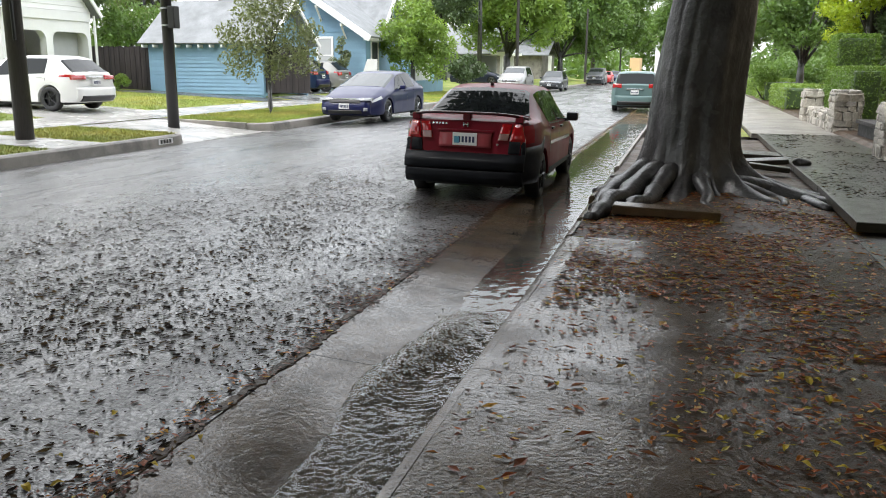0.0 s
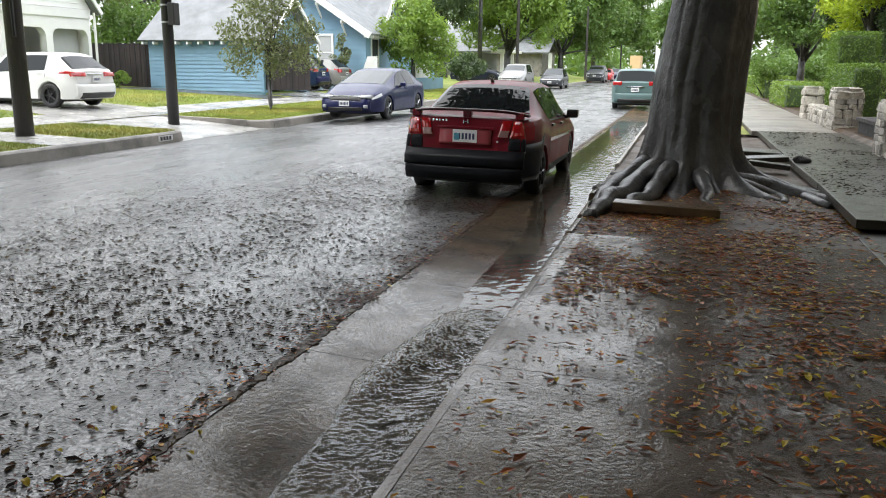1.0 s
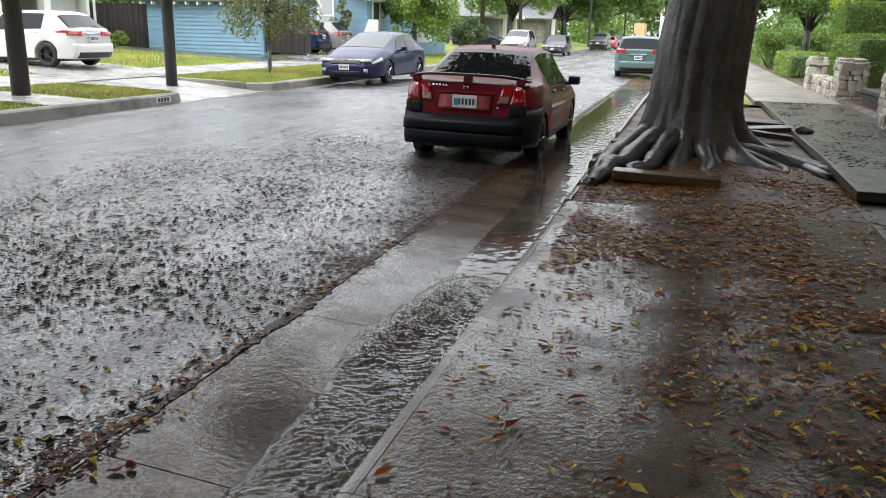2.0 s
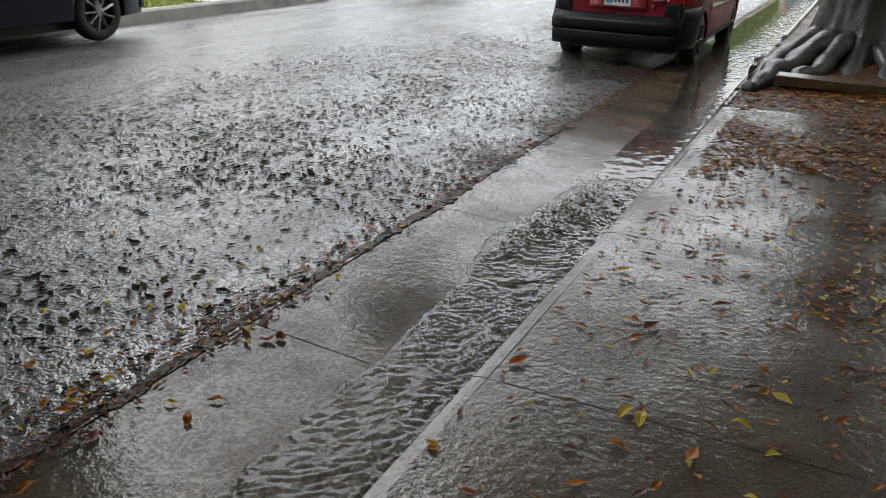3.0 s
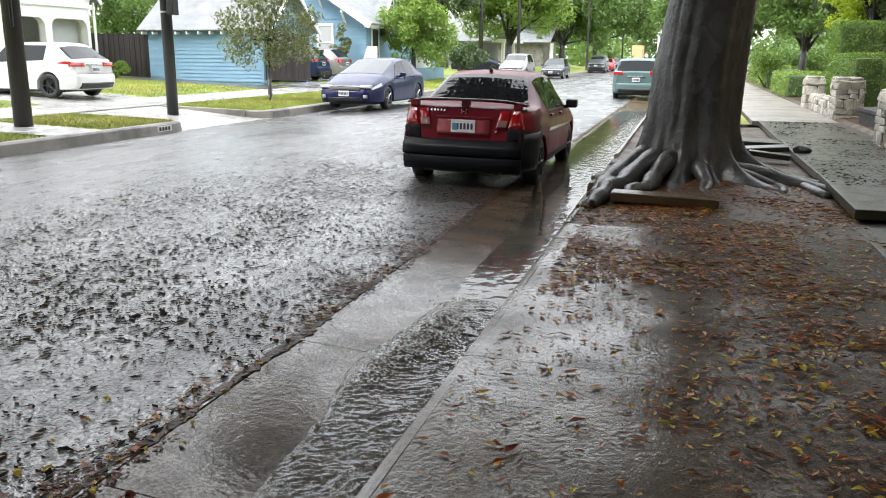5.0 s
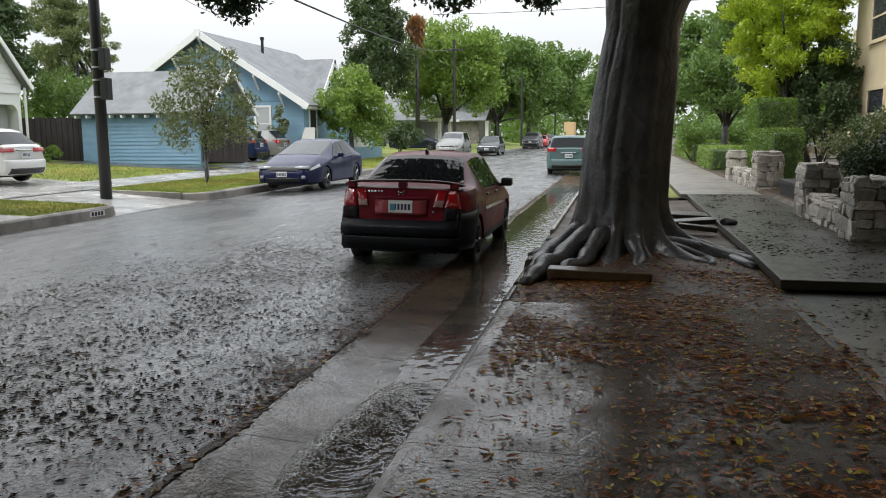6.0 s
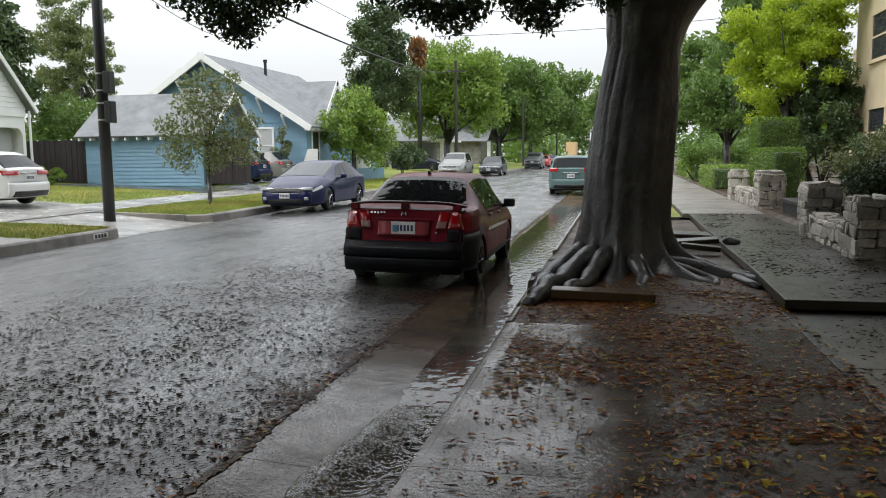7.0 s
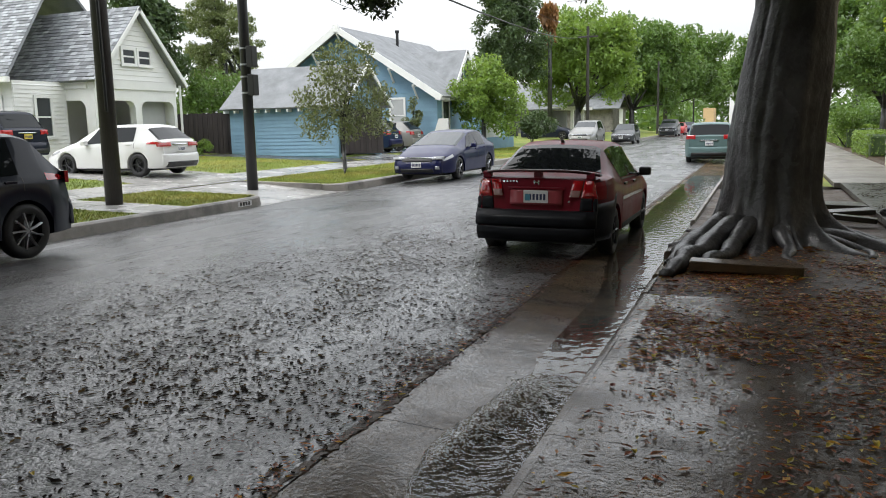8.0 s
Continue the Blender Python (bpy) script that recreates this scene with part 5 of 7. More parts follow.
for z in (2.35, 3.05):
    part("sign_box", box(0.1, 0.28, -0.12, 0.12, z, z + 0.52, 0.02), M["black"], lamp)
    part("strap", tube([(0, 0, z + 0.05), (0, 0, z + 0.09)], 0.145, 14), M["rim"], lamp)
    part("strap", tube([(0, 0, z + 0.45), (0, 0, z + 0.49)], 0.145, 14), M["rim"], lamp)
pole3 = thing("utility_pole", "slim brown utility pole among street trees", "pole", (-15.2, 75, 0.2))
part("shaft", tube([(0, 0, -0.3), (0, 0, 10.2)], [0.17, 0.12], 10), M["wood_dark"], pole3)
part("crossarm", box(-0.9, 0.9, -0.06, 0.06, 9.2, 9.35), M["wood_dark"], pole3)
for x, y, h in ((-11.6, 98, 8.5), (-11.6, 150, 11), (1.0, 150, 11), (-3.0, 190, 12)):
    pp = thing("utility_pole", "far slim pole beside the road", "pole", (x, y, 0.1), group="far poles")
    part("shaft", tube([(0, 0, -0.3), (0, 0, h)], [0.15, 0.1], 8), M["wood_dark"], pp)
for x, y, h, rr in ((-18.8, 75, 11.6, 0.2), (-13.2, 120, 12.5, 0.25)):
    pm = thing("palm_tree", "tall thin palm with a brown dry skirt", "tree", (x, y, 0.2), group="palms")
    part("trunk", tube([(0, 0, -0.1), (0.05, 0, h * 0.5), (0, 0, h)], [rr * 1.3, rr, rr * 0.9], 8), M["bark"], pm, smooth=True)
    part("dry_skirt", leaf_mesh("dry_skirt", [(0, 0, h - 2.2, 0.3), (0, 0, h - 1.5, 0.42), (0, 0, h - 0.8, 0.55), (0, 0, h - 0.1, 0.7)], 700, 0.6, 71, 0.2, 1.0, 2.5), LEAF["dry"], pm)
    if y > 100:
        part("fronds", leaf_mesh("fronds", [(0, 0, h + 1.0, 1.1)], 400, 0.7, 72, 0.2, 0.8, 0.3), LEAF["palm"], pm)


def wire(a, b, sag, r=0.016):
    a, b = Vector(a), Vector(b)
    pts = [tuple(a.lerp(b, i / 12) - Vector((0, 0, sag * 4 * (i / 12) * (1 - i / 12)))) for i in range(13)]
    w = part("wire", tube(pts, r, 4), M["cable"])
    tagged(w, "black overhead service wire against the sky", "wire", group="overhead wires")


wire((-15.2, 75, 9.6), (-5.0, 9.0, 3.85), 0.6, 0.02)
wire((-15.6, 75, 9.9), (-20, 20, 13), 0.6, 0.018)
wire((-12.2, 17.5, 6.4), (-30, 60, 11.0), 0.5)
wire((-12.1, 12.6, 8.0), (-40, 22, 9.0), 0.5)
wire((-16, 70, 12), (16, 60, 11.5), 0.4, 0.02)
wire((-20, 66, 13.0), (16, 50, 11.8), 0.4, 0.02)

# ---- parked cars ----
class Shell:
    """A car's skin: stations from the rear (0) to the nose (L), each a half section swept from sill to roof."""
    def __init__(self, L, W, top, belt, roofw, rear, nose, ax, rw, sill=0.2):
        self.L, self.W, self.top, self.belt, self.roofw, self.rear, self.nose, self.ax, self.rw, self.sill = L, W, top, belt, roofw, rear, nose, ax, rw, sill

    def section(self, s):
        hw = self.W / 2
        e0, e1 = min(1, s / 0.55), min(1, (self.L - s) / 0.8)
        w = hw * (0.80 + 0.20 * math.sin(e0 * math.pi / 2)) * (0.74 + 0.26 * math.sin(e1 * math.pi / 2))
        zb = self.sill
        for a in self.ax:
            d = abs(s - a)
            if d < self.rw + 0.05:
                zb = max(zb, self.rw * 0.92 + math.sqrt(max(0, (self.rw + 0.05) ** 2 - d * d)))
        zt, zl = lerp_table(self.top, s), lerp_table(self.belt, s)
        zl = min(zl, zt - 0.02)
        wr = min(w * 0.97, lerp_table(self.roofw, s) * hw)
        wr = wr if zt - zl > 0.05 else min(wr, w * 0.93)
        zm = zb + (zl - zb) * 0.45
        drop = min(0.05, (zt - zl) * 0.3)
        return [(0, zb), (w * 0.9, zb), (w * 0.985, zb + 0.02), (w, zm), (w * 0.99, zl - 0.07), (w * 0.955, zl), ((w * 0.955 * 0.5 + wr * 0.5), zl + (zt - drop - zl) * 0.5), (wr, zt - drop), (wr * 0.86, zt - drop * 0.15), (wr * 0.45, zt + 0.008), (0, zt + 0.015)]

    def point(self, s, v, off=0.0):
        sec = self.section(s)
        i = min(len(sec) - 2, int(v))
        u = v - i
        y, z = sec[i][0] + (sec[i + 1][0] - sec[i][0]) * u, sec[i][1] + (sec[i + 1][1] - sec[i][1]) * u
        k = s / self.L
        x = s + lerp_table(self.rear, z) * max(0, 1 - k * 5) - lerp_table(self.nose, z) * max(0, 1 - (1 - k) * 5)
        return Vector((x - self.L / 2, y, z))

    def skin(self):
        st = sorted(set([i / 44 * self.L for i in range(45)] + [0.03, 0.08, self.L - 0.03, self.L - 0.08] + [a + d * (self.rw + 0.05) for a in self.ax for d in (-1, -0.97, -0.85, -0.6, 0, 0.6, 0.85, 0.97, 1)]))
        bm = bmesh.new()
        rows = []
        for s in st:
            half = [self.point(s, v) for v in range(11)]
            ring = [bm.verts.new(p) for p in half] + [bm.verts.new((p.x, -p.y, p.z)) for p in half[-2:0:-1]]
            rows.append(ring)
        for ra, rb in zip(rows, rows[1:]):
            for j in range(len(ra)):
                bm.faces.new((ra[j], ra[(j + 1) % len(ra)], rb[(j + 1) % len(ra)], rb[j]))
        bm.faces.new(rows[0])
        bm.faces.new(rows[-1])
        bmesh.ops.recalc_face_normals(bm, faces=bm.faces)
        return bm

    def patch(self, s0, s1, v0, v1, side, off=0.006, ns=8, nv=4, skew=(0, 0)):
        """A panel that follows the skin between stations and heights, lifted off it. side 0: across the whole width."""
        bm = bmesh.new()
        grid = []
        vs = [v0 + (v1 - v0) * j / nv for j in range(nv + 1)]
        for j, v in enumerate(vs):
            row = []
            q = j / nv
            for i in range(ns + 1):
                s = s0 + skew[0] * q + (s1 + skew[1] * q - s0 - skew[0] * q) * i / ns
                p = self.point(s, v)
                ds = self.point(s + 0.02, v) - self.point(s - 0.02, v)
                dv = self.point(s, min(9.99, v + 0.02)) - self.point(s, v - 0.02)
                n = ds.cross(dv).normalized()
                if n.y < 0 and v < 8 or v >= 8 and n.z < 0:
                    n = -n
                row.append(p + n * off)
            grid.append(row)
        if side == 0:
            grid = grid + [[Vector((p.x, -p.y, p.z)) for p in row] for row in grid[::-1]]
        elif side < 0:
            grid = [[Vector((p.x, -p.y, p.z)) for p in row] for row in grid]
        vv = [[bm.verts.new(p) for p in row] for row in grid]
        for ra, rb in zip(vv, vv[1:]):
            for i in range(ns):
                bm.faces.new((ra[i], ra[i + 1], rb[i + 1], rb[i]))
        bmesh.ops.remove_doubles(bm, verts=bm.verts, dist=0.0005)
        bmesh.ops.recalc_face_normals(bm, faces=bm.faces)
        r = bmesh.ops.extrude_face_region(bm, geom=bm.faces[:])
        c = sum((f.calc_center_median() for f in bm.faces), Vector()) / len(bm.faces)
        bmesh.ops.translate(bm, verts=[v for v in r["geom"] if isinstance(v, bmesh.types.BMVert)], vec=(Vector((0, 0, 0.55)) - c).normalized() * 0.004)
        return bm


def wheel(parent, at, r, w, rim_mat, spokes=5, side=1):
    """A tyre with rounded shoulders and a spoked rim."""
    prof = [(r * 0.66, -w / 2 + 0.015), (r * 0.8, -w / 2), (r * 0.94, -w / 2 + 0.012), (r, -w / 2 + 0.045), (r, w / 2 - 0.045), (r * 0.94, w / 2 - 0.012), (r * 0.8, w / 2), (r * 0.66, w / 2 - 0.015)]

    def lathe(prof, n=28):
        bm = bmesh.new()
        rings = [[bm.verts.new((q * math.cos(a), y, q * math.sin(a))) for q, y in prof] for a in [2 * math.pi * i / n for i in range(n)]]
        for i in range(n):
            for j in range(len(prof) - 1):
                bm.faces.new((rings[i][j], rings[i][j + 1], rings[(i + 1) % n][j + 1], rings[(i + 1) % n][j]))
        bmesh.ops.recalc_face_normals(bm, faces=bm.faces)
        return bm
    t = part("wheel", lathe(prof), M["tyre"], parent, "black tyre on an alloy rim", smooth=True)
    t.location = at
    y = side * (w / 2 - 0.03)
    part("rim", lathe([(r * 0.68, y - side * 0.04), (r * 0.68, y + side * 0.015), (r * 0.62, y + side * 0.01), (r * 0.60, y - side * 0.05), (0.001, y - side * 0.05)]), M["black"] if spokes else rim_mat, t)
    bm = bmesh.new()
    for i in range(spokes):
        a = 2 * math.pi * i / spokes
        add_tube(bm, [(r * 0.08 * math.cos(a), y, r * 0.08 * math.sin(a)), (r * 0.4 * math.cos(a + .05), y + side * 0.005, r * 0.4 * math.sin(a + .05)), (r * 0.66 * math.cos(a), y, r * 0.66 * math.sin(a))], [r * 0.11, r * 0.075, r * 0.1], 5, 0.5)
    add_tube(bm, [(0, y - 0.02, 0), (0, y + side * 0.02, 0)], r * 0.14, 12)
    part("spokes", bm, rim_mat, t)
    return t


def plate(parent, x, z, facing, w=0.31, h=0.155, mat="plate", y=0.0):
    s = 1 if facing > 0 else -1
    p = part("number_plate", box(x, x + s * 0.012, y - w / 2, y + w / 2, z - h / 2, z + h / 2, 0.003) if s > 0 else box(x - 0.012, x, y - w / 2, y + w / 2, z - h / 2, z + h / 2, 0.003), M[mat], parent, "white number plate")
    for i in range(6):
        c = y - w * 0.36 + i * w * 0.145
        part("bar", box(min(x + s * 0.012, x + s * 0.015), max(x + s * 0.012, x + s * 0.015), c - w * 0.045, c + w * 0.045, z - h * 0.26, z + h * 0.22), M["plate_ink"], p)
    return p


def car(label, at, turn, shell, paint_mat, glass="carglass", rim="rim", spokes=5, mirror_mat=None, screen=None, side=None, rearwin=None, front_light=None, rear_light=None, plates=(0.8, 0.5), group="parked cars"):
    """A car from its shell: skin, glass, lamps, wheels, mirrors, handles. Front is +x in its own frame."""
    t = thing("car", label, "car", at, turn, group=group)
    b = part("body", shell.skin(), paint_mat, t, smooth=True)
    b.data.set_sharp_from_angle(angle=radians(38))
    if screen:
        part("windscreen", shell.patch(screen[0], screen[1], 7.25, 9.99, 0, ns=6, nv=4), M[glass if glass != "windscreen" else "windscreen"], t)
    if rearwin:
        part("rear_window", shell.patch(rearwin[0], rearwin[1], 7.25, 9.99, 0, ns=6, nv=4), M["carglass"], t)
    for a0, a1, k0, k1 in side or ():
        for sd in (1, -1):
            part("side_window", shell.patch(a0, a1, 5.12, 6.9, sd, ns=6, nv=3, skew=(k0, k1)), M["carglass"], t)
    for sd in (1, -1):
        for a in shell.ax:
            wheel(t, (a - shell.L / 2, sd * (shell.W / 2 - 0.125), shell.rw), shell.rw, 0.205, M[rim], spokes, sd)
        mx = screen[0] + 0.18 if screen else shell.L * 0.6
        p = shell.point(mx, 5.0)
        m = part("mirror", box(p.x - 0.08, p.x + 0.08, sd * (p.y + 0.03), sd * (p.y + 0.2), p.z + 0.0, p.z + 0.13, 0.035), mirror_mat or paint_mat, t)
        part("mirror_arm", box(p.x - 0.03, p.x + 0.03, sd * (p.y - 0.03), sd * (p.y + 0.06), p.z - 0.01, p.z + 0.04), M["black"], t)
        for a0, a1, k0, k1 in (side or ())[:2]:
            q = shell.point(a0 + 0.16, 4.2)
            part("door_handle", box(q.x - 0.09, q.x + 0.09, sd * (q.y - 0.005), sd * (q.y + 0.025), q.z - 0.015, q.z + 0.015, 0.006), mirror_mat or paint_mat, t)
            for s in (a0 - 0.04,):
                part("door_gap", shell.patch(s, s + 0.012, 3.0, 4.98, sd, 0.0015, 1, 5), M["black"], t)
        if front_light:
            s0, s1, v0, v1 = front_light
            part("headlight", shell.patch(s0, s1, v0, v1, sd, 0.008), M["lamp_clear"], t)
        if rear_light:
            s0, s1, v0, v1 = rear_light
            part("tail_light", shell.patch(s0, s1, v0, v1, sd, 0.008), M["lamp_red"], t)
    part("underside", box(-shell.L / 2 + 0.5, shell.L / 2 - 0.5, -shell.W * 0.36, shell.W * 0.36, 0.16, 0.30), M["black"], t)
    return t


def sedan(L=4.44, W=1.715, H=1.44, deck=0.98, sill=0.2, rw=0.31, a0=0.87, wb=2.62, hood=0.92):
    return Shell(L, W, [(0, deck - 0.02), (0.08, deck), (0.62, deck + 0.03), (1.25, H - 0.06), (1.6, H - 0.005), (2.1, H), (2.55, H - 0.03), (3.32, hood + 0.06), (3.6, hood), (L - 0.35, hood - 0.18), (L, hood - 0.3)],
                 [(0, deck - 0.06), (0.6, deck - 0.01), (1.2, 0.95), (3.2, 0.90), (L, 0.6)], [(0, 0.86), (0.6, 0.82), (1.25, 0.66), (2.4, 0.68), (3.3, 0.82), (L, 0.8)],
                 [(0.2, 0.08), (0.34, 0.0), (0.55, 0.0), (0.62, 0.06), (1.0, 0.12)], [(0.2, 0.1), (0.35, 0.0), (0.5, 0.0), (0.7, 0.12)], [a0, a0 + wb], rw, sill)


def hatch(L=4.3, W=1.76, H=1.48, hood=0.95, rw=0.32, a0=0.82, wb=2.6, belt=0.97, tail=0.25, sill=0.22):
    return Shell(L, W, [(0, belt + 0.0), (0.06, belt + 0.04), (tail + 0.3, H - 0.07), (tail + 0.55, H - 0.01), (1.8, H), (2.4, H - 0.04), (L - 1.15, hood + 0.06), (L - 0.9, hood), (L - 0.3, hood - 0.17), (L, hood - 0.32)],
                 [(0, belt - 0.02), (1.0, belt), (L - 1.2, belt - 0.08), (L, 0.6)], [(0, 0.84), (0.5, 0.74), (1.5, 0.72), (2.4, 0.72), (L - 1.1, 0.84), (L, 0.8)],
                 [(0.2, 0.1), (0.36, 0.0), (0.6, 0.0), (0.9, 0.08), (1.4, 0.1)], [(0.2, 0.1), (0.35, 0.0), (0.5, 0.0), (0.8, 0.12)], [a0, a0 + wb], rw, sill)


RED = paint("dark_red_paint", (0.16, 0.009, 0.019), 0.5, coat=0.2)
# RED darkened for the spoiler: shade on its edge and underside, as colour.
RED_SHADED = paint("shaded_red_paint", (0.035, 0.006, 0.009), 0.4, coat=0.35)
NAVY = paint("dark_blue_paint", (0.011, 0.014, 0.062))
WHITE = paint("white_paint", (0.72, 0.72, 0.71), metal=0.0)
GREY = paint("grey_green_paint", (0.10, 0.155, 0.155))
SILVER = paint("silver_paint", (0.24, 0.24, 0.23), metal=0.3)
INK = paint("blue_black_paint", (0.010, 0.013, 0.024), coat=0.35)
DARKGREY = paint("dark_grey_paint", (0.04, 0.043, 0.048))

red_shell = sedan(W=1.76, deck=1.03, sill=0.27)
red = car("dark red sedan with a black bumper and tail spoiler", (-2.55, 11.8, 0.0), 90, red_shell, RED, mirror_mat=M["black"], rim="rim_dark", spokes=6,
          screen=(2.62, 3.28), rearwin=(0.66, 1.28), side=((1.32, 2.02, 0.0, 0.12), (2.1, 2.95, 0.0, -0.42)))
red.matrix_world = pose(-2.60, 11.8, -0.012, 1.0, 0, 90)

clarity = hatch(4.9, 1.88, 1.48, 0.95, 0.335, 1.0, 2.75, 0.98, 0.85)
blue_car = car("dark blue sedan parked facing down the street", (-9.4, 24.15, 0.08), -90, clarity, NAVY, glass="windscreen", screen=(2.55, 3.7), rearwin=(0.2, 1.1), side=((1.3, 2.05, 0.05, 0.1), (2.15, 3.2, 0.0, -0.5)), front_light=(4.3, 4.75, 4.2, 5.4), rear_light=(0.05, 0.3, 4.2, 5.4))
im = hatch(4.33, 1.76, 1.44, 0.92, 0.325, 0.83, 2.6, 0.95, 0.3)
wc = car("white hatchback parked on the driveway", (-17.45, 18.55, 0.47), 180, im, WHITE, rim="rim_dark", spokes=5, screen=(2.45, 3.1), rearwin=(0.1, 0.55), side=((0.95, 1.75, 0.0, 0.1), (1.85, 2.75, 0.0, -0.45)), front_light=(3.7, 4.15, 4.2, 5.2), rear_light=(0.03, 0.45, 4.3, 5.3))
suv = hatch(4.6, 1.85, 1.66, 1.05, 0.37, 0.9, 2.7, 1.08, 0.25, 0.28)
dark = car("dark navy SUV parked at the far kerb", (-9.85, 6.35, 0.06), -90, suv, INK, screen=(2.5, 3.3), rearwin=(0.1, 0.5), side=((0.95, 1.75, 0.0, 0.1), (1.85, 2.85, 0.0, -0.45)), rear_light=(0.03, 0.5, 4.2, 5.2), spokes=9)
suvb = hatch(4.8, 1.95, 1.75, 1.1, 0.37, 0.9, 2.8, 1.1, 0.2, 0.28)
black_suv = car("black SUV on the white house's drive", (-24.6, 19.55, 0.74), 180, suvb, INK, screen=(2.6, 3.4), rearwin=(0.1, 0.45), side=((0.95, 1.75, 0.0, 0.1), (1.85, 2.85, 0.0, -0.45)), rear_light=(0.03, 0.25, 4.4, 5.4))
estate = car("dark blue estate car beside the blue garage", (-18.6, 35.3, 0.5), 180, hatch(4.5, 1.75, 1.55, 0.95), paint("blue_paint", (0.02, 0.04, 0.09)), screen=(2.45, 3.1), rearwin=(0.1, 0.55), side=((0.95, 1.75, 0.0, 0.1), (1.85, 2.75, 0.0, -0.45)), rear_light=(0.03, 0.3, 4.3, 5.3))
silver_hatch = car("silver hatchback beside the blue house", (-18.4, 37.7, 0.5), 180, hatch(4.4, 1.74, 1.48, 0.95), SILVER, screen=(2.45, 3.1), rearwin=(0.1, 0.55), side=((0.95, 1.75, 0.0, 0.1), (1.85, 2.75, 0.0, -0.45)), rear_light=(0.03, 0.3, 4.3, 5.3))
venza = hatch(4.8, 1.9, 1.6, 1.02, 0.36, 0.95, 2.77, 1.05, 0.08, 0.25)
venza_car = car("grey-green crossover parked at the kerb", (-1.95, 35.6, 0.0), 90, venza, GREY, screen=(2.6, 3.4), rearwin=(0.07, 0.36), side=((0.95, 1.75, 0.0, 0.1), (1.85, 2.85, 0.0, -0.45)), rear_light=(0.03, 0.5, 4.3, 5.4))
silver_car = car("silver SUV parked facing down the street", (-11.9, 58.5, 0.12), -90, suvb, SILVER, glass="windscreen", screen=(2.6, 3.4), rearwin=(0.1, 0.45), side=((0.95, 1.75, 0.0, 0.1), (1.85, 2.85, 0.0, -0.45)), front_light=(4.2, 4.7, 4.2, 5.2))
grey_hatch = car("dark grey hatchback parked facing down the street", (-9.9, 63.5, 0.05), -90, hatch(4.45, 1.75, 1.5, 0.95), DARKGREY, glass="windscreen", screen=(2.45, 3.2), rearwin=(0.1, 0.55), side=((0.95, 1.75, 0.0, 0.1), (1.85, 2.75, 0.0, -0.45)), front_light=(3.9, 4.3, 4.2, 5.2))
car("black car standing in a side drive", (-16.2, 64.5, 0.42), 0, sedan(), INK, screen=(2.62, 3.28), rearwin=(0.66, 1.28), side=((1.32, 2.02, 0.0, 0.12), (2.1, 2.95, 0.0, -0.42)), front_light=(4.0, 4.3, 4.2, 5.2))
pickup = car("black pickup truck parked far down the street", (-9.6, 92, 0.05), -90, hatch(5.2, 2.0, 1.85, 1.2, 0.38, 1.0, 3.2, 1.2), DARKGREY, screen=(2.8, 3.6), rearwin=(0.1, 0.5), side=((0.95, 1.75, 0.0, 0.1),), front_light=(4.7, 5.1, 4.2, 5.2))
car("red car parked far down the street", (-9.4, 100, 0.05), -90, hatch(), paint("bright_red_paint", (0.4, 0.03, 0.03)), screen=(2.45, 3.1), rearwin=(0.1, 0.55))
car("blue car parked far down the street", (-9.2, 112, 0.05), -90, hatch(), NAVY, glass="windscreen", screen=(2.45, 3.1), rearwin=(0.1, 0.55))


def end_panel(shell, end, y0, y1, z0, z1, off=0.012, bulge=0.0, n=6, bend=0.10):
    """A panel on a car's nose (end 1) or tail (end -1), following its slope and plan curve."""
    tab = shell.nose if end > 0 else shell.rear
    bm = bmesh.new()
    fa, ba = [], []
    for j in range(n + 1):
        z = z0 + (z1 - z0) * j / n
        a, b = [], []
        for i in range(n + 1):
            y = y0 + (y1 - y0) * i / n
            curve = bend * max(0, abs(y) - 0.4) ** 1.5 * 2.2
            edge = bulge * (1 - (2 * i / n - 1) ** 4) * (1 - (2 * j / n - 1) ** 4)
            x = shell.L / 2 - lerp_table(tab, z) - curve
            a.append(bm.verts.new((end * (x + off + edge), y, z)))
            b.append(bm.verts.new((end * (x - 0.03), y, z)))
        fa.append(a)
        ba.append(b)
    for j in range(n):
        for i in range(n):
            bm.faces.new((fa[j][i], fa[j][i + 1], fa[j + 1][i + 1], fa[j + 1][i]))
    rim = [*fa[0], *[r[-1] for r in fa[1:]], *fa[-1][-2::-1], *[r[0] for r in fa[-2:0:-1]]]
    rimb = [*ba[0], *[r[-1] for r in ba[1:]], *ba[-1][-2::-1], *[r[0] for r in ba[-2:0:-1]]]
    for i in range(len(rim)):
        q = (i + 1) % len(rim)
        bm.faces.new((rim[i], rim[q], rimb[q], rimb[i]))
    bmesh.ops.recalc_face_normals(bm, faces=bm.faces)
    return bm


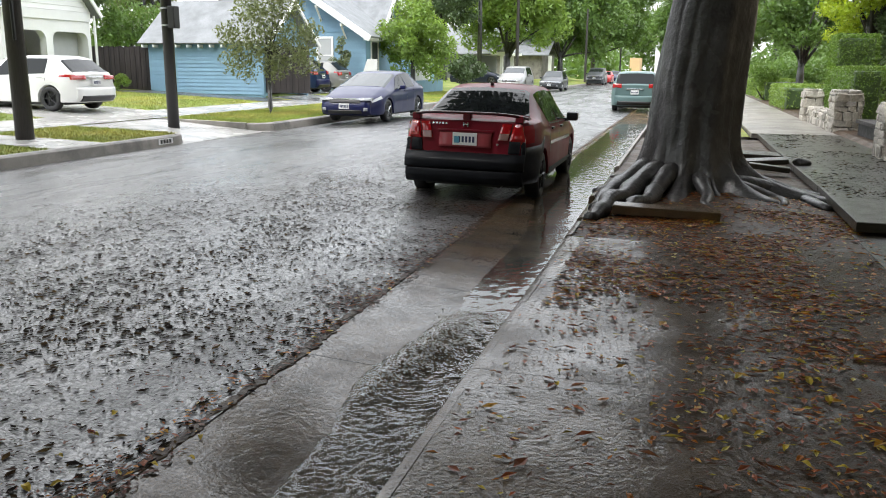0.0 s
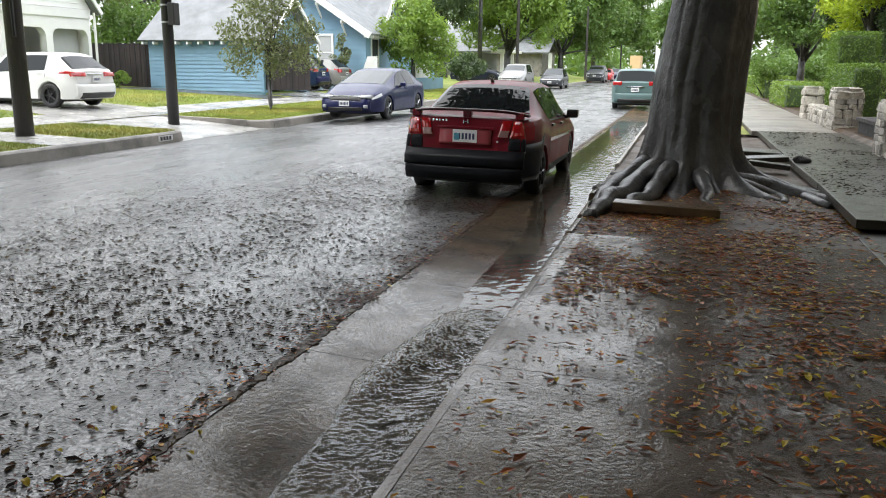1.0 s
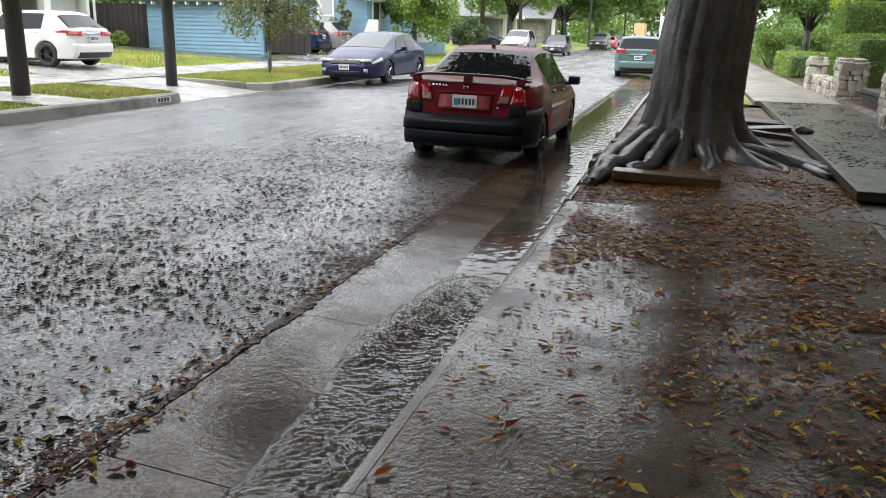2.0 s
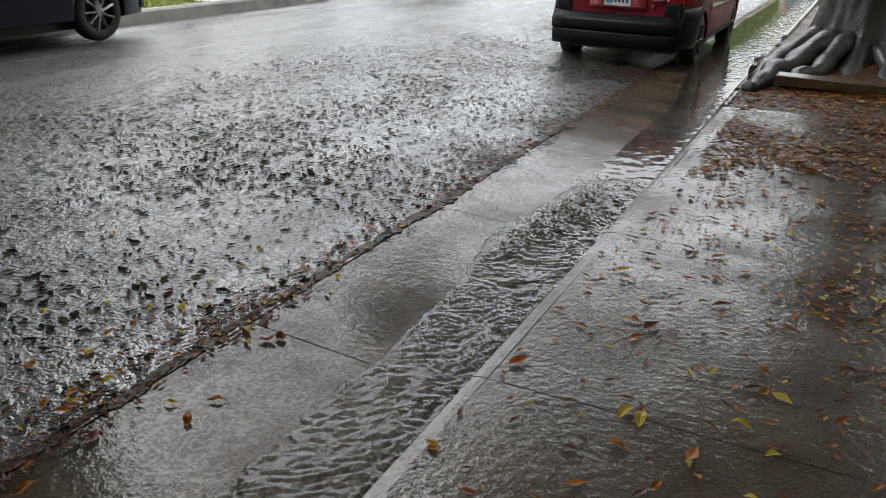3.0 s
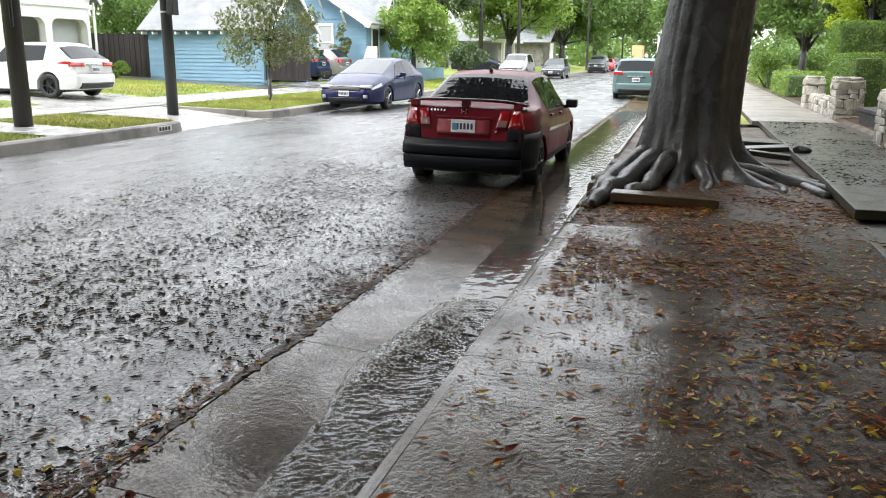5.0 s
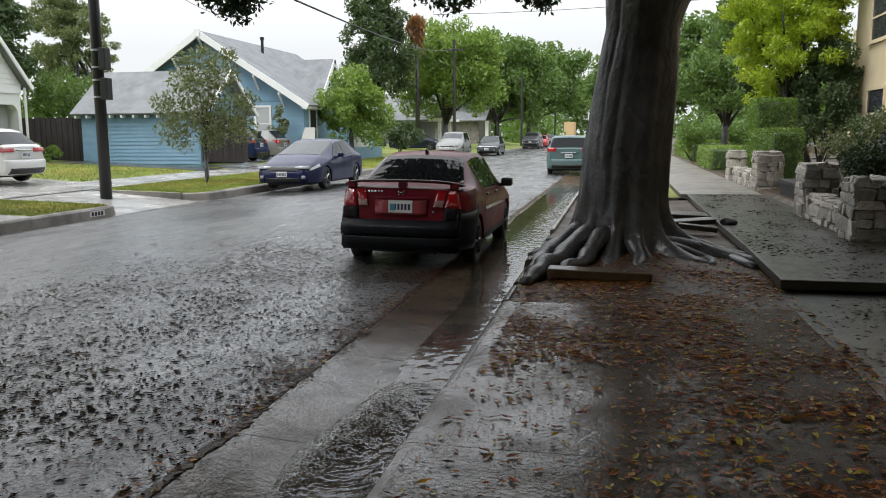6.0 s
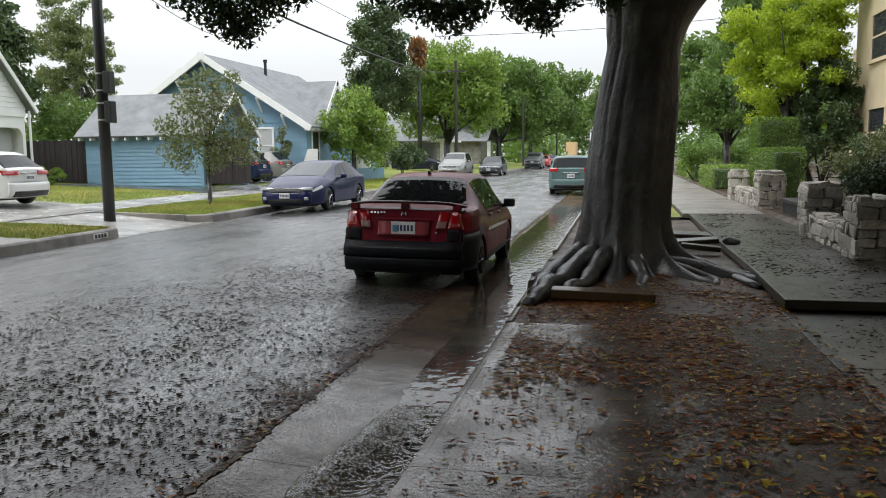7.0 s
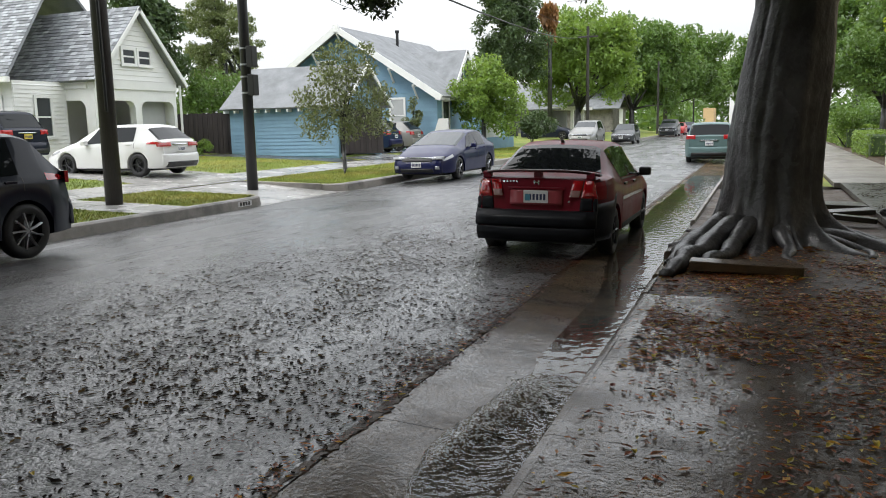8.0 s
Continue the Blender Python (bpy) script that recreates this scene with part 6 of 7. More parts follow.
def nose_details(c, shell, paint_mat, z=0.0, plated=True):
    """Bumper, grille, intake, headlights and plate."""
    w = shell.W / 2
    part("front_bumper", end_panel(shell, 1, -w * 0.8, w * 0.8, 0.24 + z, 0.66 + z, 0.03, 0.05, 8), paint_mat, c, smooth=True)
    part("grille", end_panel(shell, 1, -w * 0.5, w * 0.5, 0.58 + z, 0.68 + z, 0.09, 0.01), M["black"], c)
    part("grille_bar", end_panel(shell, 1, -w * 0.62, w * 0.62, 0.685 + z, 0.71 + z, 0.10, 0.0), M["chrome"], c)
    part("intake", end_panel(shell, 1, -w * 0.55, w * 0.55, 0.27 + z, 0.38 + z, 0.085, 0.01), M["black"], c)
    for sd in (1, -1):
        part("headlight", end_panel(shell, 1, *sorted((sd * w * 0.5, sd * w * 0.86)), 0.64 + z, 0.73 + z, 0.075, 0.02), M["lamp_clear"], c)
        part("fog_lamp", end_panel(shell, 1, *sorted((sd * w * 0.62, sd * w * 0.74)), 0.36 + z, 0.45 + z, 0.085, 0.01), M["lamp_clear"], c)
    if plated:
        plate(c, shell.L / 2 + 0.10, 0.49 + z, 1)


def tail_details(c, shell, paint_mat, z=0.0, lamp=(0.55, 0.92), lz=(0.86, 1.02), black_low=True, plate_z=0.75, plate_mat="plate"):
    w = shell.W / 2
    part("rear_bumper", end_panel(shell, -1, -w * 0.84, w * 0.84, 0.27 + z, 0.62 + z, 0.03, 0.04, 8), paint_mat, c, smooth=True)
    if black_low:
        part("bumper_skirt", end_panel(shell, -1, -w * 0.7, w * 0.7, 0.25 + z, 0.40 + z, 0.075, 0.02), M["black"], c)
    for sd in (1, -1):
        part("tail_light", end_panel(shell, -1, *sorted((sd * w * lamp[0], sd * w * lamp[1])), lz[0] + z, lz[1] + z, 0.03, 0.02), M["lamp_red"], c)
    part("tailgate_bar", end_panel(shell, -1, -w * 0.36, w * 0.36, plate_z + 0.10 + z, plate_z + 0.14 + z, 0.03, 0.005), M["chrome"], c)
    plate(c, -shell.L / 2 - 0.03 + lerp_table(shell.rear, plate_z), plate_z + z, -1, mat=plate_mat)


nose_details(blue_car, clarity, NAVY)
nose_details(silver_car, suvb, SILVER, 0.1)
nose_details(grey_hatch, hatch(4.45, 1.75, 1.5, 0.95), DARKGREY)
nose_details(pickup, hatch(5.2, 2.0, 1.85, 1.2, 0.38, 1.0, 3.2, 1.2), DARKGREY, 0.25)
tail_details(venza_car, venza, GREY, 0.03, lz=(0.92, 1.08))
tail_details(wc, im, WHITE, 0.0, lamp=(0.42, 0.95), lz=(0.82, 0.93))
tail_details(dark, suv, INK, 0.1)
tail_details(black_suv, suvb, INK, 0.1, plate_mat="plate_yellow", plate_z=0.8)
tail_details(estate, hatch(4.5, 1.75, 1.55, 0.95), NAVY, lz=(0.84, 1.0))
tail_details(silver_hatch, hatch(4.4, 1.74, 1.48, 0.95), SILVER, lz=(0.8, 0.95))

# ---- details of the red sedan ----
RL = red_shell.L / 2


def rear_x(z, off):
    return -RL + lerp_table(red_shell.rear, z) - off


def rear_panel(y0, y1, z0, z1, off=0.012, bulge=0.0, n=6, lean=(0.0, 0.0)):
    """A panel that follows the slope of the tail, standing off it."""
    bm = bmesh.new()
    fr_, bk = [], []
    for j in range(n + 1):
        z = z0 + (z1 - z0) * j / n
        a, b = [], []
        for i in range(n + 1):
            ya, yb = y0 + lean[0] * j / n, y1 + lean[1] * j / n
            y = ya + (yb - ya) * i / n
            curve = 0.10 * max(0, abs(y) - 0.45) ** 1.5 * 2.2
            edge = bulge * (1 - (2 * i / n - 1) ** 4) * (1 - (2 * j / n - 1) ** 4)
            a.append(bm.verts.new((rear_x(z, off + edge) + curve, y, z)))
            b.append(bm.verts.new((rear_x(z, -0.02) + curve, y, z)))
        fr_.append(a)
        bk.append(b)
    for j in range(n):
        for i in range(n):
            bm.faces.new((fr_[j][i], fr_[j][i + 1], fr_[j + 1][i + 1], fr_[j + 1][i]))
    rim = [*fr_[0], *[r[-1] for r in fr_[1:]], *fr_[-1][-2::-1], *[r[0] for r in fr_[-2:0:-1]]]
    rimb = [*bk[0], *[r[-1] for r in bk[1:]], *bk[-1][-2::-1], *[r[0] for r in bk[-2:0:-1]]]
    for i in range(len(rim)):
        k = (i + 1) % len(rim)
        bm.faces.new((rim[i], rim[k], rimb[k], rimb[i]))
    bmesh.ops.recalc_face_normals(bm, faces=bm.faces)
    return bm


BUMPER = material("scuffed_black_bumper", (0.010, 0.011, 0.014), 0.5, var=0.3, scale=4, fine=80, bump=0.05, coat=0.05, spec=0.12)
part("rear_bumper", rear_panel(-0.76, 0.76, 0.44, 0.635, 0.05, 0.035, 10), BUMPER, red, "black rear bumper", smooth=True)
part("bumper_skirt", rear_panel(-0.745, 0.745, 0.255, 0.43, 0.055, 0.012, 10), BUMPER, red, "black lower bumper", smooth=True)
for sd in (1, -1):
    part("bumper_corner", red_shell.patch(0.0, 0.62, 1.9, 3.42, sd, 0.022, 8, 5), BUMPER, red, smooth=True)
    part("tail_light", rear_panel(sd * 0.565, sd * 0.755, 0.795, 1.0, 0.022, 0.02, 6, (sd * 0.035, sd * -0.05)), M["lamp_red"], red, "slanted red tail light")
    part("bumper_shoulder", rear_panel(sd * 0.55, sd * 0.765, 0.64, 0.79, 0.02, 0.012, 6, (sd * 0.01, sd * -0.01)), BUMPER, red, "black shoulder below the tail light")
    part("tail_light", red_shell.patch(0.0, 0.26, 3.55, 4.95, sd, 0.012), M["lamp_red"], red, "red tail light wrapped round the wing")
    part("inner_light", rear_panel(sd * 0.415, sd * 0.548, 0.8, 1.0, 0.02, 0.01, 6, (sd * 0.05, sd * 0.035)), M["lamp_red"], red)
    part("reversing_light", rear_panel(sd * 0.425, sd * 0.54, 0.805, 0.885, 0.033, 0.004, 6, (sd * 0.015, sd * 0.015)), M["lamp_pink"], red)
    part("lid_gap", rear_panel(sd * 0.549, sd * 0.558, 0.66, 1.0, 0.017, 0, 6, (sd * 0.04, sd * 0.04)), M["black"], red)
    part("rubbing_strip", red_shell.patch(1.25, 3.05, 3.35, 3.5, sd, 0.012, 10, 1), M["chrome"], red)
    part("window_trim", red_shell.patch(1.3, 3.0, 4.98, 5.06, sd, 0.010, 10, 1), M["black"], red)
    part("sill_strip", red_shell.patch(1.3, 3.1, 2.0, 2.25, sd, 0.008, 10, 1), BUMPER, red)
# Recess is paler and pinker than the body paint around it.
part("plate_recess", rear_panel(-0.33, 0.33, 0.70, 0.885, 0.018, 0.0), paint("pinkish_red_recess", (0.30, 0.055, 0.065), 0.4), red, "lighter pinkish red plate recess", smooth=True)
part("lid_trim", rear_panel(-0.36, 0.36, 0.893, 0.915, 0.032, 0.004), RED, red)
rp = plate(red, rear_x(0.80, 0.022), 0.80, -1)
part("plate_sticker", box(rear_x(0.80, 0.039), rear_x(0.80, 0.036), 0.07, 0.135, 0.75, 0.83), paint("sticker_blue", (0.1, 0.3, 0.42)), rp)
for sd in (1, -1):
    part("plate_bolt", tube([(rear_x(0.87, 0.03), sd * 0.09, 0.868), (rear_x(0.87, 0.045), sd * 0.09, 0.868)], 0.007, 6), M["chrome"], rp)
part("badge", rear_panel(-0.035, -0.02, 0.95, 1.0, 0.022), M["chrome"], red, "chrome badge bar")
part("badge", rear_panel(0.02, 0.035, 0.95, 1.0, 0.022), M["chrome"], red)
part("badge", rear_panel(-0.02, 0.02, 0.97, 0.982, 0.022), M["chrome"], red)
for i in range(5):
    part("letter_bar", rear_panel(0.24 + i * 0.042, 0.262 + i * 0.042, 0.972, 0.995, 0.02, n=1), M["chrome"], red)
    part("letter_bar", rear_panel(0.63 + i * 0.03, 0.648 + i * 0.03, 0.69, 0.712, 0.014, n=1), M["chrome"], red)
part("lock", tube([(rear_x(0.72, 0.0), -0.42, 0.75), (rear_x(0.72, 0.03), -0.42, 0.75)], 0.014, 8), M["chrome"], red)
# lip spoiler on three feet
bm = bmesh.new()
rows_ = []
for i in range(17):
    q = i / 8 - 1
    y = q * 0.76
    x = -RL + 0.10 + 0.14 * abs(q) ** 3
    z = 1.115 - 0.055 * abs(q) ** 4
    rows_.append([bm.verts.new((x + a, y, z + b)) for a, b in ((-0.06, 0.012), (-0.045, -0.012), (0.06, -0.016), (0.15, -0.004), (0.13, 0.008), (0.02, 0.02))])
for ra, rb in zip(rows_, rows_[1:]):
    for j in range(6):
        bm.faces.new((ra[j], ra[(j + 1) % 6], rb[(j + 1) % 6], rb[j]))
bm.faces.new(rows_[0])
bm.faces.new(rows_[-1])
bmesh.ops.recalc_face_normals(bm, faces=bm.faces)
spo = part("spoiler", bm, RED_SHADED, red, "red tail spoiler in a colour darkened for shade", smooth=True)
for y in (-0.66, 0.66, 0.0):
    part("spoiler_foot", box(-RL + 0.14, -RL + 0.24, y - 0.05, y + 0.05, 1.02, 1.10, 0.01), RED, spo)
part("stop_light", box(-RL + 0.052, -RL + 0.06, -0.14, 0.14, 1.105, 1.12), M["lamp_red"], spo)
part("exhaust_pipe", tube([(-RL + 0.35, -0.45, 0.24), (-RL + 0.06, -0.45, 0.24)], 0.03, 10), M["black"], red)
part("aerial", tube([(-0.75, 0.0, 1.44), (-0.80, 0.0, 1.475)], [0.03, 0.012], 6), M["black"], red)

# ---- water in the gutter ----
WATER = glass_material("running_water", (0.80, 0.77, 0.70), 0.04, 1.0)
WATER.node_tree.nodes["Principled BSDF"].inputs["IOR"].default_value = 1.33


def broken_water(name):
    """Running water that turns white with air where it is thrown up."""
    m = WATER.copy()
    m.name = name
    n, l = m.node_tree.nodes, m.node_tree.links
    tc, sp = n.new("ShaderNodeTexCoord"), n.new("ShaderNodeSeparateXYZ")
    nz = n.new("ShaderNodeTexNoise")
    nz.inputs["Scale"].default_value, nz.inputs["Detail"].default_value = 55.0, 4.0
    l.new(tc.outputs["Object"], nz.inputs["Vector"])
    l.new(tc.outputs["Object"], sp.inputs[0])
    high, thick, mul = n.new("ShaderNodeMapRange"), n.new("ShaderNodeMapRange"), n.new("ShaderNodeMath")
    high.inputs[1].default_value, high.inputs[2].default_value, high.inputs[3].default_value, high.inputs[4].default_value = -0.03, 0.02, 0.16, 1.0
    thick.inputs[1].default_value, thick.inputs[2].default_value, thick.inputs[3].default_value, thick.inputs[4].default_value = 0.42, 0.62, 0.0, 0.75
    l.new(sp.outputs[2], high.inputs[0])
    l.new(nz.outputs["Fac"], thick.inputs[0])
    mul.operation = "MULTIPLY"
    l.new(high.outputs[0], mul.inputs[0])
    l.new(thick.outputs[0], mul.inputs[1])
    foam, mx = n.new("ShaderNodeBsdfDiffuse"), n.new("ShaderNodeMixShader")
    foam.inputs[0].default_value = (0.72, 0.71, 0.68, 1)
    l.new(mul.outputs[0], mx.inputs[0])
    l.new(n["Principled BSDF"].outputs[0], mx.inputs[1])
    l.new(foam.outputs[0], mx.inputs[2])
    l.new(mx.outputs[0], n["Material Output"].inputs[0])
    return m


RAPID = broken_water("broken_water")


def stream_z(x, y):
    """Fast shallow water: ripples driven along the kerb, a standing crest on its outer edge."""
    xe = -1.58 - 0.10 * math.exp(-((y - 3.9) / 0.7) ** 2) + 0.07 * noise.noise((y * 1.4, 3.0, 0.0)) + 0.02 * noise.noise((y * 6, 9.0, 0.0))
    u = (x - xe) / 0.54
    z = -0.028 + 0.004 * (y - 2.5) / 2.5
    a, b = 0.86 * x + 0.5 * y, -0.5 * x + 0.86 * y
    bend = 0.05 * noise.noise((x * 5, y * 3, 1.0))
    z += 0.009 * noise.noise((a * 13, b * 5, 2.0))
    z -= 0.012 * abs(noise.noise((a * 14 + bend * 40, b * 36, 5.0))) + 0.007 * abs(noise.noise((a * 38, b * 62 + bend * 60, 8.0)))
    z += 0.003 * noise.noise((a * 85, b * 90, 6.0)) + 0.006 * math.exp(-((x + 1.06) / 0.08) ** 2) * noise.noise((x * 60, y * 3, 3.0))
    xc = -1.53 + 0.13 * max(0, y - 3.4) ** 1.2
    crest = math.exp(-((x - xc) / (0.15 if x > xc else 0.10)) ** 2) * math.exp(-((y - 4.35) / 0.75) ** 2)
    z += 0.062 * crest + 0.015 * crest * noise.noise((a * 30, b * 8, 4.0))
    z += 0.03 * math.exp(-((x + 1.28) / 0.2) ** 2 - ((y - 4.6) / 0.35) ** 2)
    edge = min(1, max(0, u / 0.22)) * min(1, max(0, (5.4 - y) / 0.35))
    return z - 0.05 * (1 - edge)


stream = part("water", sheet(-1.72, KERB_X - 0.012, -0.6, 5.45, 0.009, 0.009, stream_z), RAPID, smooth=True)
tagged(stream, "clear rippling rainwater rushing along the gutter", "water", kind="structure")


def pool_z(x, y):
    """Water backed up along the kerb: a narrow run at first, the whole pan further on."""
    z = lerp_table([(4.8, -0.044), (5.6, -0.036), (8.0, -0.034), (10.5, -0.014), (12.0, -0.006)], y)
    near_kerb = min(1, max(0.25, (x + 1.75) / 0.5))
    near_kerb *= lerp_table([(5.0, 1.2), (6.0, 0.5), (7.2, 0.25), (9.0, 0.4), (11.5, 1.0)], y)
    z += near_kerb * (0.004 * noise.noise((x * 13, y * 8, 1.0)) - 0.007 * abs(noise.noise((x * 26, y * 17, 6.0))) - 0.003 * abs(noise.noise((x * 60, y * 40, 3.0))))
    return z


pool = part("water", sheet(-1.98, KERB_X - 0.02, 4.9, 26, 0.018, 0.022, pool_z), WATER, smooth=True)
tagged(pool, "calm rainwater backed up in the gutter beside the red car", "water", kind="structure")
spl = []
s_r = random.Random(4)
for i in range(34):
    a = s_r.random()
    c = Vector((-1.44 + 0.20 * a + s_r.gauss(0, 0.03), 4.70 + 0.35 * a + s_r.gauss(0, 0.05), 0.03 + abs(s_r.gauss(0, 0.035))))
    spl.append((c, s_r.uniform(0.003, 0.009)))
bm = bmesh.new()
for c, r in spl:
    bmesh.ops.create_icosphere(bm, subdivisions=1, radius=r, matrix=Matrix.Translation(c) @ Matrix.Diagonal((1, 1, 1.3, 1)))
tagged(part("splash_drops", bm, WATER, smooth=True), "small water drops thrown up by the standing wave", "water", kind="stuff")


# ---- litter ----
def ramp_material(name, colours, rough=0.35, spec=0.12):
    """Each island picks one colour of several."""
    m = bpy.data.materials.new(name)
    m.use_nodes = True
    n, l = m.node_tree.nodes, m.node_tree.links
    b = n["Principled BSDF"]
    geo = n.new("ShaderNodeNewGeometry")
    r = n.new("ShaderNodeValToRGB")
    r.color_ramp.interpolation = "CONSTANT"
    while len(r.color_ramp.elements) < len(colours):
        r.color_ramp.elements.new(0.5)
    for i, c in enumerate(colours):
        r.color_ramp.elements[i].position = i / len(colours)
        r.color_ramp.elements[i].color = (*c, 1)
    l.new(geo.outputs["Random Per Island"], r.inputs[0])
    t = n.new("ShaderNodeTexNoise")
    t.inputs["Scale"].default_value = 60
    mx = n.new("ShaderNodeMix")
    mx.data_type, mx.blend_type = "RGBA", "MULTIPLY"
    mx.inputs[0].default_value = 0.6
    l.new(r.outputs[0], mx.inputs[6])
    l.new(t.outputs["Fac"], mx.inputs[7])
    l.new(mx.outputs[2], b.inputs["Base Color"])
    b.inputs["Roughness"].default_value = rough
    b.inputs["Specular IOR Level"].default_value = spec
    return m


LITTER = ramp_material("brown_leaf_litter", [(0.46, 0.12, 0.03), (0.26, 0.075, 0.025), (0.16, 0.06, 0.025), (0.58, 0.20, 0.03), (0.30, 0.11, 0.04), (0.12, 0.06, 0.03), (0.66, 0.34, 0.04), (0.22, 0.07, 0.03), (0.55, 0.42, 0.06), (0.40, 0.10, 0.03)], 0.35)
MASH = ramp_material("brown_leaf_mash", [(0.09, 0.04, 0.022), (0.14, 0.05, 0.025), (0.055, 0.03, 0.02), (0.20, 0.06, 0.03)], 0.4)
DEBRIS = ramp_material("black_wet_debris", [(0.022, 0.016, 0.012), (0.03, 0.02, 0.014), (0.016, 0.012, 0.01), (0.05, 0.03, 0.015), (0.10, 0.06, 0.02)], 0.9, 0.03)


def litter_mesh(name, pts, size, seed, height, lift=0.006, curl=0.35):
    """Folded leaves lying at the given places: two tilted halves about a mid rib."""
    rng = random.Random(seed)
    vs, fs = [], []
    for x, y in pts:
        s = size * (0.35 + 0.55 * rng.random() + 0.9 * rng.random() ** 5)
        w = s * rng.uniform(0.22, 0.55)
        a = rng.uniform(0, 2 * math.pi)
        ca, sa = math.cos(a), math.sin(a)
        z = height(x, y) + lift
        h = s * curl * rng.uniform(0.2, 1.0)
        tip = s * curl * rng.uniform(-0.1, 0.9)
        i = len(vs)
        for u, v, dz in ((-s, 0, tip * 0.4), (-s * 0.1, w, h), (s, 0, tip), (-s * 0.1, -w, h * rng.uniform(0.3, 1)), (0, 0, 0.0)):
            vs.append((x + u * ca - v * sa, y + u * sa + v * ca, z + max(0, dz)))
        fs += [(i, i + 4, i + 1), (i + 4, i + 2, i + 1), (i, i + 3, i + 4), (i + 4, i + 3, i + 2)]
    return mesh_of(name, vs, fs)


def strip_z(x, y):
    if y < 7.55:
        return 0.073 + 0.012 * max(0, x) + 0.006 * noise.noise((x * 1.3, y * 1.3, 7.0))
    return mound_z(x, y)


lr = random.Random(12)


def scatter(n, x0, x1, y0, y1, dens):
    out = []
    while len(out) < n:
        x, y = lr.uniform(x0, x1), lr.uniform(y0, y1)
        if lr.random() < dens(x, y):
            out.append((x, y))
    return out


def patchy(x, y, s=0.9):
    return max(0.0, min(1.0, 0.5 + 1.5 * noise.noise((x * s, y * s, 11.0))))


def parkway_density(x, y):
    d = 0.06
    if 4.6 < y < 9.5:
        d = 0.75 * patchy(x, y, 1.1) + 0.12
        if y < 5.6 and x < 0.35:
            d *= 0.12 if noise.noise((x * 2.2, y * 2.2, 4.0)) < 0.25 else 0.7
        if x < -0.85 and y < 8:
            d *= 0.15
    elif y >= 9.5:
        d = 0.35 * patchy(x, y, 1.6) + 0.05
    elif 3 < y <= 4.6:
        d = 0.5 * patchy(x, y, 1.4) * (0.1 if x < 0.05 + 0.3 * noise.noise((y * 1.5, 2.0, 0.0)) else 1) + 0.02
    elif y <= 3:
        d = 0.03 + 0.22 * patchy(x, y, 1.6) * (x > 0.15)
    return d


def add_litter(name, label, n, area, dens, size, mat, seed, height, curl=0.35):
    o = part(name, litter_mesh(name, scatter(n, *area, dens), size, seed, height, curl=curl), mat)
    return tagged(o, label, "fallen leaves", kind="stuff")


add_litter("leaf_litter", "rust-brown and orange wet leaves strewn on the paved strip", 17000, (-0.95, 1.75, 1.2, 11.0), parkway_density, 0.031, LITTER, 1, strip_z, 0.28)
add_litter("leaf_mash", "dark brown crushed leaf scraps between the larger leaves", 16000, (-0.95, 1.75, 1.2, 11.0), parkway_density, 0.013, MASH, 6, strip_z, 0.15)
add_litter("leaf_litter", "brown leaves scattered over the footway", 3600, (1.7, 3.2, 4, 20), lambda x, y: patchy(x, y), 0.028, DEBRIS, 2, lambda x, y: 0.092 if y < 8.48 else 0.226)


def road_density(x, y):
    d = math.exp(-((x + 3.8) / 1.8) ** 2) * (0.35 + 0.65 * patchy(x, y, 0.8)) * (1 if y > 3.2 else 0.55) * math.exp(-max(0, y - 9) / 4)
    return max(d, 0.6 * math.exp(-((x + 2.16) / 0.12) ** 2) * (0.2 + patchy(x, y, 2.0)), 0.05 * (x > -9.9) * patchy(x, y, 1.3))


add_litter("road_debris", "dark wet leaf scraps strewn over the asphalt", 20000, (-9.9, -2.02, 0.8, 22), road_density, 0.027, DEBRIS, 3, road_z, 0.10)
add_litter("road_grit", "fine black scraps and twig bits on wet asphalt", 16000, (-9.0, -2.02, 0.8, 14), road_density, 0.012, DEBRIS, 8, road_z, 0.2)
add_litter("leaf_mash", "brown crushed leaves in mats along the asphalt's edge", 5000, (-3.2, -1.98, 0.6, 10), lambda x, y: patchy(x, y, 1.6) ** 2 * math.exp(-(max(0, -2.1 - x) / 0.32) ** 2), 0.018, MASH, 9, road_z, 0.2)
add_litter("leaf_litter", "brown leaves caught along the edge of the asphalt", 620, (-2.5, -1.98, 0.6, 8), lambda x, y: (0.1 + patchy(x, y, 2.0)) * math.exp(-((x + 2.13) / 0.1) ** 2), 0.024, LITTER, 4, road_z, 0.2)

# single bright leaves
LEAF_COL = [ramp_material("fallen_leaf_yellow", [(0.55, 0.36, 0.03), (0.62, 0.45, 0.05)]), ramp_material("fallen_leaf_orange", [(0.50, 0.20, 0.02), (0.42, 0.14, 0.02)]), ramp_material("fallen_leaf_rust", [(0.26, 0.06, 0.02), (0.20, 0.05, 0.025)])]
LEAF_NAME = ["bright yellow", "orange", "rust-red"]


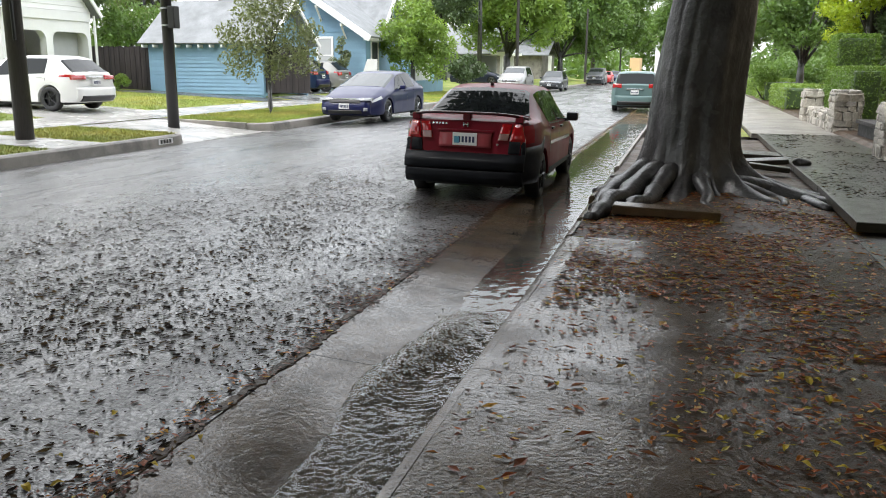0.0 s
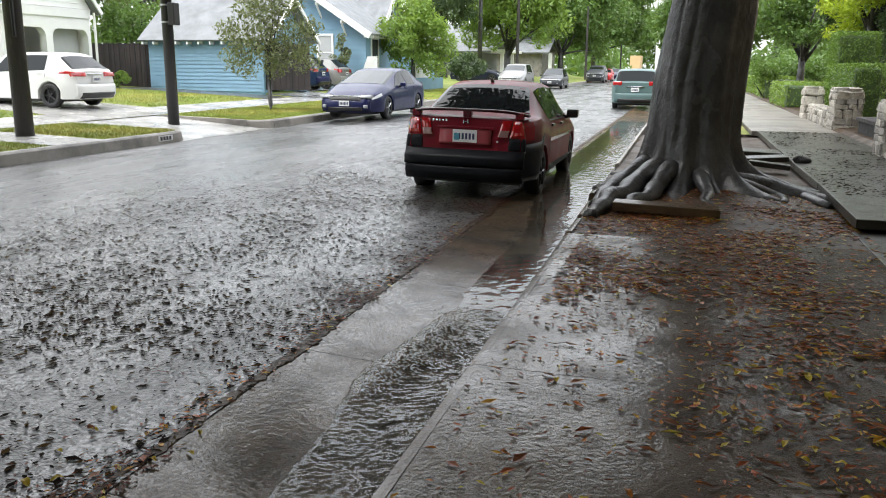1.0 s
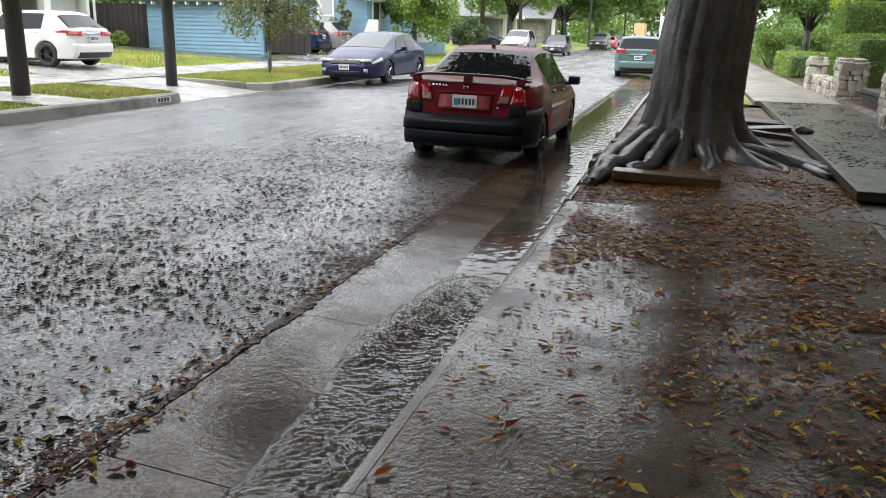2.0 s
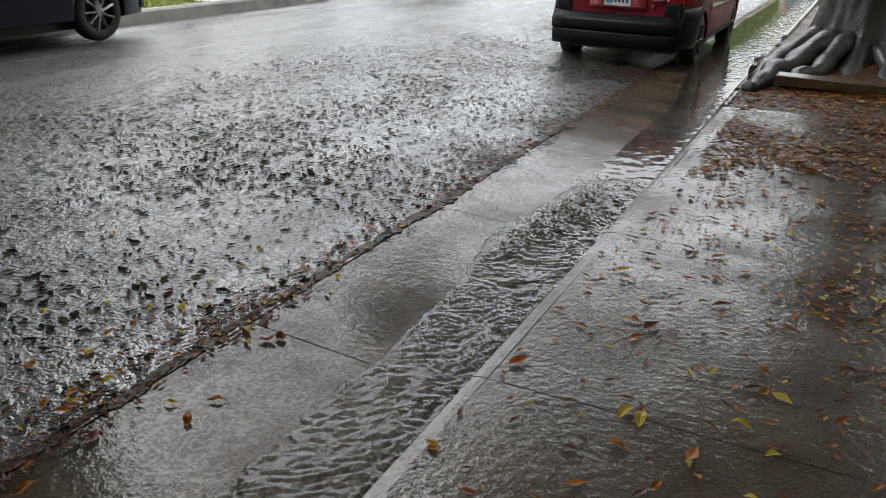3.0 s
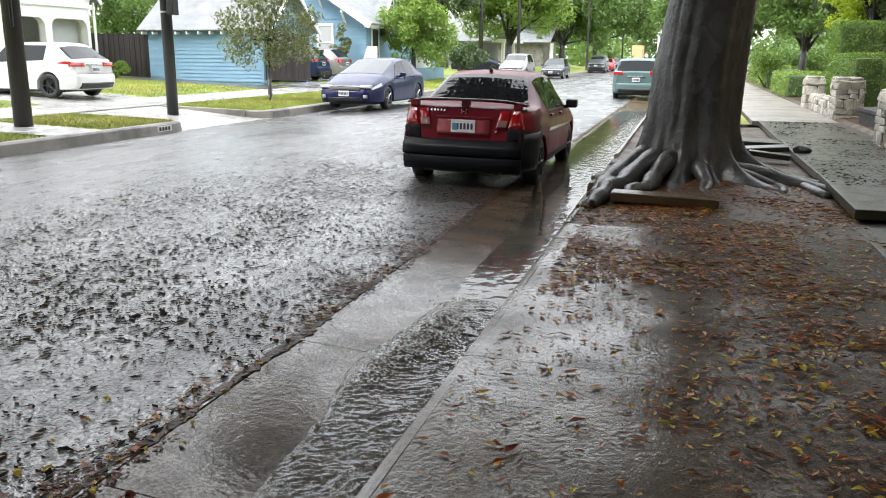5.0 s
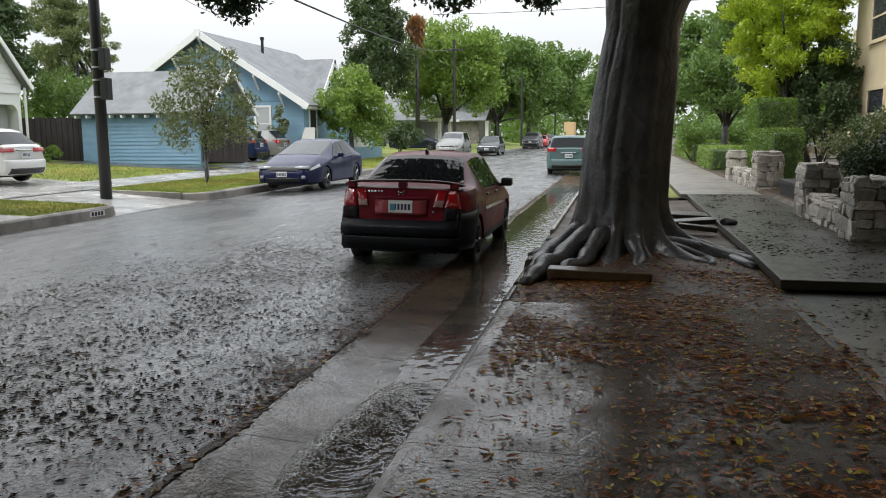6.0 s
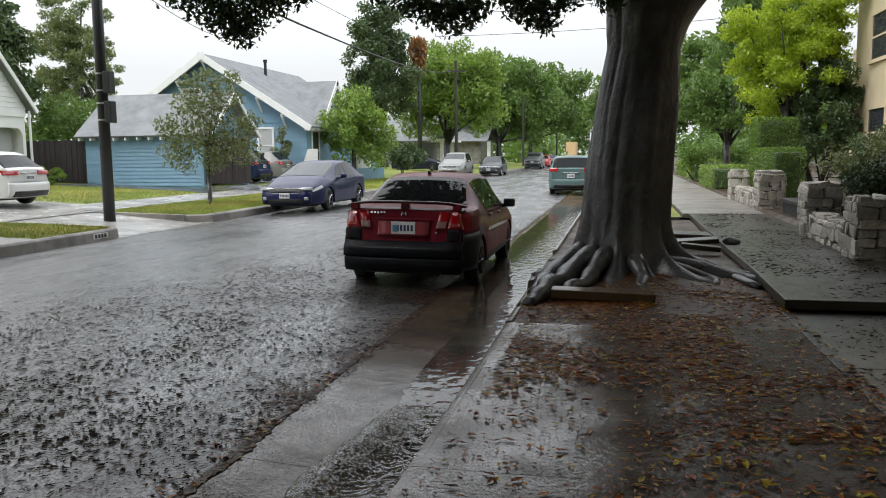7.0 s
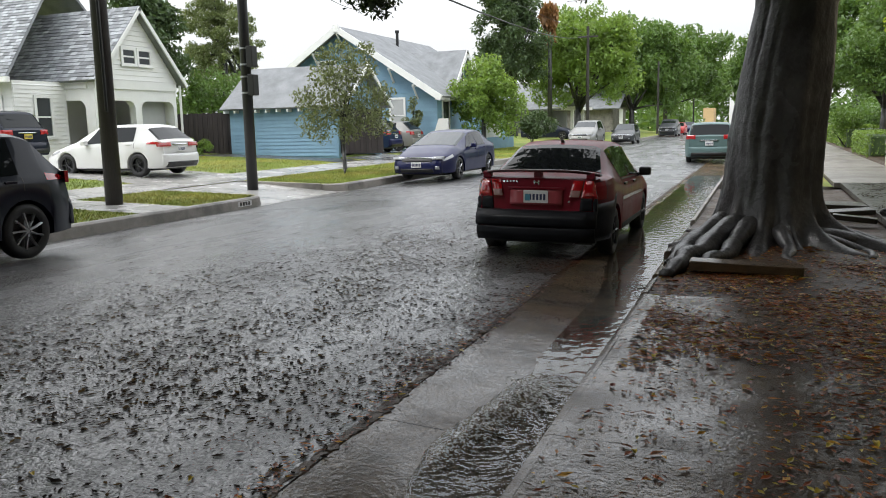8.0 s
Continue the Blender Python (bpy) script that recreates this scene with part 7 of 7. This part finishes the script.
def leaf_blade(seed):
    rng = random.Random(seed)
    bm = bmesh.new()
    n = 7
    L, W = 0.034 * rng.uniform(0.85, 1.15), 0.015 * rng.uniform(0.85, 1.2)
    rows = []
    for i in range(n):
        q = i / (n - 1)
        w = W * math.sin(math.pi * min(1, q * 0.96 + 0.02)) ** 0.75
        z0 = 0.010 * math.sin(q * 3.0 + seed) ** 2 + 0.002
        rows.append([bm.verts.new(((q - 0.5) * 2 * L, s * w, z0 + abs(s) * 0.4 * w * rng.uniform(0.5, 1.3))) for s in (-1, -0.5, 0, 0.5, 1)])
    for ra, rb in zip(rows, rows[1:]):
        for j in range(4):
            bm.faces.new((ra[j], ra[j + 1], rb[j + 1], rb[j]))
    add_tube(bm, [(-L, 0, 0.004), (-L * 1.35, 0.003, 0.007)], 0.0012, 4)
    me = bpy.data.meshes.new("leaf_blade")
    bm.to_mesh(me)
    bm.free()
    me.materials.append(LEAF_COL[seed % 3])
    return me


BLADES = [leaf_blade(i) for i in range(9)]
spots = [(p, False) for p in scatter(150, -0.9, 1.6, 1.2, 4.6, lambda x, y: 0.05 + 0.6 * (x > 0.05) * patchy(x, y, 1.5))]
spots += [(p, False) for p in scatter(60, -0.85, 1.6, 4.6, 8.0, lambda x, y: patchy(x, y))]
spots += [(p, True) for p in scatter(60, -4.2, -1.75, 0.9, 3.0, lambda x, y: 0.3 + (x > -2.6) * 0.4)]
for cx, cy in ((-0.63, 1.52), (-0.02, 1.42), (0.35, 2.0), (-0.3, 2.2)):
    spots += [((cx + lr.gauss(0, 0.22), cy + lr.gauss(0, 0.2)), False) for i in range(6)]
for (x, y), on_road in spots:
    kind_i = lr.choice((0, 0, 0, 1, 1, 2))
    o = new("fallen_leaf", BLADES[kind_i + 3 * lr.randrange(3)])
    z = (road_z(x, y) if x < GUTTER_X else gutter_z(x) + 0.004) if on_road else strip_z(x, y)
    s = lr.uniform(0.65, 1.15)
    o.matrix_world = pose(x, y, z + 0.003, lr.uniform(-9, 9), lr.uniform(-9, 9), lr.uniform(0, 360)) @ Matrix.Diagonal((s, s, s, 1))
    tagged(o, f"{LEAF_NAME[kind_i]} fallen leaf lying on wet " + ("asphalt" if on_road else "concrete"), "leaf", group="fallen leaves")

# broken paving lifted by the roots
def broken(label, at, turn, L, W, H, tilt=(0, 0), mat="slab"):
    t = part("concrete_piece", box(-L / 2, L / 2, -W / 2, W / 2, 0, H, 0.015), M[mat])
    t.matrix_world = pose(*at, tilt[0], tilt[1], turn)
    tagged(t, label, "rubble")


broken("long broken strip of grey concrete lying before the roots", (-0.12, 8.85, 0.10), -2, 1.12, 0.22, 0.10, (3, 1), "gutter")
broken("cracked slab piece wedged by the roots", (1.28, 14.0, 0.16), 4, 0.75, 0.30, 0.08, (3, -4), "footslab")
broken("cracked slab piece wedged by the roots", (1.30, 13.2, 0.15), -6, 0.6, 0.28, 0.08, (-2, 5), "footslab")
broken("cracked slab piece behind the tree", (1.2, 15.2, 0.15), 2, 0.9, 0.7, 0.08, (0, 2), "footslab")

# a root knob and a garden lantern
bm = bmesh.new()
bmesh.ops.create_icosphere(bm, subdivisions=3, radius=0.075)
for v in bm.verts:
    v.co *= 1 + 0.6 * noise.noise(v.co * 9)
    v.co.x *= 1.9
knob = part("root_knob", bm, M["bark"], smooth=True)
knob.matrix_world = pose(1.78, 13.55, 0.25, 0, 0, 20)
tagged(knob, "gnarled dark root knob pushed up beside the slab", "root")
lantern = thing("garden_lantern", "small black garden lantern on a post", "lamp", (3.95, 13.0, 0.3))
part("post", tube([(0, 0, 0), (0, 0, 0.95)], 0.03, 8), M["black"], lantern)
part("housing", tube([(0, 0, 0.95), (0, 0, 1.0), (0, 0, 1.2), (0, 0, 1.24)], [0.05, 0.09, 0.12, 0.02], 6), M["black"], lantern)
part("pane", tube([(0, 0, 1.01), (0, 0, 1.18)], [0.092, 0.118], 6), M["pane"], lantern)
